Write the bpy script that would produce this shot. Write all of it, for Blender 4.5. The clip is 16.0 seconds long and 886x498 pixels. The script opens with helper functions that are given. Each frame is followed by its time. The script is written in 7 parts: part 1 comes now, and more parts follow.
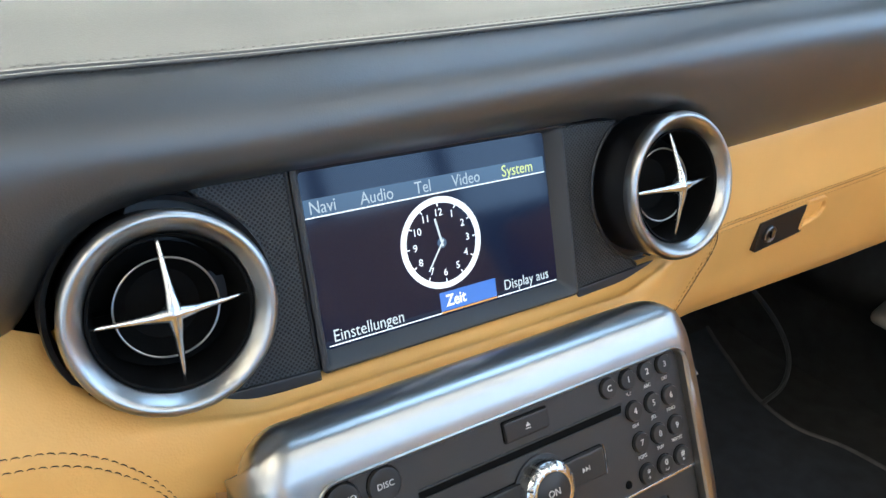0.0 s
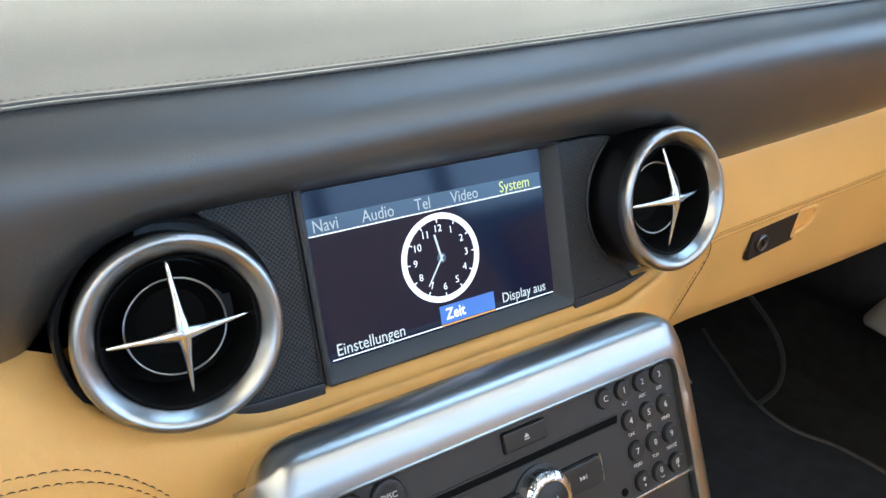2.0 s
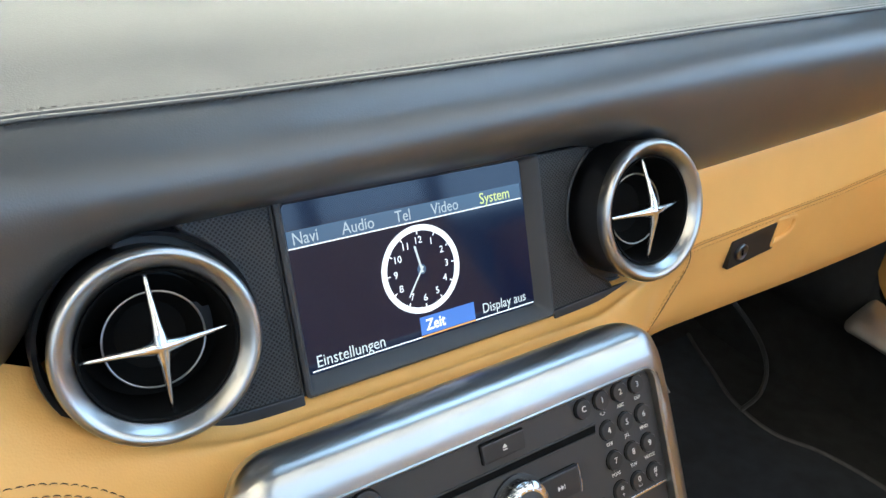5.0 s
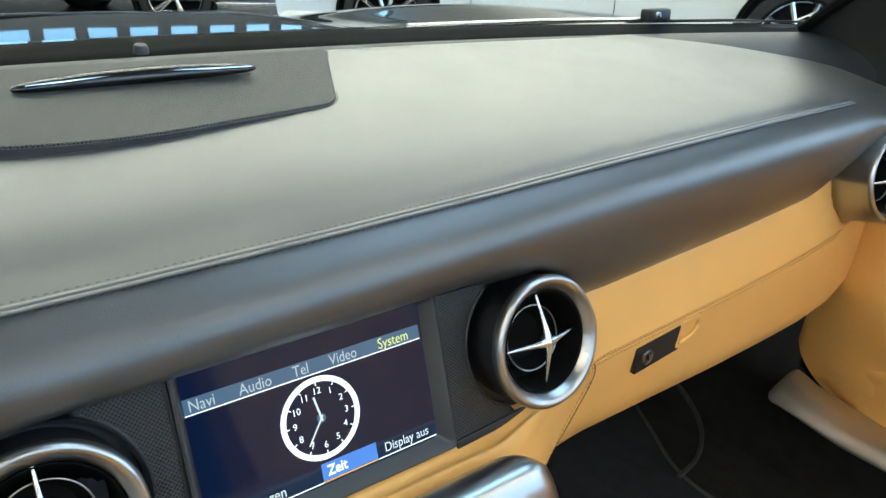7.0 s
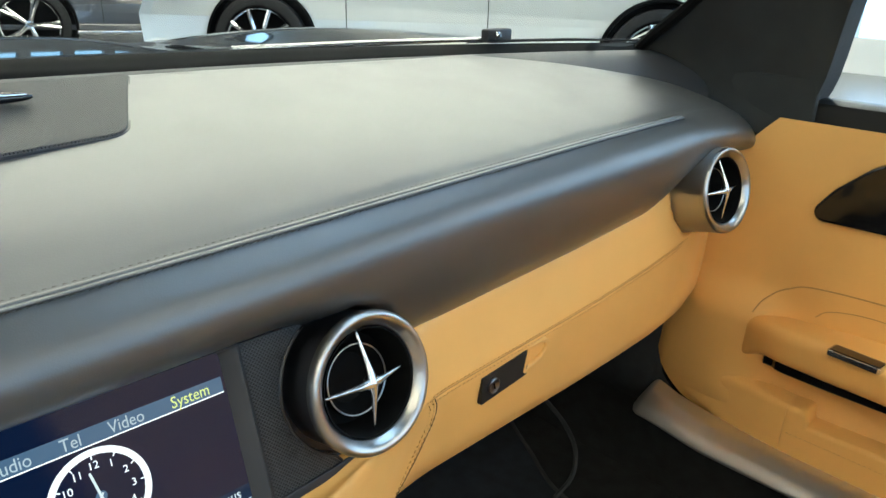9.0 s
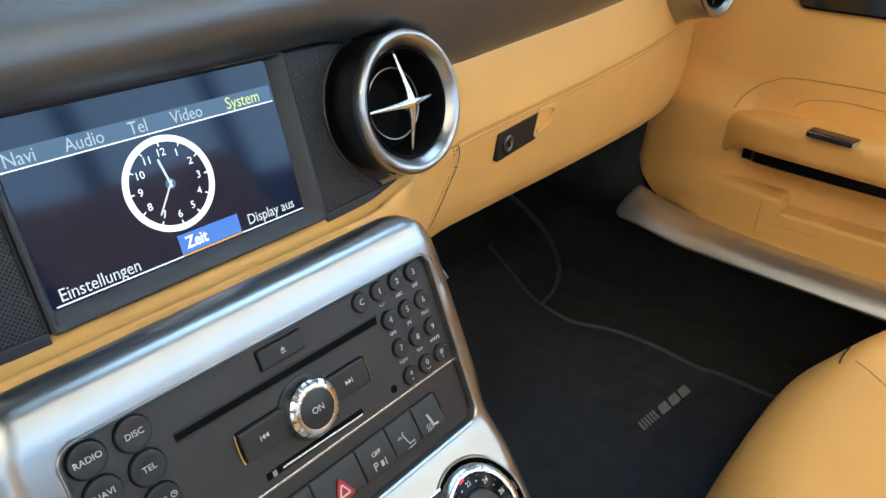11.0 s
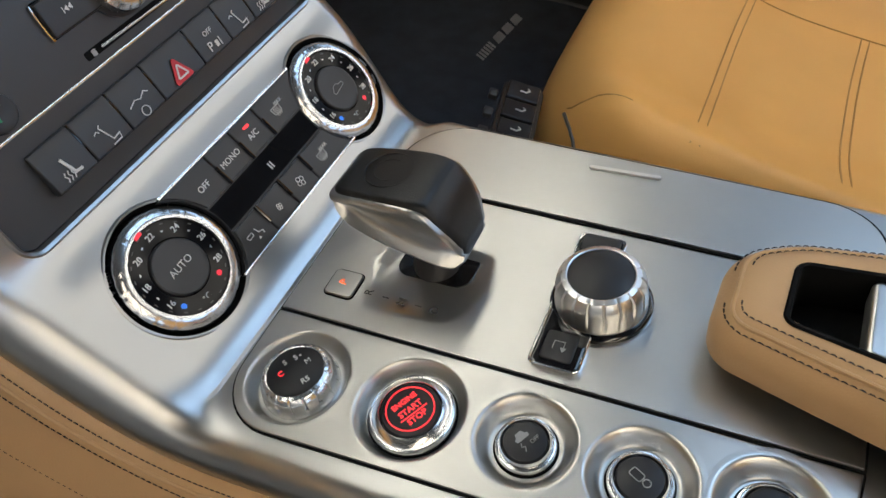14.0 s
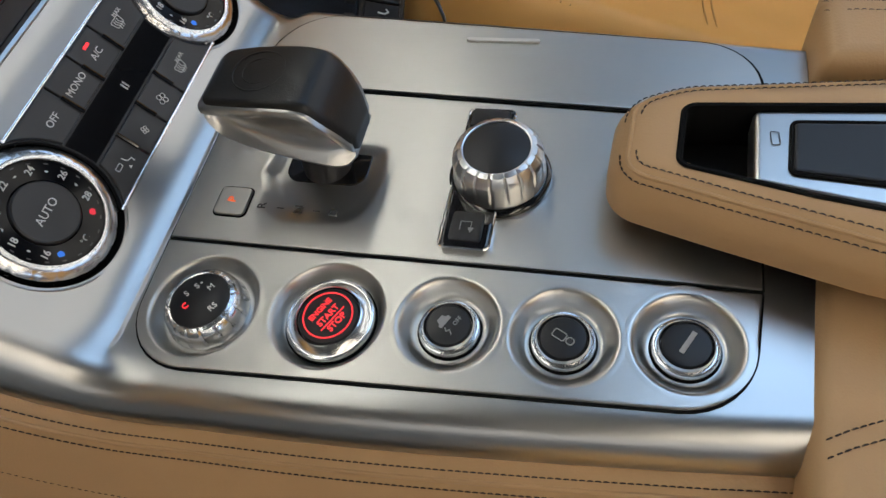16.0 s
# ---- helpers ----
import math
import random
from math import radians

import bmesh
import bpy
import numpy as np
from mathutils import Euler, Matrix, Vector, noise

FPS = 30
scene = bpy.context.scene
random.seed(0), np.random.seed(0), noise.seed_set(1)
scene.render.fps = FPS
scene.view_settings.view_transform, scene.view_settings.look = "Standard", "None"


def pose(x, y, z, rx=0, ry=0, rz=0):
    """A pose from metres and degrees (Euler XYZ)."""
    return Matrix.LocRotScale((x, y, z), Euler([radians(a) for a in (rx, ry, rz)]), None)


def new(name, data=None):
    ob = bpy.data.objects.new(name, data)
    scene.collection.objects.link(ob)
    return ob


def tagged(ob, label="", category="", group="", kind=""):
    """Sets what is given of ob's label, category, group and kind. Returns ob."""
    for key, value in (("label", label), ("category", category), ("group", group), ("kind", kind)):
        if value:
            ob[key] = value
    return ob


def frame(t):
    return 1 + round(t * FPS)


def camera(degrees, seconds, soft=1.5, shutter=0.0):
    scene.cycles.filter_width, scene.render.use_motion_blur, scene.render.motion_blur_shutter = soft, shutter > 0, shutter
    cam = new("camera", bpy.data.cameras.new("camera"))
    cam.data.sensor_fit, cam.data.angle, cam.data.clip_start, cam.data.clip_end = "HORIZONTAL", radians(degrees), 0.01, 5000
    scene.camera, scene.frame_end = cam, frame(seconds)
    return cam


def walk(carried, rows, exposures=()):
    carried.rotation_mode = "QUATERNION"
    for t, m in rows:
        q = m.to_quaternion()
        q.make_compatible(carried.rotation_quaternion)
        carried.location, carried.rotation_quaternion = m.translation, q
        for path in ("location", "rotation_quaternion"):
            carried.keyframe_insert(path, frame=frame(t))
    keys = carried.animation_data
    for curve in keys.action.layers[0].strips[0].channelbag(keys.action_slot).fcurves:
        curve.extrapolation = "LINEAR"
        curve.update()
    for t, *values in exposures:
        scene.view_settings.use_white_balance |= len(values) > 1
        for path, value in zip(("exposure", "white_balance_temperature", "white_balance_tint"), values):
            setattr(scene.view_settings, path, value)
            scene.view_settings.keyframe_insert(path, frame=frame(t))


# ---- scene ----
cam = camera(63.59, 16.0)
# seconds, eye x, y, z, yaw, pitch, roll
ROWS = [
    (0.0, -0.1971, -0.3123, 0.8808, -32.83, -26.31, 2.10),
    (0.5, -0.2017, -0.3108, 0.8849, -33.03, -26.48, 2.12),
    (1.0, -0.2006, -0.3134, 0.8859, -33.08, -26.48, 2.01),
    (1.5, -0.2030, -0.3116, 0.8893, -33.21, -26.46, 2.03),
    (2.0, -0.2015, -0.3158, 0.8932, -33.11, -26.33, 1.83),
    (2.5, -0.2048, -0.3138, 0.8956, -33.17, -26.48, 1.92),
    (3.0, -0.2039, -0.3167, 0.8986, -33.22, -26.49, 1.93),
    (5.3, -0.1938, -0.3203, 0.8997, -34.09, -26.01, 2.23),
    (5.5, -0.1901, -0.3224, 0.9048, -33.95, -25.94, 1.93),
    (6.0, -0.1829, -0.3268, 0.9185, -34.49, -25.37, 1.94),
    (6.5, -0.1774, -0.3288, 0.9438, -35.14, -24.62, 1.84),
    (7.0, -0.1582, -0.3358, 0.9742, -36.72, -23.38, 1.80),
    (7.5, -0.1294, -0.3354, 0.9904, -38.87, -22.37, 1.79),
    (8.0, -0.0958, -0.3373, 0.9842, -41.49, -21.40, 1.84),
    (8.2, -0.0862, -0.3383, 0.9803, -42.60, -21.11, 1.90),
    (10.3, -0.1459, -0.3456, 0.9091, -49.67, -24.94, 2.01),
    (10.5, -0.1578, -0.3458, 0.8925, -50.00, -26.59, 2.12),
    (11.0, -0.1767, -0.3457, 0.8715, -50.38, -29.73, 2.13),
    (11.5, -0.1977, -0.3457, 0.8569, -50.95, -33.54, 2.14),
    (12.0, -0.2082, -0.3508, 0.8429, -52.21, -37.26, 2.12),
    (12.5, -0.2096, -0.3484, 0.8380, -54.39, -40.49, 2.07),
    (13.0, -0.2097, -0.3477, 0.8319, -57.64, -43.61, 1.99),
    (13.5, -0.2142, -0.3550, 0.8133, -61.88, -46.96, 2.13),
    (14.0, -0.2151, -0.3688, 0.7923, -68.18, -51.33, 3.41),
    (14.5, -0.2130, -0.3680, 0.7833, -73.64, -54.77, 4.41),
    (15.0, -0.2123, -0.3676, 0.7813, -78.46, -57.31, 5.61),
    (15.5, -0.2088, -0.3698, 0.7808, -82.02, -58.58, 6.48),
    (16.0, -0.2125, -0.3653, 0.7831, -84.26, -58.82, 7.03),
]
walk(cam, [(t, pose(x, y, z, 90 + pitch, 0, yaw) @ pose(0, 0, 0, 0, 0, roll)) for t, x, y, z, yaw, pitch, roll in ROWS], exposures=[(0.0, 0.58, 6100, 6), (6.0, 0.63, 6200, 4), (7.0, 0.61, 6250, 0), (8.0, 0.57, 6300, -1), (10.5, 0.60, 6300, 2), (12.0, 0.52, 6450, 8), (13.5, 0.24, 6450, 10), (15.0, -0.12, 6300, 11), (16.0, -0.18, 6250, 11)])

# ---- world, light, exposure ----
scene.view_settings.exposure = 0.0
world = bpy.data.worlds.new("sky")
scene.world = world
world.use_nodes = True
_wt = world.node_tree
_sky = _wt.nodes.new("ShaderNodeTexSky")
_sky.sky_type, _sky.sun_disc = "NISHITA", False
_sky.sun_elevation, _sky.sun_rotation = radians(40), radians(200)
_wt.links.new(_sky.outputs["Color"], _wt.nodes["Background"].inputs["Color"])
_wt.nodes["Background"].inputs["Strength"].default_value = 0.12


def material(name, colour, rough=0.5, metal=0.0, bump=0.0, scale=200.0, vary=0.0, vary_scale=8.0, stretch=None, coat=0.0,
             spec=0.5, emit=None, emit_strength=0.0, kind="noise", rough_vary=0.0):
    """A procedural surface: base colour with broad variation, fine relief, and gloss that wanders."""
    mat = bpy.data.materials.new(name)
    mat.use_nodes = True
    nt = mat.node_tree
    b = nt.nodes["Principled BSDF"]
    b.inputs["Base Color"].default_value = (*colour, 1)
    b.inputs["Roughness"].default_value, b.inputs["Metallic"].default_value = rough, metal
    b.inputs["Specular IOR Level"].default_value = spec
    b.inputs["Coat Weight"].default_value = coat
    b.inputs["Coat Roughness"].default_value = 0.03 if rough < 0.3 else rough * 0.9
    if emit:
        b.inputs["Emission Color"].default_value = (*emit, 1)
        b.inputs["Emission Strength"].default_value = emit_strength
    if not (bump or vary or rough_vary):
        return mat
    tc = nt.nodes.new("ShaderNodeTexCoord")
    vec = tc.outputs["Object"]
    if stretch:
        mp = nt.nodes.new("ShaderNodeMapping")
        mp.inputs["Scale"].default_value = stretch
        nt.links.new(vec, mp.inputs["Vector"])
        vec = mp.outputs["Vector"]
    if vary:
        broad = nt.nodes.new("ShaderNodeTexNoise")
        broad.inputs["Scale"].default_value, broad.inputs["Detail"].default_value = vary_scale, 5
        nt.links.new(tc.outputs["Object"], broad.inputs["Vector"])
        ramp = nt.nodes.new("ShaderNodeMapRange")
        ramp.inputs["To Min"].default_value, ramp.inputs["To Max"].default_value = 1 - vary, 1 + vary
        ramp.inputs["From Min"].default_value, ramp.inputs["From Max"].default_value = 0.3, 0.7
        nt.links.new(broad.outputs["Fac"], ramp.inputs["Value"])
        mul = nt.nodes.new("ShaderNodeVectorMath")
        mul.operation = "SCALE"
        mul.inputs[0].default_value = colour
        nt.links.new(ramp.outputs["Result"], mul.inputs["Scale"])
        nt.links.new(mul.outputs["Vector"], b.inputs["Base Color"])
    if bump:
        if kind == "leather":
            fine = nt.nodes.new("ShaderNodeTexVoronoi")
            fine.inputs["Scale"].default_value = scale
            out = fine.outputs["Distance"]
        else:
            fine = nt.nodes.new("ShaderNodeTexNoise")
            fine.inputs["Scale"].default_value, fine.inputs["Detail"].default_value = scale, 4
            out = fine.outputs["Fac"]
        nt.links.new(vec, fine.inputs["Vector"])
        bp = nt.nodes.new("ShaderNodeBump")
        bp.inputs["Strength"].default_value, bp.inputs["Distance"].default_value = bump, 0.0006
        nt.links.new(out, bp.inputs["Height"])
        nt.links.new(bp.outputs["Normal"], b.inputs["Normal"])
    if rough_vary:
        rn = nt.nodes.new("ShaderNodeTexNoise")
        rn.inputs["Scale"].default_value, rn.inputs["Detail"].default_value = vary_scale * 2.3, 6
        nt.links.new(vec, rn.inputs["Vector"])
        rr = nt.nodes.new("ShaderNodeMapRange")
        rr.inputs["To Min"].default_value, rr.inputs["To Max"].default_value = rough - rough_vary, rough + rough_vary
        rr.inputs["From Min"].default_value, rr.inputs["From Max"].default_value = 0.3, 0.7
        nt.links.new(rn.outputs["Fac"], rr.inputs["Value"])
        nt.links.new(rr.outputs["Result"], b.inputs["Roughness"])
    return mat


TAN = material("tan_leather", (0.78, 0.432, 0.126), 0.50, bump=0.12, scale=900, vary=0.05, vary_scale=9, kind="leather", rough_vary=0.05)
# darker copy of the tan leather: console-side shade is put into its colour
TAN_SHADED = material("tan_leather_shaded", (0.43, 0.262, 0.122), 0.55, bump=0.14, scale=900, vary=0.06, vary_scale=9, kind="leather")
BLACK_LEATHER = material("black_leather", (0.040, 0.040, 0.039), 0.42, spec=1.0, coat=0.75, bump=0.12, scale=1100, vary=0.10, vary_scale=7, kind="leather", rough_vary=0.04)
KEY_GREY = material("key_grey_plastic", (0.026, 0.026, 0.027), 0.38, spec=0.45, bump=0.06, scale=2500, vary=0.08, vary_scale=30)
FASCIA = material("charcoal_fascia", (0.036, 0.036, 0.037), 0.40, bump=0.08, scale=2500, vary=0.06, vary_scale=25, rough_vary=0.04)
DIAL_BLACK = material("dial_black", (0.004, 0.004, 0.005), 0.10, spec=0.14, bump=0.01, scale=300, vary=0.05)
SILL_METAL = material("brushed_sill_metal", (0.66, 0.64, 0.61), 0.37, metal=0.95, bump=0.05, scale=300, stretch=(1, 0.06, 1), vary=0.04, vary_scale=14, rough_vary=0.05)
LEVER_LEATHER = material("smooth_black_leather", (0.010, 0.010, 0.010), 0.36, spec=0.35, bump=0.10, scale=1300, vary=0.10, vary_scale=20, kind="leather", rough_vary=0.05)
SILVER = material("satin_silver", (0.45, 0.45, 0.44), 0.30, metal=1.0, bump=0.015, scale=1500, vary=0.02, vary_scale=14, rough_vary=0.015)
BRUSHED = material("brushed_aluminium", (0.50, 0.49, 0.465), 0.33, metal=1.0, bump=0.06, scale=260, stretch=(14, 1, 14), vary=0.03, vary_scale=20, rough_vary=0.04)
SPUN = material("spun_aluminium", (0.50, 0.49, 0.465), 0.31, metal=1.0, bump=0.02, scale=700, vary=0.03, vary_scale=20, rough_vary=0.02)
KNOB_METAL = material("bright_satin_metal", (0.80, 0.80, 0.79), 0.30, metal=1.0, vary=0.03, vary_scale=30, bump=0.02, scale=600)
DARK_METAL = material("dark_satin_metal", (0.20, 0.20, 0.21), 0.30, metal=1.0, bump=0.02, scale=900, vary=0.04, vary_scale=20)
CHROME = material("chrome", (0.86, 0.86, 0.86), 0.10, metal=1.0, vary=0.02, vary_scale=30, bump=0.01, scale=300)
SATIN_CHROME = material("satin_chrome", (0.70, 0.70, 0.70), 0.21, metal=1.0, vary=0.03, vary_scale=30, bump=0.02, scale=600)
SOFT_BLACK = material("soft_black_plastic", (0.018, 0.018, 0.020), 0.42, bump=0.10, scale=2500, vary=0.08, vary_scale=25)
KEY_BLACK = material("key_black_plastic", (0.014, 0.014, 0.015), 0.38, spec=0.35, bump=0.06, scale=2500, vary=0.08, vary_scale=30)
GREY_PLASTIC = material("dark_grey_plastic", (0.040, 0.041, 0.044), 0.45, bump=0.12, scale=2000, vary=0.08, vary_scale=20)
GLOSS_BLACK = material("gloss_black", (0.006, 0.006, 0.007), 0.08, bump=0.01, scale=100, vary=0.05, coat=0.4)
DEEP_BLACK = material("deep_black", (0.004, 0.004, 0.004), 0.8, spec=0.1, bump=0.1, scale=500, vary=0.1)
CARPET = material("black_carpet", (0.028, 0.030, 0.033), 0.95, bump=0.9, scale=1400, vary=0.25, vary_scale=40)
MAT_PILE = material("floor_mat_pile", (0.036, 0.043, 0.056), 0.95, bump=0.9, scale=1600, vary=0.2, vary_scale=40)
THREAD_DARK = material("dark_thread", (0.024, 0.017, 0.013), 0.8, bump=0.3, scale=3000, vary=0.1)
SEAM_TAN = material("tan_seam", (0.50, 0.27, 0.085), 0.7, bump=0.2, scale=2500, vary=0.06)
ALCANTARA = material("charcoal_suede", (0.028, 0.030, 0.029), 0.95, bump=0.6, scale=1200, vary=0.35, vary_scale=9)
PRINT = material("white_print", (0.62, 0.62, 0.60), 0.6, bump=0.02, scale=500, vary=0.03)
PRINT_DIM = material("grey_print", (0.30, 0.30, 0.30), 0.6, bump=0.02, scale=500, vary=0.03)
PRINT_DARK = material("etched_grey", (0.06, 0.058, 0.055), 0.5, bump=0.02, scale=500, vary=0.03)
RED_LIT = material("lit_red", (0.5, 0.02, 0.02), 0.5, emit=(1.0, 0.03, 0.04), emit_strength=1.6)
RED_DOT = material("red_mark", (0.75, 0.03, 0.05), 0.5, emit=(1.0, 0.03, 0.06), emit_strength=0.5)
BLUE_DOT = material("blue_mark", (0.03, 0.20, 0.80), 0.5, emit=(0.05, 0.25, 1.0), emit_strength=0.3)
GREEN_MARK = material("green_mark", (0.02, 0.30, 0.12), 0.5)
RED_MARK = material("dull_red_mark", (0.50, 0.02, 0.03), 0.5)
ORANGE_LIT = material("lit_orange", (0.7, 0.1, 0.02), 0.5, emit=(1.0, 0.16, 0.05), emit_strength=0.9)


# ---- mesh helpers ----
ROOT = {}


def thing(name, m, label, category, group="", kind=""):
    """An Empty at the base of a thing, to which its parts are given."""
    ob = new(name)
    ob.matrix_world = m
    ob.empty_display_size = 0.02
    ROOT[ob.name] = m.copy()
    return tagged(ob, label, category, group, kind)


def smooth_mesh(me, angle=40):
    me.shade_smooth()
    me.set_sharp_from_angle(angle=radians(angle))


def to_mesh(bm, name, mat, angle=40):
    me = bpy.data.meshes.new(name)
    bm.to_mesh(me)
    bm.free()
    me.materials.append(mat)
    smooth_mesh(me, angle)
    return me


def part(name, bm, mat, parent, label="", m=None, angle=40):
    """Links a bmesh, given in the world or in the frame m, as one mesh object under a thing or a part."""
    root = ROOT[parent.name]
    bm.transform(root.inverted() @ (m if m is not None else Matrix()))
    ob = new(name, to_mesh(bm, name, mat, angle))
    ob.parent = parent
    ROOT[ob.name] = root
    return tagged(ob, label)


def solid(name, bm, mat, label, category, group="", kind="", m=None, angle=40):
    """A thing that is one mesh."""
    if m is not None:
        bm.transform(m)
    ob = new(name, to_mesh(bm, name, mat, angle))
    ROOT[ob.name] = Matrix()
    return tagged(ob, label, category, group, kind)


def grid_bm(rows, closed_u=False, closed_v=False, caps=False):
    """A surface through rows of points."""
    bm = bmesh.new()
    vs = [[bm.verts.new(p) for p in row] for row in rows]
    nr, nc = len(vs), len(vs[0])
    for i in range(nr if closed_v else nr - 1):
        for j in range(nc if closed_u else nc - 1):
            a, b, c, d = vs[i][j], vs[i][(j + 1) % nc], vs[(i + 1) % nr][(j + 1) % nc], vs[(i + 1) % nr][j]
            bm.faces.new((a, b, c, d))
    if caps:
        bm.faces.new(vs[0][::-1])
        bm.faces.new(vs[-1])
    bmesh.ops.recalc_face_normals(bm, faces=bm.faces)
    return bm


def lathe(profile, n=64, m=None, closed=False):
    """Profile of (radius, height) turned round z."""
    rows = [[(r * math.cos(2 * math.pi * k / n), r * math.sin(2 * math.pi * k / n), h) for k in range(n)] for r, h in profile]
    bm = bmesh.new()
    vs = []
    for (r, h), row in zip(profile, rows):
        vs.append([bm.verts.new((0, 0, h))] * n if r < 1e-6 else [bm.verts.new(p) for p in row])
    pairs = list(zip(vs, vs[1:])) + ([(vs[-1], vs[0])] if closed else [])
    for a, b in pairs:
        for k in range(n):
            f = []
            for v in (a[k], a[(k + 1) % n], b[(k + 1) % n], b[k]):
                if v not in f:
                    f.append(v)
            if len(f) > 2:
                bm.faces.new(f)
    bmesh.ops.recalc_face_normals(bm, faces=bm.faces)
    if m is not None:
        bm.transform(m)
    return bm


def rounded(points, radii, inset=0.0, seg=8):
    """A polygon (counter-clockwise) with rounded corners, moved inwards by inset."""
    n, out = len(points), []
    radii = [radii] * n if isinstance(radii, (int, float)) else radii
    pts = [Vector(p) for p in points]
    moved = []
    for i in range(n):
        a, b, c = pts[i - 1], pts[i], pts[(i + 1) % n]
        d1, d2 = (b - a).normalized(), (c - b).normalized()
        n1, n2 = Vector((-d1.y, d1.x)), Vector((-d2.y, d2.x))
        k = 1 + n1.dot(n2)
        moved.append(b + (n1 + n2) * (inset / max(k, 0.2)))
    for i in range(n):
        a, b, c = moved[i - 1], moved[i], moved[(i + 1) % n]
        d1, d2 = (b - a).normalized(), (c - b).normalized()
        turn = d1.x * d2.y - d1.y * d2.x
        r = max(radii[i] - inset if turn > 0 else radii[i] + inset, 0.0)
        ang = math.acos(max(-1, min(1, d1.dot(d2))))
        if r < 1e-5 or ang < 0.02:
            out += [tuple(b)] * (seg + 1)
            continue
        t = r * math.tan(ang / 2)
        p0 = b - d1 * t
        side = 1 if turn > 0 else -1
        nrm = Vector((-d1.y, d1.x)) * side
        cen = p0 + nrm * r
        for s in range(seg + 1):
            th = ang * s / seg * side
            v = p0 - cen
            out.append((cen.x + v.x * math.cos(th) - v.y * math.sin(th), cen.y + v.x * math.sin(th) + v.y * math.cos(th)))
    return out


def rect(x0, y0, x1, y1):
    return [(x0, y0), (x1, y0), (x1, y1), (x0, y1)]


def slab(points, radii, bottom, top, bevel=0.0006, seg=8, holes=(), steps=2, shape=None):
    """A plate with rounded corners and a rounded upper edge; holes are (x, y, radius). shape(x, y) adds height."""
    bm = bmesh.new()
    rings = []
    levels = [(0.0, bottom)] + [(bevel * (1 - math.cos(a)), top - bevel * (1 - math.sin(a))) for a in [math.pi / 2 * k / steps for k in range(steps + 1)]]
    levels.append((bevel + min(0.0004, bevel), top))
    for inset, h in levels:
        ring = rounded(points, radii, inset, seg)
        rings.append([bm.verts.new((x, y, h)) for x, y in ring])
    n = len(rings[0])
    for a, b in zip(rings, rings[1:]):
        for k in range(n):
            try:
                bm.faces.new((a[k], a[(k + 1) % n], b[(k + 1) % n], b[k]))
            except ValueError:
                pass
    bmesh.ops.remove_doubles(bm, verts=bm.verts, dist=1e-6)
    edges = [e for e in bm.edges if all(abs(v.co.z - top) < 1e-7 for v in e.verts) and len(e.link_faces) < 2]
    for hole in holes:
        if isinstance(hole, tuple):
            hx, hy, r = hole
            hole = [(hx + r * math.cos(2 * math.pi * k / 48), hy + r * math.sin(2 * math.pi * k / 48)) for k in range(48)]
        ring = [bm.verts.new((px, py, top)) for px, py in hole]
        edges += [bm.edges.new((ring[k], ring[(k + 1) % len(ring)])) for k in range(len(ring))]
    bmesh.ops.triangle_fill(bm, use_beauty=True, use_dissolve=False, edges=edges)
    if shape:
        for v in bm.verts:
            v.co.z += shape(v.co.x, v.co.y)
    bmesh.ops.recalc_face_normals(bm, faces=bm.faces)
    if sum(f.normal.z * f.calc_area() for f in bm.faces) < 0:
        bmesh.ops.reverse_faces(bm, faces=bm.faces)
    return bm


def box_bm(sx, sy, sz, m=None, bevel=0.0, seg=2):
    bm = bmesh.new()
    bmesh.ops.create_cube(bm, size=1)
    bm.transform(Matrix.Diagonal((sx, sy, sz, 1)))
    if bevel:
        bmesh.ops.bevel(bm, geom=bm.edges[:], offset=bevel, segments=seg, profile=0.5, affect="EDGES")
    if m is not None:
        bm.transform(m)
    return bm


def tube(points, radius, n=8, closed=False, cap=True, flat=1.0, up=None):
    """A round bar along points; radius may be a function of 0..1."""
    pts = [Vector(p) for p in points]
    rows, count = [], len(pts)
    prev = Vector(up) if up else None
    for i, p in enumerate(pts):
        d = (pts[(i + 1) % count] - pts[i - 1]) if closed else (pts[min(i + 1, count - 1)] - pts[max(i - 1, 0)])
        d.normalize()
        if prev is None:
            prev = Vector((0, 0, 1)) if abs(d.z) < 0.9 else Vector((1, 0, 0))
        a = (prev - d * prev.dot(d)).normalized()
        b = d.cross(a)
        if up is None:
            prev = a
        r = radius(i / max(count - 1, 1)) if callable(radius) else radius
        rows.append([tuple(p + (a * math.cos(2 * math.pi * k / n) * flat + b * math.sin(2 * math.pi * k / n)) * r) for k in range(n)])
    return grid_bm(rows, closed_u=True, closed_v=closed, caps=cap and not closed)


def spline(points, per=12):
    """Catmull-Rom through points of any dimension."""
    pts = [np.array(p, float) for p in points]
    pts = [2 * pts[0] - pts[1]] + pts + [2 * pts[-1] - pts[-2]]
    out = []
    for a, b, c, d in zip(pts, pts[1:], pts[2:], pts[3:]):
        for k in range(per):
            t = k / per
            out.append(0.5 * (2 * b + (c - a) * t + (2 * a - 5 * b + 4 * c - d) * t * t + (3 * b - a - 3 * c + d) * t ** 3))
    out.append(pts[-2])
    return out


def merge(*bms):
    out = bmesh.new()
    for b in bms:
        me = bpy.data.meshes.new("tmp")
        b.to_mesh(me)
        b.free()
        out.from_mesh(me)
        bpy.data.meshes.remove(me)
    return out


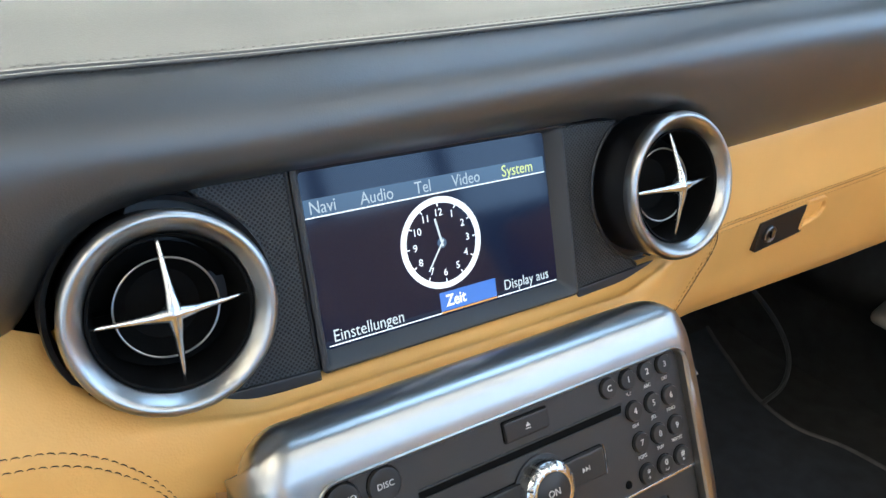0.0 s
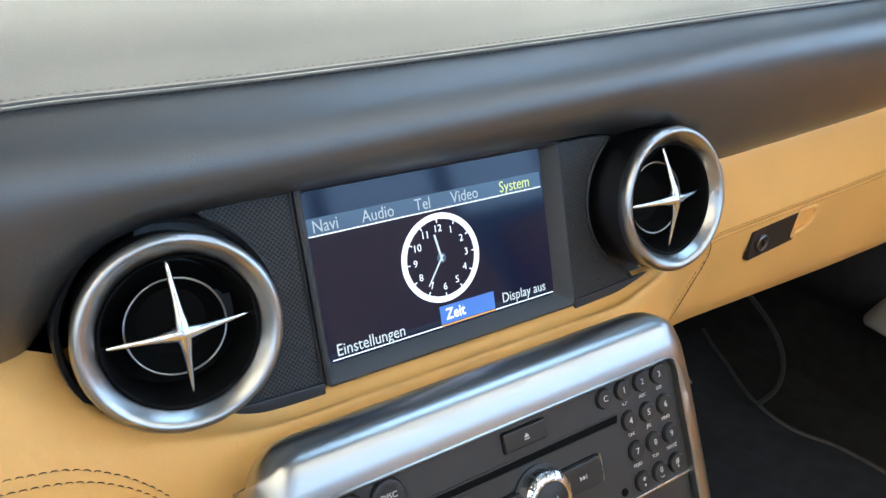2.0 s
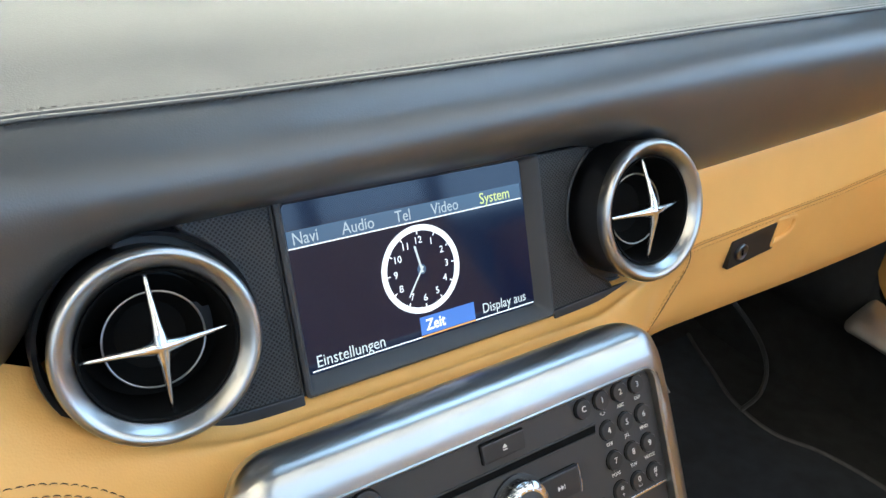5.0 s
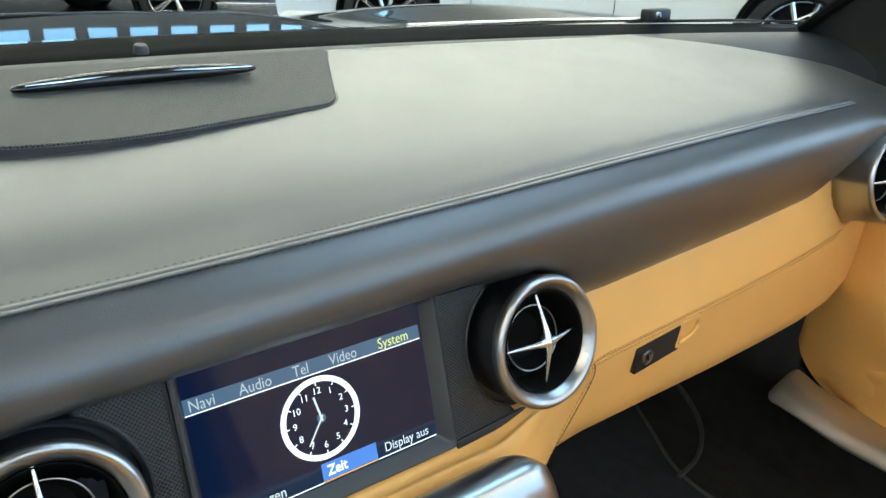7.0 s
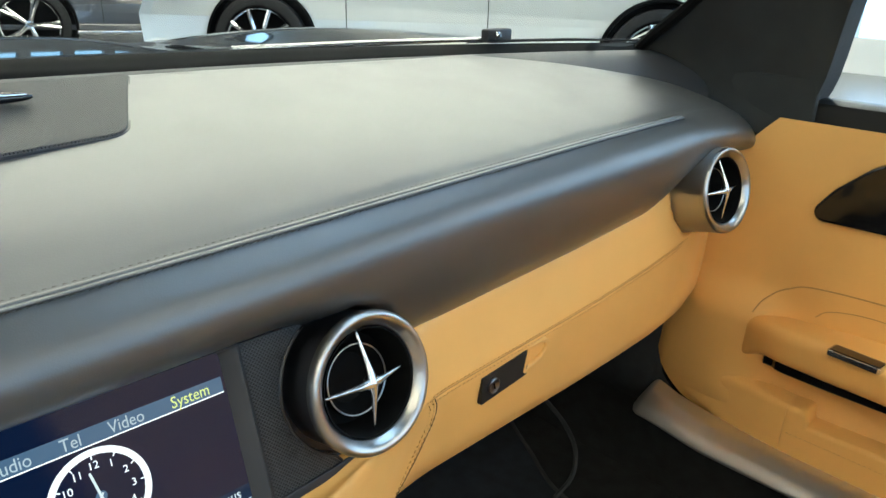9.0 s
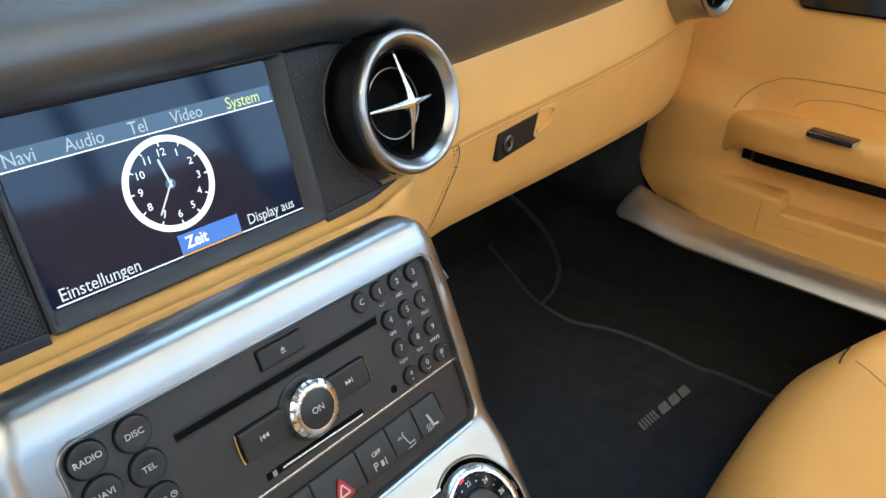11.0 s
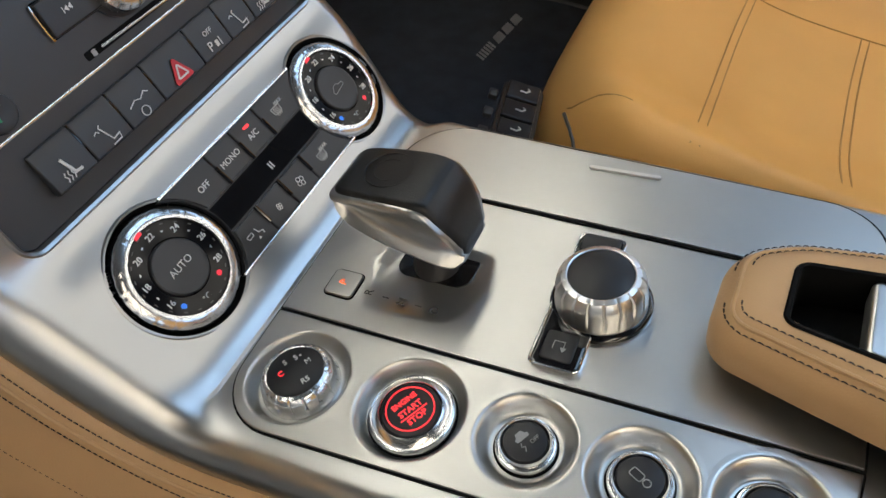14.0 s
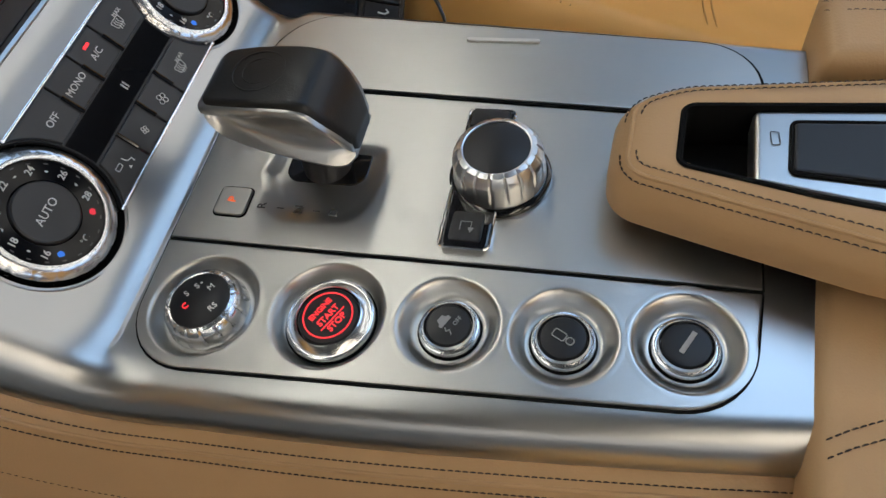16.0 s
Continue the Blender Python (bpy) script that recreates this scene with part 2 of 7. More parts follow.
def stitches(points, gap=0.0042, length=0.0030, radius=0.00035, lift=0.0002, m=None):
    """A row of short threads along a line of points."""
    pts = [Vector(p) for p in points]
    bm = bmesh.new()
    run, want = 0.0, 0.0
    verts, faces = [], []
    for a, b in zip(pts, pts[1:]):
        d = b - a
        L = d.length
        if L < 1e-9:
            continue
        d.normalize()
        while want < run + L:
            c = a + d * (want - run)
            side = d.cross(Vector((0, 0, 1)))
            side = side.normalized() if side.length > 0.1 else Vector((1, 0, 0))
            up = side.cross(d).normalized()
            i = len(verts)
            for s, w, h in ((-1, 0.5, -1), (-0.5, 1, 1), (0.5, 1, 1), (1, 0.5, -1)):
                q = c + d * (s * length / 2) + up * (h * radius + lift)
                verts += [q - side * radius * w * 1.3, q + side * radius * w * 1.3]
            for k in range(3):
                j = i + 2 * k
                faces.append((j, j + 1, j + 3, j + 2))
            want += gap
        run += L
    me = bpy.data.meshes.new("tmp")
    me.from_pydata(verts, [], faces)
    bm.from_mesh(me)
    bpy.data.meshes.remove(me)
    if m is not None:
        bm.transform(m)
    return bm


def word_bm(text, size, depth=0.00015, shear=0.0, weight=0.0):
    """Lettering in Blender's own font, centred, in the xy plane."""
    data = bpy.data.curves.new("word", "FONT")
    data.body, data.size, data.extrude, data.shear, data.offset = text, size, depth, shear, weight
    data.align_x, data.align_y = "CENTER", "CENTER"
    data.resolution_u = 3
    ob = new("word", data)
    bpy.context.view_layer.update()
    me = bpy.data.meshes.new_from_object(ob.evaluated_get(bpy.context.evaluated_depsgraph_get()))
    bm = bmesh.new()
    bm.from_mesh(me)
    bpy.data.objects.remove(ob)
    bpy.data.curves.remove(data)
    bpy.data.meshes.remove(me)
    return bm


def smoothstep(a, b, x):
    t = max(0.0, min(1.0, (x - a) / (b - a)))
    return t * t * (3 - 2 * t)


def leaned(x, y, z, degrees):
    """A frame on a surface that leans back: x to the right, y up along it, z out towards the driver."""
    a = radians(degrees)
    return Matrix(((1, 0, 0, x), (0, math.sin(a), -math.cos(a), y), (0, math.cos(a), math.sin(a), z), (0, 0, 0, 1)))


FACE = leaned(-0.0012, -0.0937, 0.6391, 24.95)
SCREEN = leaned(0, 0, 0.750, 17.7)
CLIMATE = leaned(0, -0.1775, 0.5155, 50.0)
DECK = leaned(0, -0.2229, 0.4874, 102.27)


# ---- centre console: the silver body with the stack, climate panel and deck ----
def face_pt(v, h):
    return (FACE @ Vector((0, v, h)))[1:]


def clim_pt(v, h):
    return (CLIMATE @ Vector((0, v, h)))[1:]


def deck_pt(v, h):
    return (DECK @ Vector((0, v, h)))[1:]


# y, z of the body's middle line, then the left and right edge and the shoulder's radius
CONSOLE_LINE = [
    (*face_pt(0.024, -0.050), -0.141, 0.122, 0.026),
    (*face_pt(0.0325, -0.034), -0.144, 0.124, 0.026),
    (*face_pt(0.0372, -0.020), -0.1455, 0.126, 0.026),
    (*face_pt(0.0375, -0.009), -0.1465, 0.128, 0.026),
    (*face_pt(0.032, 0.0005), -0.147, 0.130, 0.025),
    (*face_pt(0.021, 0.0042), -0.1475, 0.131, 0.023),
    (*face_pt(0.006, 0.0050), -0.148, 0.132, 0.021),
    (*face_pt(-0.040, 0.0050), -0.1485, 0.133, 0.020),
    (*face_pt(-0.085, 0.0050), -0.1485, 0.133, 0.020),
    (*face_pt(-0.106, 0.0040), -0.149, 0.133, 0.020),
    (*clim_pt(0.022, 0.0005), -0.1495, 0.132, 0.021),
    (*clim_pt(0.000, 0.0), -0.1495, 0.128, 0.022),
    (*clim_pt(-0.016, 0.0), -0.1488, 0.123, 0.022),
    *[(*(Vector(clim_pt(-0.026, 0)) * (1 - t) ** 2 + Vector(deck_pt(0.0097, 0)) * 2 * t * (1 - t) + Vector(deck_pt(0.0005, -0.0003)) * t * t), -0.1483 + 0.0063 * t, 0.121 - 0.013 * t, 0.022 - 0.003 * t) for t in (0.0, 0.2, 0.4, 0.6, 0.8, 1.0)],
    (*deck_pt(-0.025, -0.0004), -0.1415, 0.107, 0.017),
    (*deck_pt(-0.100, -0.0004), -0.1385, 0.102, 0.016),
    (*deck_pt(-0.200, -0.0004), -0.130, 0.094, 0.016),
    (*deck_pt(-0.283, -0.0004), -0.121, 0.086, 0.016),
]


def in_round_rect(x, y, x0, y0, x1, y1, r):
    """Distance inside (positive) a rectangle with rounded corners."""
    qx, qy = abs(x - (x0 + x1) / 2) - (x1 - x0) / 2 + r, abs(y - (y0 + y1) / 2) - (y1 - y0) / 2 + r
    return r - math.hypot(max(qx, 0), max(qy, 0)) - min(max(qx, qy), 0)


BUTTON_PANEL = [(-0.1250, 0.0012), (-0.1098, -0.2560), (-0.0575, -0.2605), (-0.0600, 0.0030)]
KNOBS = [(-0.0924, -0.0292, 0.0245), (-0.0896, -0.0868, 0.0247), (-0.0870, -0.1388, 0.0211), (-0.0866, -0.1856, 0.0211), (-0.0832, -0.2322, 0.0208)]
DISH_DEPTH = 0.0056
DIALS = [(-0.0749, -0.0004), (0.0747, -0.0006)]


def console_body():
    line = []
    for p in spline(CONSOLE_LINE, 18):
        p = Vector(p)
        if line:
            q = Vector(line[-1])
            n = int(math.hypot(p[0] - q[0], p[1] - q[1]) / 0.0013) + 1
            line += [tuple(q.lerp(p, k / n)) for k in range(1, n)]
        line.append(tuple(p))
    # ease the bends along the line
    path = [0.0]
    for p, q in zip(line, line[1:]):
        path.append(path[-1] + math.hypot(q[0] - p[0], q[1] - p[1]))
    at, ys, zs = np.array(path), np.array([p[0] for p in line]), np.array([p[1] for p in line])

    sides = [np.array([p[c] for p in line]) for c in (2, 3, 4)]

    def eased(most):
        out = list(line)
        for i, a in enumerate(path):
            reach = min(most, 0.45 * a + 1e-5, 0.45 * (path[-1] - a) + 1e-5) * smoothstep(0.12, 0.16, a)
            if reach > 0.0008:
                w = np.exp(-((at - a) / reach) ** 2) * np.gradient(at)
                out[i] = (float((w * ys).sum() / w.sum()), float((w * zs).sum() / w.sum()), *line[i][2:])
            # the sides and the shoulder's radius change gently
            reach = min(0.035, 0.45 * a + 1e-5, 0.45 * (path[-1] - a) + 1e-5) * smoothstep(0.08, 0.16, a)
            if reach > 0.0008:
                w = np.exp(-((at - a) / reach) ** 2) * np.gradient(at)
                out[i] = (*out[i][:2], *[float((w * side).sum() / w.sum()) for side in sides])
        return out

    line, broad = eased(0.0070), eased(0.0280)
    rows = []
    inv_face, inv_deck, inv_clim = FACE.inverted(), DECK.inverted(), CLIMATE.inverted()
    for i, (y, z, xl, xr, r) in enumerate(line):
        a, b = line[max(i - 1, 0)], line[min(i + 1, len(line) - 1)]
        ty, tz = b[0] - a[0], b[1] - a[1]
        L = math.hypot(ty, tz)
        ny, nz = tz / L, -ty / L
        # the shoulder beside the plates bends more broadly
        a, b = broad[max(i - 1, 0)], broad[min(i + 1, len(line) - 1)]
        by, bz = b[0] - a[0], b[1] - a[1]
        L = math.hypot(by, bz)
        my, mz = bz / L, -by / L
        row = []
        depth = 0.055
        # down the left side, over the top, down the right side
        prof = [(xl + 0.009, -0.042), (xl + 0.006, -0.034), (xl + 0.002, -0.028)]
        for k in range(11):
            th = math.pi / 2 * k / 10
            prof.append((xl + r * (1 - math.cos(th)), -r * 1.15 * (1 - math.sin(th))))
        n = 240
        rr = r + (0.0065 - r) * smoothstep(0.0, -0.02, (inv_deck @ Vector((0, y, z))).y)
        x0, x1 = xl + r, xr - rr
        prof += [(x0 + (x1 - x0) * k / n, 0.0) for k in range(1, n)]
        for k in range(11):
            th = math.pi / 2 * (1 - k / 10)
            prof.append((xr - rr * (1 - math.cos(th)), -rr * 1.15 * (1 - math.sin(th))))
        prof += [(xr + 0.003, -0.030), (xr + 0.006, -0.040), (xr + 0.010, -depth)]
        for x, h in prof:
            p = Vector((x, y + ny * h, z + nz * h))
            p = p.lerp(Vector((x, broad[i][0] + my * h, broad[i][1] + mz * h)), smoothstep(-0.104, -0.140, x))
            q = inv_face @ p
            d = in_round_rect(q.x, q.y, -0.1150, -0.1055, 0.1135, 0.0105, 0.010)
            if abs(q.z) < 0.02:
                p -= FACE.to_3x3().col[2] * 0.014 * smoothstep(-0.0006, 0.0018, d)
            q = inv_clim @ p
            d = in_round_rect(q.x, q.y, -0.052, -0.022, 0.052, 0.024, 0.004)
            if abs(q.z) < 0.012:
                for u, v in DIALS:
                    # draw the nearest points onto the edge of the dial's well
                    d = math.hypot(q.x - u, q.y - v)
                    if abs(d - 0.0335) < 0.0006:
                        p += CLIMATE.to_3x3() @ Vector(((q.x - u), (q.y - v), 0)) * (0.0335 / d - 1)
                q = inv_clim @ p
                d = in_round_rect(q.x, q.y, -0.052, -0.022, 0.052, 0.024, 0.004)
                d = max(smoothstep(-0.0005, 0.0018, d) * 0.004, *[smoothstep(0.0001, 0.0006, 0.0335 - math.hypot(q.x - u, q.y - v)) * 0.014 for u, v in DIALS])
                p -= CLIMATE.to_3x3().col[2] * d
            q = inv_deck @ p
            if -0.122 < q.x < 0.043 and q.y < 0.0056 and -0.0002 < q.z < 0.006:
                # ledge that the plates lie in
                p -= DECK.to_3x3().col[2] * (q.z + 0.0002) * smoothstep(0.0052, 0.0038, q.y - 0.0012 * smoothstep(-0.05, 0.04, q.x)) * smoothstep(-0.122, -0.110, q.x)
            q = inv_deck @ p
            if abs(q.z) < 0.006 and q.y < 0.004:
                d = max(kr + 0.0012 - math.hypot(q.x - kx, q.y - ky) for kx, ky, kr in KNOBS)
                p -= DECK.to_3x3().col[2] * 0.012 * smoothstep(-0.0006, 0.0012, d)
                d = in_round_rect(q.x, q.y, -0.0455, -0.0930, 0.0065, -0.0310, 0.014)
                p -= DECK.to_3x3().col[2] * 0.010 * smoothstep(-0.001, 0.002, d)
            row.append(tuple(p))
        rows.append(row)
    return grid_bm(rows)


console = thing("centre_console", Matrix.Translation((0, -0.2, 0.42)), "satin silver centre console with a sloping stack and flat deck", "console")
part("body", console_body(), SILVER, console, angle=60)


def ring_plate(outline, radii, width, bottom, top, bevel=0.0005, seg=8):
    """A raised frame round a rounded polygon."""
    rows = []
    w = width
    for inset, h in ((0, bottom), (0, top - bevel), (bevel, top), (w - bevel, top), (w, top - bevel), (w, bottom)):
        rows.append([(x, y, h) for x, y in rounded(outline, radii, inset, seg)])
    return grid_bm(rows, closed_u=True)


# bright inner lip round the stack's opening
part("inner_lip", ring_plate(rect(-0.1168, -0.1073, 0.1153, 0.0123), 0.011, 0.0028, 0.0, 0.0056, 0.0012), SILVER, console, m=FACE)

# deck plates with thin dark joints beneath them
def deck_plate(name, outline, radii, mat, label="", holes=(), gap=0.0010):
    part("joint", slab(outline, radii, -0.001, 0.0005, 0.0002, holes=holes), DEEP_BLACK, console, m=DECK)
    inner = rounded_points_inset(outline, gap)
    return part(name, slab(inner, [max(r - gap, 0.0004) for r in radii], 0.0, 0.0016, 0.0006, seg=10, holes=holes), mat, console, label, m=DECK)


def rounded_points_inset(points, d):
    pts, out = [Vector(p) for p in points], []
    for i in range(len(pts)):
        a, b, c = pts[i - 1], pts[i], pts[(i + 1) % len(pts)]
        d1, d2 = (b - a).normalized(), (c - b).normalized()
        n1, n2 = Vector((-d1.y, d1.x)), Vector((-d2.y, d2.x))
        out.append(tuple(b + (n1 + n2) * (d / max(1 + n1.dot(n2), 0.2))))
    return out


SHIFT_PLATE = [(-0.0600, 0.0030), (-0.0575, -0.2605), (0.0315, -0.2605), (0.0430, 0.0045)]
LID = [(0.0430, -0.0030), (0.0330, -0.2635), (0.0835, -0.2635), (0.1035, -0.0030)]
SHIFT_WELL = [(-0.0450, -0.0880), (-0.0180, -0.0950), (0.0060, -0.0910), (0.0080, -0.0330), (-0.0180, -0.0290), (-0.0470, -0.0440)]
WELL_ROUND = [0.016, 0.014, 0.010, 0.008, 0.010, 0.016]
deck_plate("shift_plate", SHIFT_PLATE, [0.001] * 4, BRUSHED, "brushed aluminium plate", holes=[rounded(SHIFT_WELL, WELL_ROUND)])
rows = [[(x, y, h) for x, y in rounded(SHIFT_WELL, WELL_ROUND, i, 8)] for i, h in ((0.0, 0.0016), (0.0012, 0.00155), (0.003, 0.0012), (0.0055, 0.0004), (0.008, -0.0004), (0.0105, -0.0008))]
well = grid_bm(rows, closed_u=True)
bmesh.ops.holes_fill(well, edges=[e for e in well.edges if e.is_boundary and all(v.co.z < -0.0007 for v in e.verts)])
part("shift_well", well, BRUSHED, console, "shallow brushed well", m=DECK)
deck_plate("storage_lid", LID, [0.001, 0.001, 0.032, 0.036], BRUSHED, "brushed aluminium lid with a short grip rail", gap=0.0016)
deck_plate("button_panel", BUTTON_PANEL, [0.030, 0.030, 0.001, 0.001], BRUSHED, "brushed aluminium panel with dished wells", holes=[(x, y, r + 0.0016) for x, y, r in KNOBS])
part("grip_rail", slab(rect(0.0797, -0.1542, 0.0822, -0.1150), 0.0012, 0.001, 0.0030, 0.0006), SILL_METAL, console, "polished grip rail", m=DECK)

for x, y, r in KNOBS:
    floor_r = r - (0.0048 if r > 0.023 else 0.0070)
    rim = r + 0.0016
    wall = [(rim + (floor_r - rim) * q, 0.00164 - (DISH_DEPTH + 0.00164) * q ** 3 * (10 - 15 * q + 6 * q * q)) for q in [k / 28 for k in range(29)]]
    part("dish", lathe([(rim + 0.0026, 0.00156), (rim + 0.0010, 0.00164)] + wall + [(0.0, -DISH_DEPTH)], 72), SPUN, console, "spun metal dish",
         m=DECK @ Matrix.Translation((x, y, 0)))


def deck_button(x, y, r, w=0.0031):
    base = DECK @ Matrix.Translation((x, y, -DISH_DEPTH))
    ob = thing("push_button", base, "round black push button in a polished ring", "button", "console buttons")
    part("ring", lathe([(r + w, 0.0), (r + w, 0.0024), (r + w - 0.0004, 0.0034), (r + w - 0.0010, 0.0036), (r + w - 0.0014, 0.0030), (r + w - 0.0018, 0.0030), (r + w * 0.35, 0.0050), (r + 0.0006, 0.0056), (r + 0.0001, 0.0050), (r, 0.0)], 64), SATIN_CHROME, ob, m=base)
    part("groove", lathe([(r + w + 0.0009, 0.0002), (r + w + 0.0005, 0.0008), (r + w, 0.0008)], 56), DEEP_BLACK, ob, m=base)
    part("cap", lathe([(r - 0.0002, 0.0), (r - 0.0002, 0.0046), (r - 0.0008, 0.0054), (r - 0.002, 0.0056), (0.0, 0.0058)], 48), KEY_BLACK, ob, m=base)
    return ob, base


TEXT_TURN = pose(0, 0, 0, 0, 0, -28)


# drive-programme dial
x, y, r = KNOBS[0]
base = DECK @ Matrix.Translation((x, y, -DISH_DEPTH))
drive = thing("drive_mode_dial", base, "notched chrome rotary dial with a black face", "dial", "console buttons")


def notched(r, h, count, depth=0.0006, seg=4, top=0.8, base_r=None):
    """A knob's side with shallow notches, closed over with a sloping rim."""
    n = count * seg * 2
    rows = []
    br = base_r or r
    for rr, hh, cut in ((br, 0, 0), (br, h * 0.12, 0.3), (r, h * 0.32, 1), (r, h * 0.62, 1), (r * 0.97, h * 0.78, 1), (r * (0.5 + top * 0.5), h * 0.95, 1), (r * (top + 0.03), h, 0.4), (r * top, h * 0.99, 0), (r * top * 0.985, h * 0.90, 0)):
        row = []
        for k in range(n):
            ph = (k % (seg * 2)) / (seg * 2)
            c = depth * cut * (1.0 if ph < 0.12 else 0.0)
            a = 2 * math.pi * k / n
            row.append(((rr - c) * math.cos(a), (rr - c) * math.sin(a), hh))
        rows.append(row)
    return grid_bm(rows, closed_u=True)


part("rim", notched(0.0178, 0.0112, 16, 0.0007, top=0.76, base_r=0.0190), SATIN_CHROME, drive, "notched chrome rim", m=base, angle=30)
part("cap", lathe([(0.0135, 0.005), (0.0135, 0.0106), (0.0127, 0.0111), (0.0, 0.0113)], 48), KEY_BLACK, drive, m=base)
lay = base @ Matrix.Translation((0, 0, 0.0114)) @ pose(0, 0, 0, 0, 0, -4)
for txt, dx, dy, mat in (("C", -0.0042, 0.0050, RED_LIT), ("S", 0.0016, 0.0072, PRINT), ("S", 0.0062, 0.0042, PRINT), ("M", 0.0070, -0.0024, PRINT), ("RS", -0.0020, -0.0076, PRINT)):
    part("letter", word_bm(txt, 0.0040), mat, drive, m=lay @ Matrix.Translation((dx, dy, 0)) @ TEXT_TURN)
part("plus_mark", word_bm("+", 0.0024), PRINT, drive, m=lay @ Matrix.Translation((0.0082, 0.0028, 0)))

# engine start button
x, y, r = KNOBS[1]
start, base = deck_button(x, y, 0.0136, 0.0060)
start.name = "start_button"
tagged(start, "round black engine start button with glowing red lettering", "button")
ROOT[start.name] = base
lay = base @ Matrix.Translation((0, 0, 0.0060))
part("red_ring", lathe([(0.0110, 0), (0.0110, 0.0002), (0.0105, 0.0002), (0.0105, 0)], 56), RED_LIT, start, m=lay)
turn = lay @ pose(0, 0, 0, 0, 0, -28)
for txt, dy, s in (("ENGINE", 0.0046, 0.0036), ("START", -0.0002, 0.0041), ("STOP", -0.0055, 0.0041)):
    part("lettering", word_bm(txt, s, weight=0.00003), RED_LIT, start, m=turn @ Matrix.Translation((0, dy, 0)))
part("bar", box_bm(0.0140, 0.0004, 0.0003), RED_LIT, start, m=turn @ Matrix.Translation((0, -0.0029, 0)))

# three small buttons
for k, (x, y, r) in enumerate(KNOBS[2:]):
    rr = (0.0097, 0.0097, 0.0098)[k]
    btn, base = deck_button(x, y, rr)
    lay = base @ Matrix.Translation((0, 0, 0.0060)) @ pose(0, 0, 0, 0, 0, -28)
    if k == 0:
        part("pictogram", merge(slab([(-0.003, 0.0008), (0.003, 0.0008), (0.0034, 0.0024), (0.0022, 0.0028), (0.0016, 0.0046), (-0.0016, 0.0046), (-0.0022, 0.0028), (-0.0034, 0.0024)], 0.0003, 0, 0.0002, 0.00005),
                                tube([(-0.002, 0.0, 0), (-0.003, -0.0014, 0), (-0.0016, -0.0022, 0), (-0.0028, -0.0040, 0)], 0.0003, 6)), PRINT_DIM, btn, m=lay)
        part("lettering", word_bm("OFF", 0.0026), PRINT_DIM, btn, m=lay @ Matrix.Translation((0.0034, -0.0022, 0)))
    elif k == 1:
        ring = rounded([(-0.0018, -0.001), (0.0018, -0.001), (0.0018, 0.0045), (-0.0018, 0.0045)], 0.0009)
        part("pictogram", merge(tube([(px, py, 0) for px, py in ring], 0.00022, 6, closed=True), tube([(0.0016 * math.cos(a), -0.0032 + 0.0016 * math.sin(a), 0) for a in np.linspace(0, 6.0, 14)], 0.00025, 6)), PRINT_DIM, btn, m=lay)
    else:
        part("emblem_bar", merge(box_bm(0.0105, 0.0020, 0.0003, Matrix.Translation((0.0008, 0, 0)))), PRINT_DIM, btn, m=lay)

# parking button and selector letters
base = DECK @ Matrix.Translation((-0.0366, -0.0223, 0.0016))
pb = thing("parking_button", base, "square grey metal button with a lit orange letter P", "button")
part("cap", slab(rect(-0.0080, -0.0080, 0.0080, 0.0080), 0.0026, -0.0005, 0.0016, 0.0007), BRUSHED, pb, m=base)
part("surround", ring_plate(rect(-0.0088, -0.0088, 0.0088, 0.0088), 0.0032, 0.0007, -0.001, 0.0005, 0.0001), DEEP_BLACK, pb, m=base)
part("lettering", word_bm("P", 0.0060, weight=0.0001), ORANGE_LIT, pb, m=base @ Matrix.Translation((0.0003, 0.0, 0.0017)) @ pose(0, 0, 0, 0, 0, -6))
for txt, y in (("R", -0.0375), ("N", -0.0562), ("D", -0.0740)):
    part("selector_letter", word_bm(txt, 0.0062, depth=0.0004), PRINT_DARK, console, m=DECK @ Matrix.Translation((-0.0374, y, 0.0014 if y > -0.045 else 0.0009)))
for y in (-0.0468, -0.0652):
    part("selector_dash", box_bm(0.0005, 0.0036, 0.0002), PRINT_DARK, console, m=DECK @ Matrix.Translation((-0.0374, y, 0.0009)))


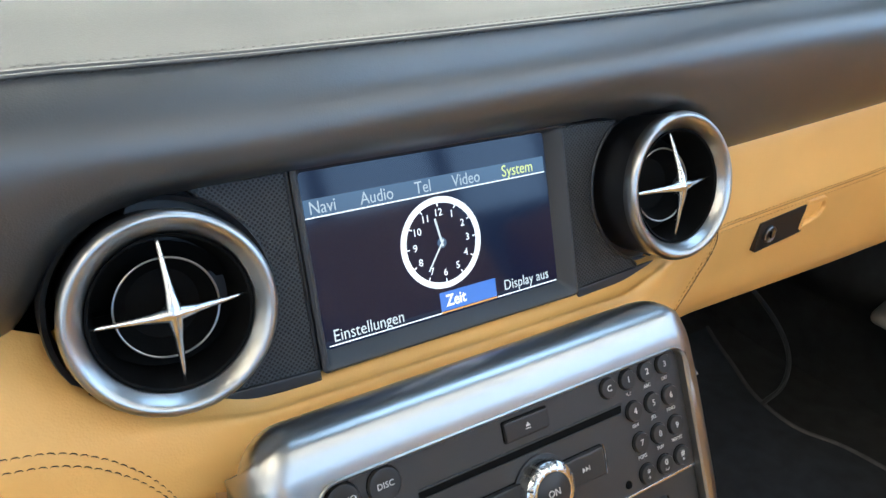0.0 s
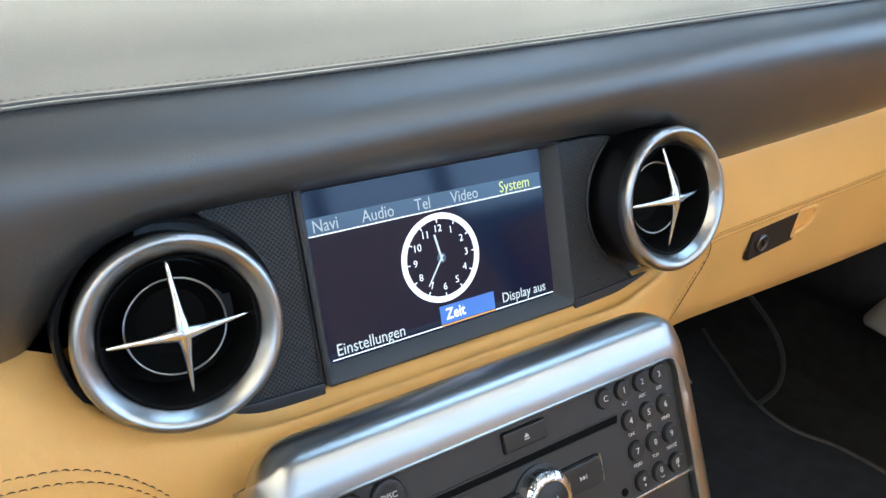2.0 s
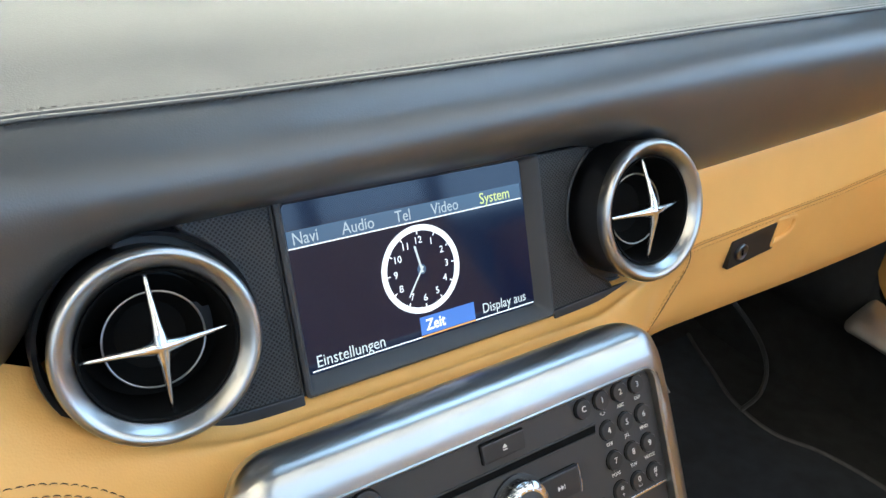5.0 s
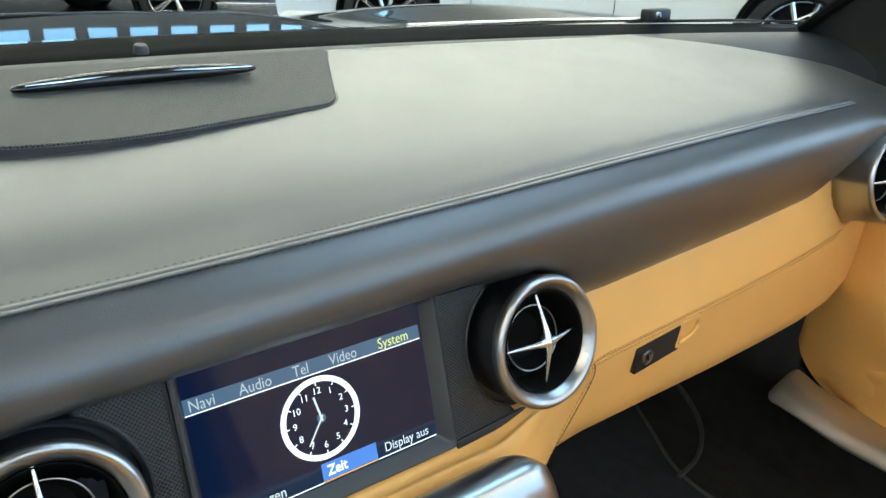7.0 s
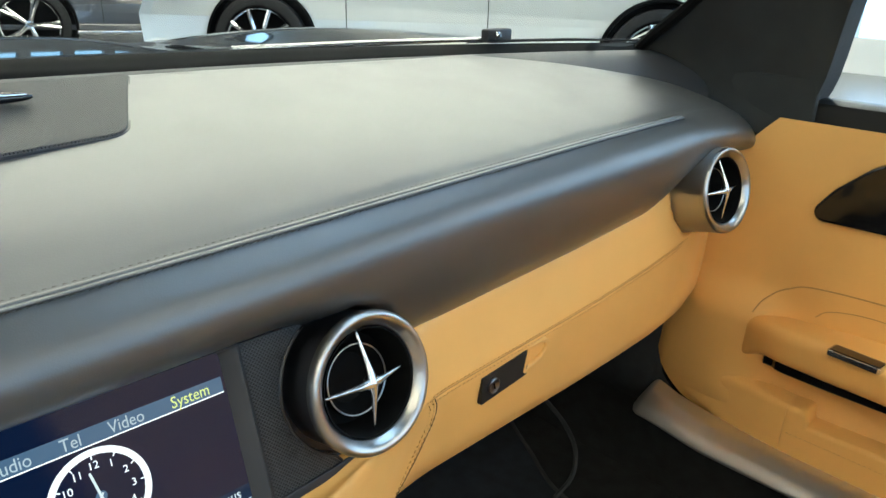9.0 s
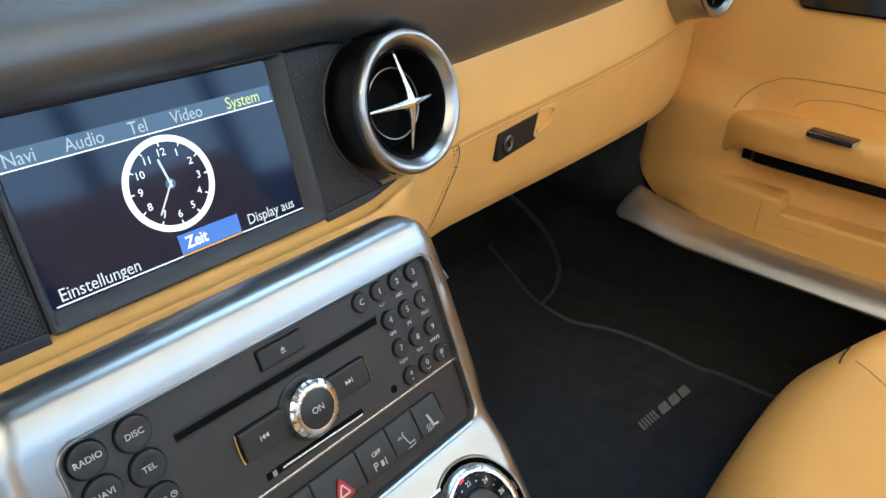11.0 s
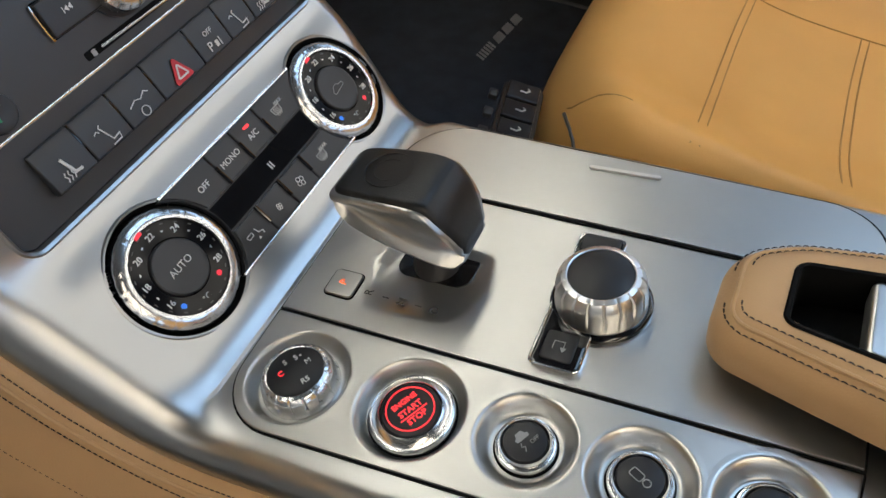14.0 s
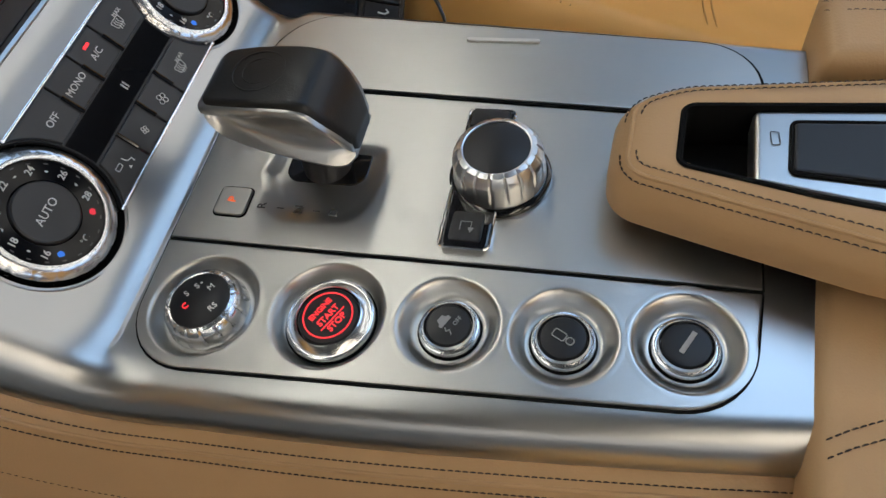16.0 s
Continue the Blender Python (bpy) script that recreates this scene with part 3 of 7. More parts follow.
# ---- gear selector ----
def gear_selector():
    base = DECK @ Matrix.Translation((-0.0085, -0.062, 0.0))
    ob = thing("gear_selector", base, "stubby gear selector with black leather top and silver frame", "gear lever")
    part("gate", slab(rect(-0.0115, -0.0215, 0.0130, 0.0200), 0.008, -0.003, -0.0002, 0.0003), GLOSS_BLACK, ob, m=base)
    part("boot", lathe([(0.0125, -0.006), (0.0118, 0.004), (0.0105, 0.010), (0.0100, 0.016), (0.0090, 0.018), (0, 0.018)], 40), SOFT_BLACK, ob, m=base)
    part("stem", tube([(0, 0, 0.010), (0.001, 0.002, 0.022), (0.002, 0.006, 0.034), (0.003, 0.010, 0.042)], lambda s: 0.0085 - 0.001 * s, 20), SATIN_CHROME, ob, m=base)
    # handle: a block that widens forwards, in a frame of its own: x across, y forwards, z up
    hm = base @ Matrix.Translation((0.0020, 0.0, 0.0))

    def loft(sections, per=6, hollow=0.0):
        """Rings along y: half width, top, bottom, corner radius; hollow draws the flanks in between band and foot."""
        rows = []
        for y, w, zt, zb, rr in spline(sections, per):
            if hollow:
                band = min(0.0045, (zt - zb) * 0.45)
                zm, depth = zt - band, hollow * smoothstep(0.004, 0.020, zt - zb)
                side = [(w, zt - 0.0012), (w, zm + 0.0010), (w - 0.0008, zm)]
                side += [(w - 0.0012 - depth * math.sin(math.pi * k / 8) ** 0.8, zm - (zm - zb - 0.0022) * k / 8) for k in range(1, 8)]
                side += [(w - 0.0008, zb + 0.0018), (w - 0.0012, zb + 0.0006), (w - 0.0024, zb)]
                ring = [(w - 0.0012, zt)] + side
                ring = ring + [(-px, pz) for px, pz in ring[::-1]]
            else:
                ring = rounded(rect(-w, zb, w, zt), min(rr, (zt - zb) * 0.45), 0, 6)
            rows.append([(px, y, pz) for px, pz in ring])
        return grid_bm(rows, closed_u=True, caps=True)
    part("frame", loft([(0.0435, 0.0130, 0.0500, 0.0450, 0.002), (0.0410, 0.0168, 0.0520, 0.0395, 0.004), (0.0340, 0.0190, 0.0535, 0.0335, 0.005), (0.0180, 0.0202, 0.0548, 0.0272, 0.006), (0.0020, 0.0205, 0.0552, 0.0230, 0.006),
                        (-0.0090, 0.0204, 0.0535, 0.0203, 0.006), (-0.0150, 0.0198, 0.0470, 0.0188, 0.006), (-0.0200, 0.0180, 0.0380, 0.0184, 0.005), (-0.0230, 0.0140, 0.0280, 0.0192, 0.003)], hollow=0.0060), SILVER, ob, "satin silver frame", m=hm, angle=50)
    part("leather_top", loft([(0.0405, 0.0110, 0.0525, 0.0500, 0.001), (0.0385, 0.0145, 0.0545, 0.0505, 0.002), (0.0335, 0.0168, 0.0560, 0.0510, 0.0025), (0.0180, 0.0182, 0.0574, 0.0512, 0.003), (0.0010, 0.0186, 0.0578, 0.0508, 0.003),
                              (-0.0090, 0.0184, 0.0566, 0.0460, 0.004), (-0.0138, 0.0179, 0.0528, 0.0390, 0.004), (-0.0180, 0.0168, 0.0460, 0.0310, 0.004), (-0.0216, 0.0142, 0.0370, 0.0245, 0.004), (-0.0240, 0.0100, 0.0285, 0.0215, 0.003)]), LEVER_LEATHER, ob, "black leather pad with a faint embossed crest", m=hm, angle=60)
    crest = merge(tube([(0.0120 * math.cos(a), 0.0120 * math.sin(a), 0) for a in np.linspace(0, 2 * math.pi, 40)[:-1]], 0.0004, 6, closed=True),
                  tube([(0.0075 * math.cos(a), 0.0075 * math.sin(a), 0) for a in np.linspace(0, 2 * math.pi, 40)[:-1]], 0.0002, 6, closed=True))
    part("embossed_crest", crest, LEVER_LEATHER, ob, m=hm @ Matrix.Translation((0.001, 0.016, 0.0575)))
    return ob


gear_selector()


# ---- rotary controller ----
def controller():
    base = DECK @ Matrix.Translation((-0.0100, -0.1480, 0.0016))
    ob = thing("rotary_controller", base, "knurled silver rotary controller with a black top", "knob")
    part("foot", lathe([(0.0235, 0.0), (0.0235, 0.0020), (0.0220, 0.0034), (0.0195, 0.0036), (0, 0.0036)], 56), GLOSS_BLACK, ob, m=base)
    part("key_strip", slab(rect(-0.0420, -0.0015, 0.0385, 0.0205), 0.0028, 0.0, 0.0030, 0.0012), GLOSS_BLACK, ob, "gloss black strip with a back key", m=base)
    part("strip_rim", ring_plate(rect(-0.0428, -0.0023, 0.0393, 0.0213), 0.0032, 0.0012, 0.0, 0.0032, 0.0004), CHROME, ob, m=base)
    part("back_key", slab(rect(-0.0392, 0.0022, -0.0235, 0.0168), 0.002, 0.002, 0.0037, 0.0005), KEY_BLACK, ob, m=base)
    part("front_key", slab(rect(0.0262, 0.0, 0.0372, 0.0190), 0.002, 0.002, 0.0050, 0.0012), KEY_BLACK, ob, m=base)
    arrow = merge(tube([(-0.0028, -0.0022, 0), (-0.0028, 0.0022, 0), (0.0020, 0.0022, 0), (0.0020, -0.0012, 0)], 0.00022, 6), slab([(0.0006, -0.0010), (0.0020, -0.0036), (0.0034, -0.0010)], 0.0001, 0, 0.0003, 0.00005))
    part("arrow", arrow, PRINT_DIM, ob, m=base @ Matrix.Translation((-0.0312, 0.0095, 0.0038)) @ pose(0, 0, 0, 0, 0, -90))
    part("knob", notched(0.0205, 0.0175, 18, 0.0007, top=0.73, base_r=0.0212), KNOB_METAL, ob, "knurled satin silver knob", m=base @ Matrix.Translation((0, 0, 0.0034)), angle=30)
    part("top", lathe([(0.0149, 0.016), (0.0149, 0.0202), (0.0142, 0.0206), (0.0, 0.0208)], 56), KEY_BLACK, ob, m=base)
    return ob


controller()


# ---- radio unit in the stack ----
radio = thing("radio_unit", FACE @ Matrix.Translation((0, 0, -0.006)), "black radio unit with round keys, disc slot and chrome knob", "radio")
FZ = 0.0
part("fascia", slab(rect(-0.1142, -0.0622, 0.1127, 0.0098), [0.001, 0.001, 0.0095, 0.0095], -0.006, FZ, 0.0004), FASCIA, radio, m=FACE)
part("divider", slab(rect(-0.1142, -0.0634, 0.1127, -0.0620), 0.0002, -0.005, FZ + 0.0010, 0.0003), SATIN_CHROME, radio, "thin bright strip", m=FACE)


def at_face(u, v, h=0.0):
    return FACE @ Matrix.Translation((u, v, FZ + h))


def round_key(parent, u, v, r, texts=(), mat=PRINT, size=0.0040, name="key", tilt=0.0):
    m = at_face(u, v)
    key = part(name, lathe([(r, -0.001), (r, 0.0018), (r - 0.0004, 0.0024), (r - 0.0014, 0.0026), (r * 0.5, 0.0022), (0, 0.0020)], 40), KEY_GREY, parent, m=m)
    part("key_gap", lathe([(r + 0.0005, 0.0), (r + 0.0005, 0.00025), (r - 0.0001, 0.00025)], 40), DEEP_BLACK, key, m=m)
    for txt, dx, dy, s in texts:
        part("lettering", word_bm(txt, s), mat, key, m=m @ Matrix.Translation((dx, dy, 0.0025)))
    return key


for txt, u, v in (("RADIO", -0.1035, -0.0003), ("DISC", -0.0826, -0.0003), ("TEL", -0.0824, -0.0177), ("NAVI", -0.1030, -0.0176)):
    round_key(radio, u, v, 0.0083, [(txt, 0, 0, 0.0041)], name="source_key")
round_key(radio, -0.0822, -0.0350, 0.0083, [("SYS", -0.0014, 0, 0.0041)], name="source_key")
m = at_face(-0.0772, -0.0345, 0.0025)
part("clock_mark", merge(tube([(0.0014 * math.cos(a), 0.0014 * math.sin(a), 0) for a in np.linspace(0, 6.28, 20)[:-1]], 0.0002, 6, closed=True), tube([(0, 0.001, 0), (0, 0, 0), (0.0008, 0, 0)], 0.00018, 6)), PRINT, radio, m=m)
mute = round_key(radio, -0.1028, -0.0347, 0.0083, name="source_key")
part("mute_mark", merge(tube([(-0.0022, 0.0008, 0), (-0.001, 0.0008, 0), (0.001, 0.002, 0), (0.001, -0.002, 0), (-0.001, -0.0008, 0), (-0.0022, -0.0008, 0)], 0.00022, 6, closed=True), tube([(-0.0024, 0.0022, 0), (0.0024, -0.0022, 0)], 0.00022, 6)), PRINT, mute, m=at_face(-0.1028, -0.0347, 0.0024))
hang = round_key(radio, -0.1027, -0.0516, 0.0083, name="source_key")
part("hang_up_mark", tube([(-0.003, -0.0012, 0), (-0.0024, 0.0006, 0), (0, 0.0014, 0), (0.0024, 0.0006, 0), (0.003, -0.0012, 0)], lambda s: 0.0009 if s < 0.2 or s > 0.8 else 0.0005, 8), RED_MARK, hang, m=at_face(-0.1027, -0.0514, 0.0024))
pick = round_key(radio, -0.0815, -0.0522, 0.0083, name="source_key")
part("pick_up_mark", tube([(-0.0018, -0.0030, 0), (-0.0014, -0.001, 0), (-0.0006, 0.001, 0), (0.0008, 0.0026, 0), (0.0024, 0.0034, 0)], lambda s: 0.0010 if s < 0.2 or s > 0.8 else 0.00055, 8), GREEN_MARK, pick, m=at_face(-0.0815, -0.0522, 0.0024))

KEYPAD = [("C", 0.0564, 0.0012, ""), ("1", 0.0710, 0.0018, ""), ("2", 0.0856, 0.0022, "ABC"), ("3", 0.0998, 0.0025, "DEF"),
          ("4", 0.0720, -0.0170, "GHI"), ("5", 0.0866, -0.0166, "JKL"), ("6", 0.1008, -0.0164, "MNO"),
          ("7", 0.0730, -0.0358, "PQRS"), ("8", 0.0876, -0.0355, "TUV"), ("9", 0.1016, -0.0350, "WXYZ"),
          ("*", 0.0740, -0.0548, ""), ("0", 0.0884, -0.0544, ""), ("#", 0.1022, -0.0538, "")]
for txt, u, v, sub in KEYPAD:
    r = 0.0057
    m = at_face(u, v)
    key = part("number_key", lathe([(r, -0.001), (r, 0.0016), (r - 0.0004, 0.0022), (r - 0.0012, 0.0023), (0, 0.0018)], 32), KEY_GREY, radio, m=m)
    part("key_gap", lathe([(r + 0.0004, 0.0), (r + 0.0004, 0.00025), (r - 0.0001, 0.00025)], 32), DEEP_BLACK, key, m=m)
    dy = 0.0014 if txt in "*#0" else 0.0
    part("lettering", word_bm(txt, 0.0050 if txt != "*" else 0.0060), PRINT, key, m=m @ Matrix.Translation((0, dy if txt != "*" else 0.0006, 0.0022)))
    if txt in "*#":
        part("lettering", word_bm("+", 0.0036), PRINT, key, m=m @ Matrix.Translation((0, -0.0022, 0.0022)))
    if txt == "0":
        part("space_mark", tube([(-0.0012, -0.002, 0.0022), (-0.0012, -0.003, 0.0022), (0.0012, -0.003, 0.0022), (0.0012, -0.002, 0.0022)], 0.0002, 6), PRINT, key, m=m)
    if sub:
        part("lettering", word_bm(sub, 0.0029), PRINT, radio, m=at_face(u, v - 0.0087, 0.0002))
    if txt == "1":
        part("voicemail_mark", tube([(-0.0016, -0.0087, 0.0002), (-0.0022, -0.0082, 0.0002), (-0.0010, -0.0078, 0.0002), (-0.0010, -0.0092, 0.0002), (0.0010, -0.0092, 0.0002), (0.0012, -0.0078, 0.0002), (0.0022, -0.0082, 0.0002)], 0.00018, 6), PRINT, radio, m=m)
part("sensor", lathe([(0.0024, 0.0), (0.0022, 0.0006), (0, 0.0007)], 24), DEEP_BLACK, radio, m=at_face(0.0595, -0.0562))

eject = part("eject_key", slab(rect(-0.0148, -0.0052, 0.0132, 0.0052), 0.0012, -0.001, 0.0022, 0.0008), KEY_GREY, radio, m=FACE)
part("key_gap", slab(rect(-0.0155, -0.0059, 0.0139, 0.0059), 0.0014, -0.001, 0.0003, 0.0001), DEEP_BLACK, eject, m=FACE)
part("eject_mark", merge(slab([(-0.0016, -0.0002), (0.0016, -0.0002), (0, 0.0020)], 0.0001, 0, 0.0002, 0.00005), box_bm(0.0032, 0.0005, 0.0003, Matrix.Translation((0, -0.0012, 0)))), PRINT, eject, m=at_face(-0.0006, -0.0002, 0.0022))

# disc slot: a dark wedge with raised lips
slot = part("disc_slot", slab([(-0.0668, -0.0146), (0.0630, -0.0152), (0.0640, -0.0106), (-0.0668, -0.0106)], 0.0008, -0.001, 0.0004, 0.0001), DEEP_BLACK, radio, m=FACE)
part("slot_lip", tube([(-0.0668, -0.0103, 0.0004), (0.0640, -0.0103, 0.0004)], 0.0006, 8), KEY_GREY, slot, m=FACE)
part("slot_lip", tube([(-0.0668, -0.0150, 0.0004), (0.0625, -0.0157, 0.0004)], 0.0006, 8), KEY_GREY, slot, m=FACE)

# track keys, knob and card slot
for side, u0, u1 in ((-1, -0.0400, -0.0105), (1, 0.0150, 0.0440)):
    k = part("track_key", slab(rect(u0, -0.0428, u1, -0.0270), 0.0012, -0.001, 0.0030, 0.0010), KEY_GREY, radio, m=FACE)
    part("key_gap", slab(rect(u0 - 0.0007, -0.0435, u1 + 0.0007, -0.0263), 0.0014, -0.001, 0.0003, 0.0001), DEEP_BLACK, k, m=FACE)
    uc = -0.0272 if side < 0 else 0.0300
    tri = [slab([(-0.0018, 0), (0.0002, -0.0014), (0.0002, 0.0014)], 0.0001, 0, 0.0002, 0.00005), slab([(0.0004, 0), (0.0024, -0.0014), (0.0024, 0.0014)], 0.0001, 0, 0.0002, 0.00005), box_bm(0.0004, 0.0028, 0.0003, Matrix.Translation((-0.0024, 0, 0)))]
    part("track_mark", merge(*tri), PRINT, k, m=at_face(uc, -0.0350, 0.0030) @ Matrix.Rotation(0 if side < 0 else math.pi, 4, "Z"))
    edge = u0 - 0.0014 if side < 0 else u1 + 0.0014
    part("bright_edge", tube([(edge + side * -0.0006, -0.0268, 0.0010), (edge, -0.0310, 0.0012), (edge, -0.0390, 0.0012), (edge + side * -0.0006, -0.0432, 0.0010)], 0.0007, 8), CHROME, k, m=FACE)
knob_m = at_face(0.0020, -0.0352)
knob = part("volume_knob", notched(0.0160, 0.0104, 16, 0.0007, top=0.67, base_r=0.0164), SATIN_CHROME, radio, "notched chrome knob", m=knob_m, angle=30)
part("knob_foot", lathe([(0.0178, 0.0), (0.0178, 0.0012), (0.0165, 0.0016), (0.015, 0.0016)], 48), SOFT_BLACK, knob, m=knob_m)
part("cap", lathe([(0.0106, 0.005), (0.0106, 0.0100), (0.0098, 0.0106), (0, 0.0108)], 40), KEY_GREY, knob, m=knob_m)
part("lettering", word_bm("ON", 0.0050), PRINT, knob, m=knob_m @ Matrix.Translation((0, 0, 0.0109)))
card = part("card_slot", slab(rect(-0.0330, -0.0583, 0.0340, -0.0543), 0.0008, -0.001, 0.0003, 0.0001), DEEP_BLACK, radio, m=FACE)
part("card_edge", tube([(-0.0235, -0.0562, 0.0008), (0.0325, -0.0574, 0.0008)], 0.0008, 8), SATIN_CHROME, card, m=FACE)
part("card_mark", slab([(-0.0292, -0.0580), (-0.0268, -0.0580), (-0.0268, -0.0550), (-0.0292, -0.0550)], 0.0003, 0, 0.0006, 0.0001), PRINT_DIM, card, m=FACE)

# ---- switch row below the radio ----
switches = thing("switch_row", FACE @ Matrix.Translation((0, -0.085, -0.006)), "black strip of seven rocker switches with a red hazard triangle", "switch panel")
part("strip", slab(rect(-0.1142, -0.1048, 0.1127, -0.0636), [0.0095, 0.0095, 0.001, 0.001], -0.006, FZ - 0.0008, 0.0006), FASCIA, switches, m=FACE)
EDGES = [-0.0860, -0.0622, -0.0382, -0.0142, 0.0182, 0.0420, 0.0640, 0.0855]
for k, (u0, u1) in enumerate(zip(EDGES, EDGES[1:])):
    rows = []
    for v, h in ((-0.0932, 0.0), (-0.0930, 0.0040), (-0.0918, 0.0054), (-0.0850, 0.0046), (-0.0780, 0.0030), (-0.0740, 0.0024), (-0.0725, 0.0016), (-0.0722, 0.0)):
        rows.append([(u0 + 0.0005, v, 0), (u0 + 0.0005, v, h - 0.0004), (u0 + 0.0010, v, h), (u1 - 0.0010, v, h), (u1 - 0.0005, v, h - 0.0004), (u1 - 0.0005, v, 0)])
    sw = part("switch", grid_bm(rows), KEY_GREY, switches, m=FACE, angle=35)
    part("switch_gap", tube([(u1, -0.0925, 0.0030), (u1, -0.0800, 0.0030), (u1, -0.0724, 0.0012)], 0.0007, 6), GLOSS_BLACK, sw, m=FACE)
    cm = at_face((u0 + u1) / 2, -0.0858, 0.0051) @ pose(0, 0, 0, -7) @ Matrix.Diagonal((1.5, 1.5, 1.0, 1.0))
    if k == 3:
        tri = rounded([(-0.0060, -0.0046), (0.0060, -0.0046), (0, 0.0066)], 0.0008)
        tri2 = rounded([(-0.0024, -0.0021), (0.0024, -0.0021), (0, 0.0022)], 0.0003)
        part("hazard_triangle", slab([(-0.0048, -0.0036), (0.0048, -0.0036), (0, 0.0052)], 0.0008, 0.0, 0.0006, 0.0002), RED_MARK, sw, "red hazard triangle", m=cm)
        part("triangle_line", tube([(a, b, 0.0007) for a, b in tri2], 0.00035, 6, closed=True), PRINT, sw, m=cm)
    elif k in (0, 6):
        part("seat_heat_mark", merge(tube([(-0.0012, 0.0034, 0), (-0.0002, 0.0, 0), (0.0004, -0.0020, 0), (0.0028, -0.0022, 0)], 0.00055, 6), *[tube([(dx - 0.0034, -0.0032, 0), (dx - 0.0028, -0.0022, 0), (dx - 0.0034, -0.0012, 0), (dx - 0.0028, -0.0002, 0)], 0.00022, 6) for dx in (0, 0.0013, 0.0026)]), PRINT, sw, m=cm)
    elif k in (1, 5):
        part("seat_air_mark", merge(tube([(-0.0006, 0.0036, 0), (-0.0014, 0.0030, 0), (0.0000, -0.0006, 0), (0.0006, -0.0022, 0), (0.0034, -0.0018, 0), (0.0030, -0.0034, 0), (-0.0006, -0.0036, 0)], 0.00026, 6), tube([(-0.0040, 0.0020, 0), (-0.0028, 0.0026, 0), (-0.0020, 0.0018, 0)], 0.00022, 6)), PRINT, sw, m=cm)
    elif k == 2:
        part("wind_mark", merge(tube([(0.0016 * math.cos(a) - 0.0004, 0.0016 * math.sin(a) - 0.0024, 0) for a in np.linspace(0, 6.28, 18)[:-1]], 0.0002, 6, closed=True), tube([(-0.0046, 0.0010, 0), (-0.0016, 0.0022, 0), (0.0006, 0.0014, 0), (0.0030, 0.0028, 0), (0.0044, 0.0018, 0)], 0.0002, 6)), PRINT, sw, m=cm)
    else:
        part("lettering", word_bm("P", 0.0046), PRINT, sw, m=cm @ Matrix.Translation((-0.0022, -0.0012, 0)))
        part("lettering", word_bm("OFF", 0.0026), PRINT, sw, m=cm @ Matrix.Translation((0, 0.0034, 0)))
        part("sound_mark", merge(box_bm(0.0014, 0.0022, 0.0003, Matrix.Translation((0.0010, -0.0014, 0))), box_bm(0.0004, 0.0030, 0.0003, Matrix.Translation((0.0028, -0.0014, 0)))), PRINT, sw, m=cm)

# ---- climate panel ----
climate = thing("climate_panel", CLIMATE, "black climate panel with two rows of keys and dark display", "climate control")


def dial_arc(side, v0, v1, r=0.0326, n=9):
    """Points of the well's rim round the dial on one side, from v0 to v1."""
    cu, cv = DIALS[0] if side < 0 else DIALS[1]
    return [(cu - side * math.sqrt(r * r - (float(v) - cv) ** 2), float(v)) for v in np.linspace(v0, v1, n)]


part("backing", slab(dial_arc(1, -0.0262, 0.0272, n=19) + dial_arc(-1, 0.0272, -0.0262, n=19), 0.0, -0.003, 0.0008, 0.0002), SOFT_BLACK, climate, m=CLIMATE)
for v in (0.0279, -0.0269):
    part("bright_strip", slab(rect(-0.0570, v - 0.0007, 0.0570, v + 0.0007), 0.0002, -0.002, 0.0020, 0.0004), CHROME, climate, m=CLIMATE)
part("display", slab(dial_arc(1, -0.0075, 0.0072, 0.0330) + dial_arc(-1, 0.0072, -0.0075, 0.0330), 0.0, -0.001, 0.0014, 0.0001), DIAL_BLACK, climate, "gloss black display", m=CLIMATE)
part("display_bar", box_bm(0.0008, 0.0040, 0.0002), PRINT, climate, m=CLIMATE @ Matrix.Translation((0.0010, -0.0010, 0.0015)))
part("display_bar", box_bm(0.0008, 0.0040, 0.0002), PRINT, climate, m=CLIMATE @ Matrix.Translation((0.0028, -0.0010, 0.0015)))
TOP = [-0.0560, -0.0235, -0.0030, 0.0180, 0.0520]
BOT = [-0.0540, -0.0250, -0.0040, 0.0170, 0.0520]
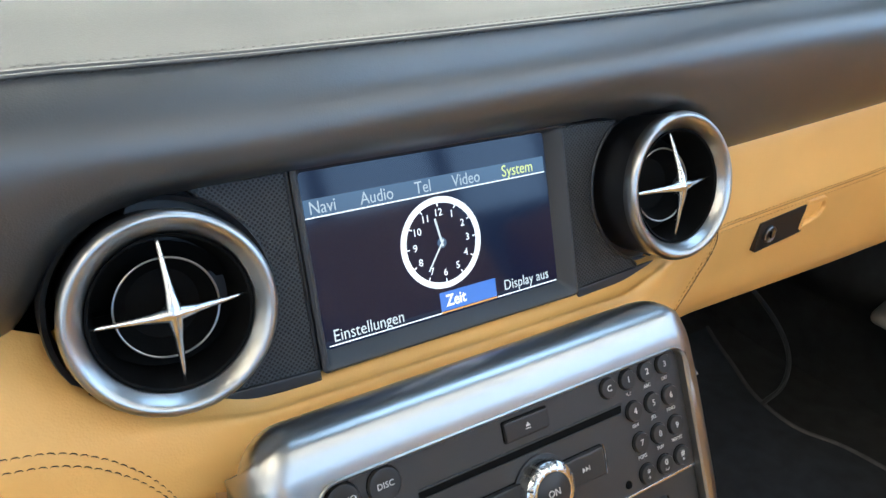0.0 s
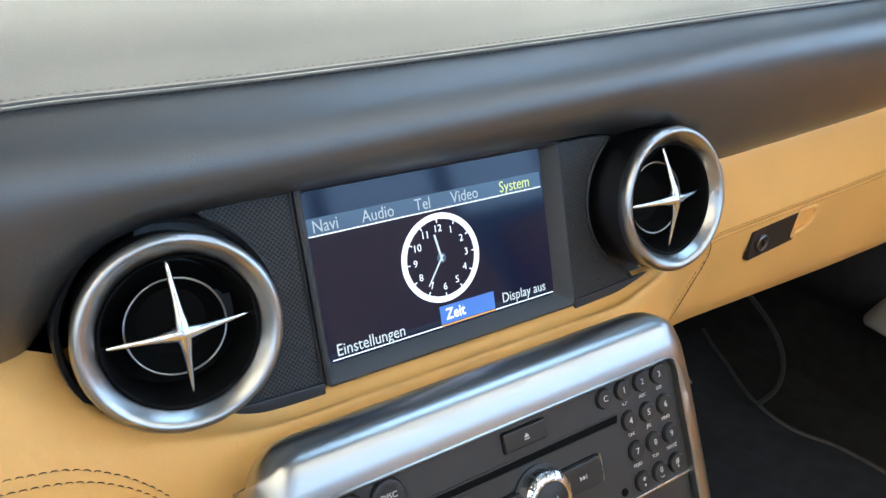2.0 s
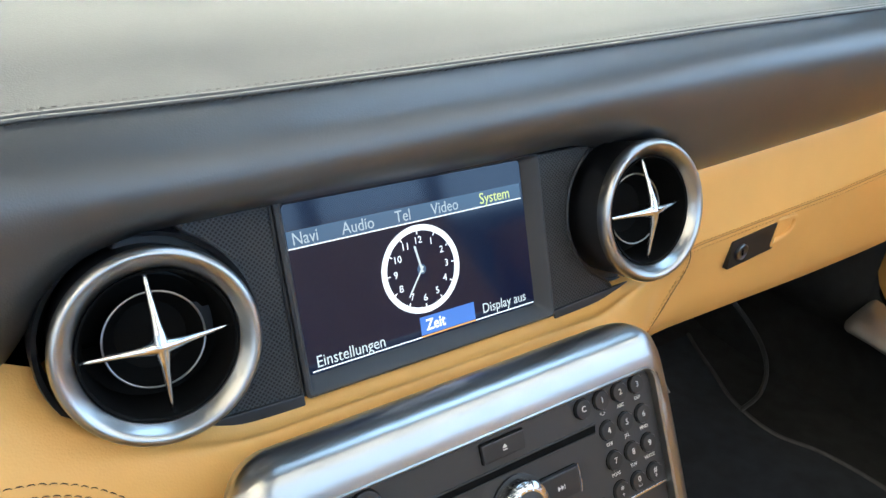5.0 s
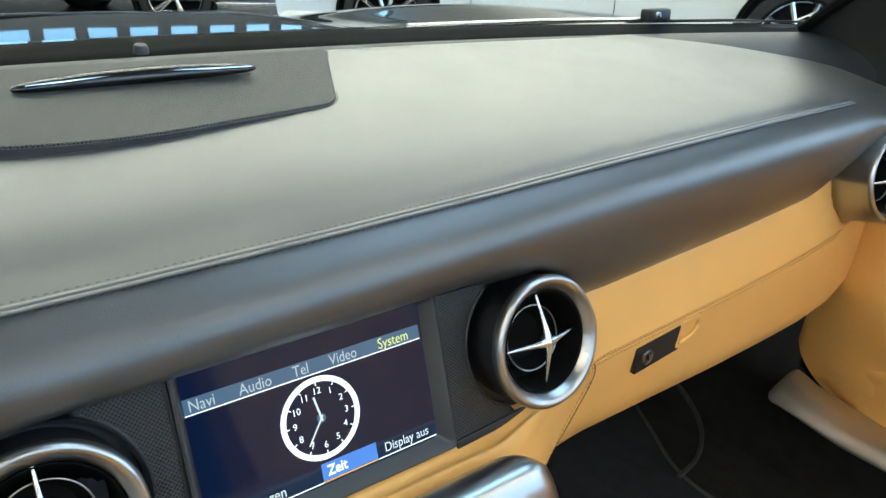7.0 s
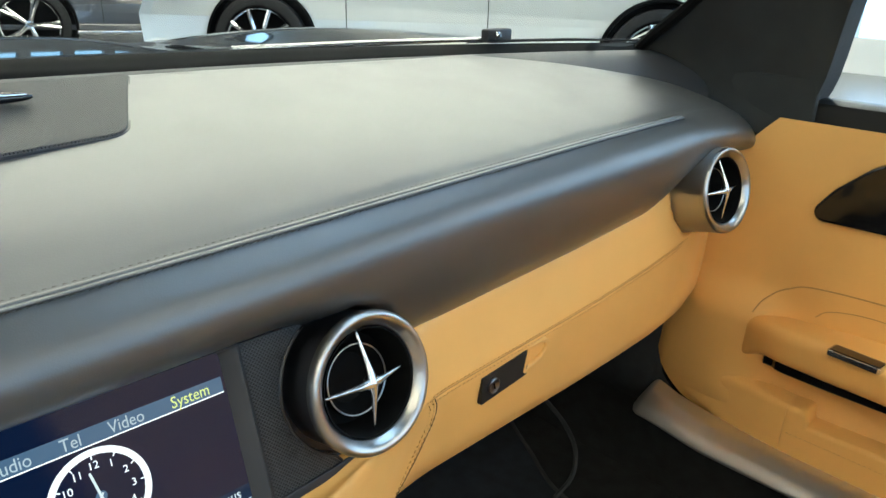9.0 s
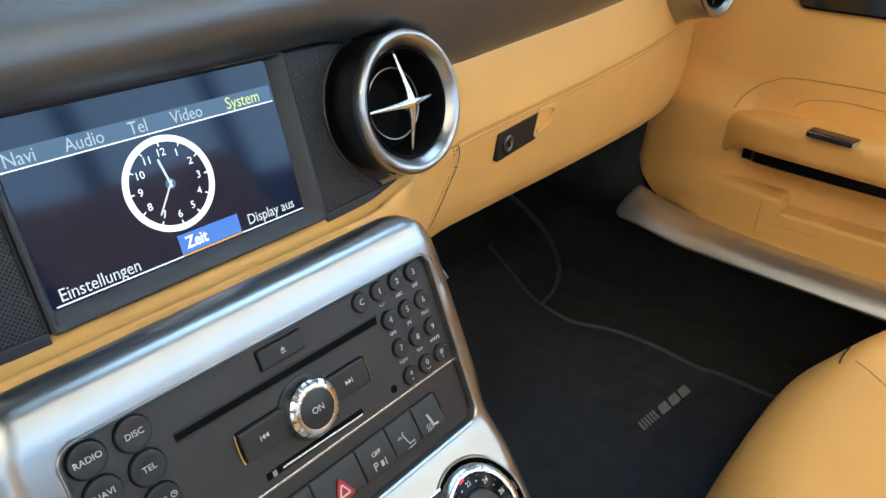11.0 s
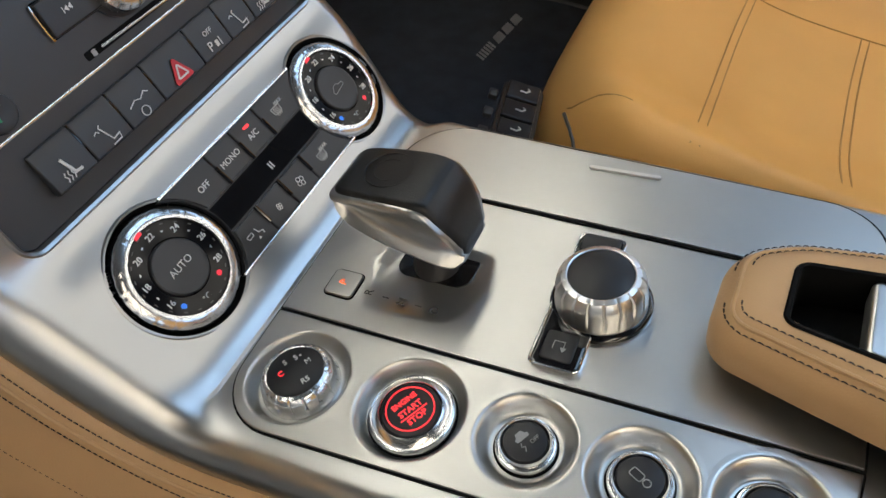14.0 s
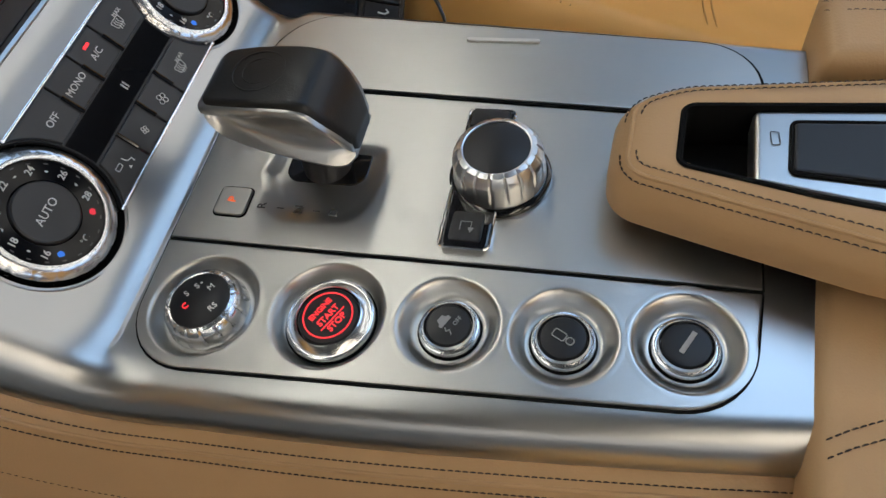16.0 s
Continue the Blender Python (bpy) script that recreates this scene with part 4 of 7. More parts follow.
for row, edges in ((0, TOP), (1, BOT)):
    v0, v1 = ((0.0084, 0.0268), (-0.0258, -0.0088))[row]
    for k, (u0, u1) in enumerate(zip(edges, edges[1:])):
        shape = rect(u0 + 0.0005, v0, u1 - 0.0005, v1)
        if k == 0:
            shape = [(u1 - 0.0005, v0), (u1 - 0.0005, v1)] + dial_arc(-1, v1, v0, 0.0332)
        elif k == 3:
            shape = [(u0 + 0.0005, v1), (u0 + 0.0005, v0)] + dial_arc(1, v0, v1, 0.0332)
        key = part("climate_key", slab(shape, 0.0008 if k in (1, 2) else 0.0, 0.0, 0.0030, 0.0005), KEY_GREY, climate, m=CLIMATE)
        if k < 3:
            near, away = (v0 - 0.0006, v0 + 0.0105) if row == 0 else (v1 + 0.0006, v1 - 0.0105)
            part("key_ridge", tube([(u1, near, 0.0034), (u1, away, 0.0034)], 0.0011, 8), GLOSS_BLACK, key, m=CLIMATE)
        uc = (u0 + u1) / 2 + (0.004 if k == 0 else -0.005 if k == 3 else 0)
        cm = CLIMATE @ Matrix.Translation((uc, (v0 + v1) / 2 - 0.001, 0.0031))
        if row == 0 and k < 3:
            part("lettering", word_bm(("OFF", "MONO", "A/C")[k], 0.0047), PRINT, key, m=cm)
            if k == 2:
                part("red_light", slab(rect(-0.0022, 0.0048, 0.0022, 0.0062), 0.0004, 0, 0.0003, 0.0001), RED_LIT, key, m=cm)
        elif k == 3:
            part("lettering", word_bm("MAX" if row == 0 else "REAR", 0.0030), PRINT, key, m=cm @ Matrix.Translation((0.0044, 0.0028, 0)))
            part("screen_mark", merge(tube([(x, y, 0) for x, y in rounded([(-0.0028, -0.002), (0.0028, -0.002), (0.0036, 0.002), (-0.0036, 0.002)], 0.0006)], 0.00022, 6, closed=True), *[tube([(dx, -0.0034, 0), (dx + 0.0005, -0.0016, 0), (dx - 0.0005, 0.0, 0), (dx, 0.0014, 0)], 0.0002, 6) for dx in (-0.0014, 0, 0.0014)]), PRINT, key, m=cm)
        elif row == 1 and k in (1, 2):
            s = (0.0, 0.8, 1.25)[k]
            part("fan_mark", merge(*[tube([((0.0014 + 0.0010 * math.cos(b)) * s * math.cos(a) - 0.0010 * s * math.sin(b) * math.sin(a), (0.0014 + 0.0010 * math.cos(b)) * s * math.sin(a) + 0.0010 * s * math.sin(b) * math.cos(a), 0) for b in np.linspace(0, 6.28, 12)[:-1]], 0.0002, 6, closed=True) for a in (0.4, 1.97, 3.54, 5.11)]), PRINT, key, m=cm)
        else:
            part("air_mark", merge(tube([(0.0006, 0.0030, 0), (0.0014, 0.0, 0), (0.0040, -0.0008, 0), (0.0036, -0.0026, 0)], 0.00028, 6), slab([(-0.0012, -0.003), (0.0006, -0.003), (-0.0003, -0.0014)], 0.0001, 0, 0.0003, 0.0001), tube([(x - 0.0040, y + 0.0016, 0) for x, y in rounded([(-0.0018, -0.001), (0.0018, -0.001), (0.0022, 0.001), (-0.0022, 0.001)], 0.0004)], 0.0002, 6, closed=True)), PRINT, key, m=cm)

# ---- temperature dials ----
def temperature_dial(u, word):
    m = CLIMATE @ Matrix.Translation((u, DIALS[0][1] if u < 0 else DIALS[1][1], -0.0092))
    ob = thing("temperature_dial", m, "chrome ringed temperature dial with white numbers" + (" and AUTO key" if word else " and car key"), "dial", "temperature dials")
    part("well", lathe([(0.0337, 0.0090), (0.0332, 0.0086), (0.0330, 0.0040), (0.0326, 0.0010), (0.0, 0.0010)], 72), DEEP_BLACK, ob, m=m)
    part("well_rim", lathe([(0.0356, 0.0084), (0.0352, 0.0093), (0.0345, 0.0097), (0.0339, 0.0094), (0.0337, 0.0086)], 96), SILVER, ob, "satin silver rim of the well", m=m)
    part("ring", notched(0.0314, 0.0104, 20, 0.0005, seg=4, top=0.772, base_r=0.0322), SATIN_CHROME, ob, "notched chrome ring", m=m @ Matrix.Translation((0, 0, 0.0010)), angle=30)
    part("scale", lathe([(0.0240, 0.006), (0.0237, 0.0100), (0.0150, 0.0092), (0.0144, 0.007)], 56), DIAL_BLACK, ob, m=m)
    part("key", lathe([(0.0142, 0.006), (0.0142, 0.0104), (0.0134, 0.0110), (0.0, 0.0102)], 48), KEY_GREY, ob, m=m)
    start_a = 206
    for k, txt in enumerate(("16", "18", "20", "22", "24", "26", "28")):
        a = radians(start_a - 40 * k + (0))
        c, s = math.cos(a), math.sin(a)
        lm = m @ Matrix.Translation((0.0193 * c, 0.0193 * s, 0.0100)) @ Matrix.Rotation(0, 4, "Z")
        part("number", word_bm(txt, 0.0043, weight=0.00005), PRINT, ob, m=lm)
        if k < 6:
            a2 = radians(start_a - 40 * k - 20)
            part("dot", lathe([(0.0008, 0), (0.0008, 0.0003), (0, 0.0003)], 12), PRINT, ob, m=m @ Matrix.Translation((0.0193 * math.cos(a2), 0.0193 * math.sin(a2), 0.0093)))
    for a, mat in ((224, BLUE_DOT), (-56, RED_DOT)):
        a = radians(a)
        part("colour_dot", lathe([(0.0015, 0), (0.0015, 0.0003), (0, 0.0003)], 20), mat, ob, m=m @ Matrix.Translation((0.0193 * math.cos(a), 0.0193 * math.sin(a), 0.0094)))
    a = radians(262)
    part("lettering", word_bm("°C", 0.0042), PRINT, ob, m=m @ Matrix.Translation((0.0193 * math.cos(a), 0.0193 * math.sin(a), 0.0095)))
    for k in range(40):
        a = 2 * math.pi * k / 40
        if k % 2:
            part("tick", box_bm(0.0006, 0.0018, 0.0002), PRINT_DARK, ob, m=m @ pose(0, 0, 0, 0, 0, math.degrees(a)) @ Matrix.Translation((0.0224, 0, 0.0099)))
    a = radians(96)
    part("red_pointer", slab(rect(-0.0022, -0.0010, 0.0022, 0.0010), 0.0003, 0, 0.0008, 0.0002), RED_DOT, ob, m=m @ Matrix.Translation((0.0238 * math.cos(a), 0.0238 * math.sin(a), 0.0106)) @ pose(0, 0, 0, 0, 0, math.degrees(a) + 90))
    if word:
        part("lettering", word_bm(word, 0.0052), PRINT, ob, m=m @ Matrix.Translation((0, 0, 0.0109)))
    else:
        part("car_mark", tube([(x, y, 0) for x, y in rounded([(-0.0050, -0.0014), (0.0050, -0.0014), (0.0054, 0.0006), (0.0022, 0.0010), (0.0008, 0.0026), (-0.0026, 0.0026), (-0.0040, 0.0010), (-0.0054, 0.0006)], 0.0004, 0, 3)], 0.00025, 6, closed=True), PRINT_DIM, ob, m=m @ Matrix.Translation((0, 0, 0.0109)) @ pose(0, 0, 0, 0, 0, 8))
    return ob


temperature_dial(DIALS[0][0], "AUTO")
temperature_dial(DIALS[1][0], "")


# ---- dashboard ----
def blend(x, table):
    """Interpolates rows (x, values...) at x, softened over two centimetres."""
    xs = [r[0] for r in table]
    return tuple(float(np.mean(np.interp([x + d for d in (-0.011, -0.0055, 0.0, 0.0055, 0.011)], xs, [r[k] for r in table]))) for k in range(1, len(table[0])))


# x, seam y, seam z, lower edge y, lower edge z, far edge y, far edge z
PAD = [(-0.80, 0.000, 0.812, 0.002, 0.690, 0.262, 0.880), (-0.30, 0.006, 0.812, 0.000, 0.690, 0.262, 0.880), (-0.225, 0.008, 0.813, -0.002, 0.697, 0.262, 0.880),
       (-0.205, 0.009, 0.813, -0.001, 0.715, 0.262, 0.880), (-0.185, 0.010, 0.814, 0.000, 0.745, 0.262, 0.880), (-0.155, 0.010, 0.814, 0.000, 0.757, 0.262, 0.880), (-0.10, 0.010, 0.8145, 0.000, 0.759, 0.262, 0.880),
       (0.0, 0.007, 0.8178, 0.000, 0.759, 0.262, 0.880), (0.12, 0.0035, 0.8225, 0.000, 0.761, 0.260, 0.880), (0.150, 0.003, 0.8237, 0.000, 0.752, 0.258, 0.880),
       (0.192, 0.002, 0.8255, 0.001, 0.722, 0.256, 0.880), (0.25, 0.0015, 0.8277, 0.002, 0.7195, 0.252, 0.880), (0.45, 0.0035, 0.8325, 0.003, 0.731, 0.236, 0.879),
       (0.56, 0.006, 0.8335, 0.005, 0.738, 0.236, 0.879), (0.595, 0.007, 0.8337, 0.008, 0.746, 0.232, 0.878), (0.63, 0.009, 0.8337, 0.009, 0.762, 0.227, 0.876), (0.66, 0.011, 0.833, 0.010, 0.774, 0.220, 0.873),
       (0.72, 0.012, 0.829, 0.010, 0.776, 0.186, 0.864), (0.755, 0.012, 0.824, 0.010, 0.774, 0.152, 0.854), (0.785, 0.014, 0.813, 0.012, 0.770, 0.108, 0.840), (0.80, 0.018, 0.800, 0.018, 0.768, 0.070, 0.815)]


VENT_L, VENT_R = leaned(-0.152, -0.0274, 0.7155, 17), leaned(0.1580, -0.0300, 0.7195, 16) @ pose(0, 0, 0, 0, 0.5, 0) @ Matrix.Scale(1.045, 4)
VENT_P = leaned(0.662, -0.0270, 0.7525, 12) @ pose(0, 0, 0, 0, -5, 0) @ Matrix.Scale(1.05, 4)
VENT_INV = [m.inverted() for m in (VENT_L, VENT_R, VENT_P)]


def carve(p, vents=3):
    """Moves what would stand inside a vent's tube back behind it."""
    for m, inv in list(zip((VENT_L, VENT_R, VENT_P), VENT_INV))[:vents]:
        q = inv @ Vector(p)
        r = math.hypot(q.x, q.y)
        if r < 0.047 and q.z > -0.075:
            q.z = min(q.z, -0.045 - 0.03 * (1 - r / 0.047))
            return tuple(m @ q)
    return tuple(p)


def pad_rows():
    xs = sorted({round(v, 4) for v in list(np.linspace(-0.80, -0.25, 14)) + list(np.linspace(-0.24, 0.79, 207))})
    rows = []
    for x in xs:
        sy, sz, ly, lz, fy, fz = blend(x, PAD)
        nz, k = max(sz - 0.030, lz + 0.012), min(1.0, (sz - lz) / 0.05)
        prof = [(fy + 0.004, fz - 0.016), (fy, fz - 0.003), (fy - 0.012, fz), (sy + (fy - sy) * 0.6, sz + (fz - sz) * 0.72), (sy + (fy - sy) * 0.25, sz + (fz - sz) * 0.37), (sy + 0.020, sz + 0.0075), (sy + 0.006, sz + 0.0022),
                (sy, sz), (sy - 0.012 * k, sz - 0.0062), (sy - 0.024 * k, sz - 0.016 * k), (sy - 0.031 * k, nz), (ly - 0.021 * k, lz + (nz - lz) * 0.48), (ly - 0.008, lz + 0.005), (ly + 0.004, lz), (ly + 0.030, lz + 0.004)]
        line = [np.array(p) for p in spline(prof, 5)]
        for _ in range(30):
            line[36:64] = [0.5 * b + 0.25 * (a + c) for a, b, c in zip(line[35:63], line[36:64], line[37:65])]
        rows.append([carve((x, float(y), float(z)), 2) for y, z in line])
    return rows


dash = thing("dashboard", Matrix.Translation((0, 0.1, 0.6)), "dashboard with black leather top over tan leather lower panels", "dashboard")
pad = part("top_pad", grid_bm(pad_rows()), BLACK_LEATHER, dash, "black leather pad with a twin stitched seam", angle=80)


def seam_line(dy, dz, x0=-0.35, x1=0.615, n=160):
    out = []
    for x in np.linspace(x0, x1, n):
        sy, sz, *_ = blend(float(x), PAD)
        out.append((float(x), sy + dy, sz + dz))
    return out


# welt of the seam: two soft rolls with stitches beside them
part("welt", tube(seam_line(0.0017, 0.0003), 0.0016, 8, flat=0.7), BLACK_LEATHER, pad)
part("welt", tube(seam_line(-0.0019, -0.0006), 0.0016, 8, flat=0.7), BLACK_LEATHER, pad)
part("stitching", stitches(seam_line(0.0042, 0.0014), gap=0.0046, length=0.0036, radius=0.00034, lift=0.0), THREAD_DARK, pad)
part("stitching", stitches(seam_line(-0.0045, -0.0016), gap=0.0046, length=0.0036, radius=0.00034, lift=0.0), THREAD_DARK, pad)

# dark panel ahead of the pad, up to the windscreen
rows = []
for x in np.linspace(-0.85, 0.86, 90):
    yw = 0.300 - 0.20 * x * x
    rows.append([(float(x), y, z) for y, z in spline([(yw + 0.01, 0.878), (yw - 0.02, 0.879), (yw - 0.055, 0.868), (yw - 0.10, 0.840), (0.03, 0.770)], 5)])
part("defroster_panel", grid_bm(rows), GREY_PLASTIC, dash, "dark grey panel below the windscreen", angle=80)

def dotted(name, colour, scale):
    mat = material(name, colour, 0.5)
    nt = mat.node_tree
    b = nt.nodes["Principled BSDF"]
    tc, mp, vo = nt.nodes.new("ShaderNodeTexCoord"), nt.nodes.new("ShaderNodeMapping"), nt.nodes.new("ShaderNodeTexVoronoi")
    vo.inputs["Randomness"].default_value, vo.inputs["Scale"].default_value = 0.0, scale
    mp.inputs["Rotation"].default_value = (0.0, 0.0, radians(45))
    mp.inputs["Scale"].default_value = (1.0, 1.0, 0.001)
    nt.links.new(tc.outputs["Object"], mp.inputs["Vector"])
    nt.links.new(mp.outputs["Vector"], vo.inputs["Vector"])
    mr = nt.nodes.new("ShaderNodeMapRange")
    mr.inputs["From Min"].default_value, mr.inputs["From Max"].default_value = 0.25, 0.42
    nt.links.new(vo.outputs["Distance"], mr.inputs["Value"])
    mix = nt.nodes.new("ShaderNodeMix")
    mix.data_type = "RGBA"
    mix.inputs["A"].default_value, mix.inputs["B"].default_value = (0.002, 0.002, 0.002, 1), (*colour, 1)
    nt.links.new(mr.outputs["Result"], mix.inputs["Factor"])
    nt.links.new(mix.outputs["Result"], b.inputs["Base Color"])
    bp = nt.nodes.new("ShaderNodeBump")
    bp.inputs["Strength"].default_value, bp.inputs["Distance"].default_value = 0.9, 0.0008
    nt.links.new(mr.outputs["Result"], bp.inputs["Height"])
    nt.links.new(bp.outputs["Normal"], b.inputs["Normal"])
    return mat


SPEAKER_CLOTH = dotted("dotted_speaker_cover", (0.060, 0.060, 0.058), 620)
# speaker grille island with a bright light bar
SPK = Matrix(((1, 0, 0, 0), (0, 0.983, -0.186, 0.136), (0, 0.186, 0.983, 0.8574), (0, 0, 0, 1)))
spk = thing("speaker_cover", SPK, "dark speaker cover with a gloss light bar in the dash top", "speaker")
spk_outline = [(-0.185, 0.006), (-0.080, -0.018), (0.0935, 0.003), (0.144, 0.119), (-0.235, 0.119)]
part("cover", slab(spk_outline, [0.14, 0.32, 0.026, 0.005, 0.006], -0.012, 0.0034, 0.0012, steps=3), SPEAKER_CLOTH, spk, "finely dotted dark grey cover", m=SPK)
part("rim", ring_plate([(-0.1865, 0.0055), (-0.080, -0.0195), (0.0948, 0.0018), (0.1460, 0.1205), (-0.237, 0.1205)], [0.14, 0.32, 0.026, 0.005, 0.006], 0.0012, -0.01, 0.0022, 0.0003), GREY_PLASTIC, spk, m=SPK)
SPKI = SPK.inverted()
a, b = SPKI @ Vector((-0.091, 0.209, 0.873)), SPKI @ Vector((0.058, 0.206, 0.875))
line = [a.lerp(b, float(t)) + Vector((0, 0.004 * math.sin(math.pi * float(t)), 0.004)) for t in np.linspace(-0.12, 1.0, 40)]
part("light_bar", tube(line, lambda s: 0.0016 + 0.0062 * math.sin(math.pi * min(1, max(0, s))) ** 0.5, 14, flat=0.75), GLOSS_BLACK, spk, "gloss black pod with a bright edge", m=SPK, angle=60)
part("bright_edge", tube([p + Vector((0, -0.0040, 0.0030)) for p in line[2:-1]], lambda s: 0.0004 + 0.0012 * math.sin(math.pi * s), 8), CHROME, spk, m=SPK)
part("sensor", lathe([(0.0060, 0), (0.0058, 0.004), (0.0045, 0.0065), (0, 0.0075)], 24), GREY_PLASTIC, spk, m=SPK @ Matrix.Translation((-0.008, 0.140, 0.002)))

# ribbed side grille at the foot of the pillar
ga, gb = [(0.705, 0.205, 0.880), (0.698, 0.170, 0.858)], [(0.835, 0.165, 0.876), (0.800, 0.072, 0.834)]


def grille_point(t, u, lift=0.0):
    a = Vector(ga[0]).lerp(Vector(ga[1]), t)
    b = Vector(gb[0]).lerp(Vector(gb[1]), t)
    return tuple(a.lerp(b, u) + Vector((0, 0, 0.008 * math.sin(math.pi * u) + lift)))


part("side_grille", grid_bm([[grille_point(float(t), float(u)) for u in np.linspace(0, 1, 16)] for t in np.linspace(0, 1, 10)]), ALCANTARA, dash, "charcoal suede side piece", angle=80)

part("backing", box_bm(1.58, 0.012, 0.27, Matrix.Translation((0.0, 0.082, 0.690))), DEEP_BLACK, dash)

# tan lower panel
# x, top y, top z, seam y, seam z, belly y, bottom y, bottom z
LOWER = [(-0.80, -0.020, 0.705, -0.044, 0.674, -0.047, -0.02, 0.560), (-0.23, -0.020, 0.707, -0.044, 0.674, -0.050, -0.03, 0.560), (-0.16, -0.026, 0.672, -0.044, 0.658, -0.055, -0.03, 0.560), (-0.12, -0.029, 0.657, -0.046, 0.651, -0.056, -0.03, 0.560),
         (0.12, -0.029, 0.657, -0.046, 0.651, -0.056, -0.03, 0.560), (0.16, -0.024, 0.668, -0.036, 0.656, -0.040, -0.02, 0.572), (0.20, -0.010, 0.700, -0.022, 0.662, -0.018, -0.004, 0.580), (0.245, 0.001, 0.726, -0.012, 0.664, -0.007, 0.000, 0.582),
         (0.45, 0.004, 0.734, -0.010, 0.673, -0.006, 0.000, 0.580), (0.55, 0.006, 0.742, -0.008, 0.680, -0.004, 0.003, 0.578), (0.62, 0.010, 0.758, -0.005, 0.686, -0.002, 0.006, 0.577), (0.70, 0.020, 0.766, 0.006, 0.692, 0.008, 0.014, 0.577), (0.80, 0.045, 0.765, 0.032, 0.698, 0.032, 0.036, 0.58)]


def lower_profile(x):
    ty, tz, sy, sz, by, oy, oz = blend(x, LOWER)
    f = 1 - smoothstep(0.13, 0.19, x)
    d = by - sy
    return [(ty + 0.02, tz + 0.012), (ty, tz), (ty + (sy - ty) * (0.6 - 0.15 * f), tz + (sz - tz) * (0.5 - 0.1 * f)), (sy - 0.0005 + 0.0040 * f, sz + 0.005), (sy + f * d * 0.05, sz - 0.003 * f), (sy + 0.0002 + f * d * 0.45, sz - 0.006 - 0.009 * f), (by, sz - (sz - oz) * 0.45), (by + 0.002, oz + 0.022), (oy, oz + 0.004), (oy + 0.012, oz - 0.006), (oy + 0.07, oz - 0.008)]


rows = [[carve((float(x), y, z)) for y, z in spline(lower_profile(float(x)), 6)] for x in list(np.linspace(-0.80, -0.25, 10)) + list(np.linspace(-0.24, 0.80, 190))]
lower = part("lower_panel", grid_bm(rows), TAN, dash, "tan leather panel with stitched glovebox front", angle=80)


def on_lower(x, dz, out=0.0006):
    """A point of the lower panel, dz above its seam line."""
    ty, tz, sy, sz, by, oy, oz = blend(x, LOWER)
    prof = spline(lower_profile(x), 8)
    z = sz + dz
    best = min(prof, key=lambda p: abs(p[1] - z))
    return Vector((x, best[0] - out, z))


for dz in (0.003, -0.0035):
    part("stitching", stitches([on_lower(float(x), dz) for x in np.linspace(0.236, 0.64, 120)], gap=0.0046, length=0.0030, radius=0.00028), SEAM_TAN, lower)
part("seam", tube([on_lower(float(x), 0.0, -0.0001) for x in np.linspace(0.232, 0.66, 100)], 0.0006, 6), SEAM_TAN, lower)
arc = [(0.234, 0.000), (0.238, -0.010), (0.237, -0.022), (0.230, -0.034), (0.218, -0.046), (0.203, -0.056), (0.188, -0.064), (0.178, -0.070)]
for off in (0.0, 0.0050):
    part("stitching", stitches([on_lower(float(x) - off * 1.2, float(d) + off * 0.3) for x, d in spline(arc, 10)], gap=0.0042, length=0.0028, radius=0.00028), SEAM_TAN, lower)
part("glovebox_gap", tube([on_lower(float(x) + 0.004, float(d), -0.0003) for x, d in spline(arc, 10)], 0.0007, 6), THREAD_DARK, lower)
left_arc = [(-0.30, 0.008), (-0.232, 0.004), (-0.205, 0.003), (-0.186, -0.004), (-0.172, -0.016), (-0.163, -0.032), (-0.157, -0.050)]
for off in (0.0, -0.0050):
    part("stitching", stitches([on_lower(float(x), float(d) + off, 0.0012) for x, d in spline(left_arc, 10)], gap=0.0042, length=0.0032, radius=0.00030), THREAD_DARK, lower)

# glovebox catch in its hollow
G = Matrix.Translation((0.3250, -0.0108, 0.6480)) @ pose(0, 0, 0, 90, 0, 0) @ pose(0, 0, 0, 0, 0, 4)
catch = thing("glovebox_catch", G, "flat black glovebox catch with a round lock", "catch")
part("plate", slab([(-0.031, -0.0155), (0.029, -0.0135), (0.031, 0.0115), (-0.0295, 0.0105)], 0.0015, -0.006, 0.0010, 0.0005), KEY_BLACK, catch, m=G)
part("lock", lathe([(0.0072, 0.0), (0.0072, 0.0030), (0.0062, 0.0036), (0.0054, 0.0030), (0, 0.0028)], 36), DARK_METAL, catch, m=G @ Matrix.Translation((-0.0165, -0.0020, 0)))
part("key_slot", box_bm(0.0012, 0.0062, 0.0016, bevel=0.0003), DEEP_BLACK, catch, m=G @ Matrix.Translation((-0.0165, -0.0020, 0.0030)) @ pose(0, 0, 0, 0, 0, 12))
part("finger_hollow", ring_plate([(0.022, -0.013), (0.054, -0.008), (0.068, 0.0125), (0.030, 0.0150)], [0.004, 0.018, 0.009, 0.004], 0.005, -0.004, 0.0014, 0.0012), TAN, catch, m=G)


# ---- screen unit with grilles ----
def ccw(pts):
    area = sum(a[0] * b[1] - b[0] * a[1] for a, b in zip(pts, pts[1:] + pts[:1]))
    return pts if area > 0 else pts[::-1]


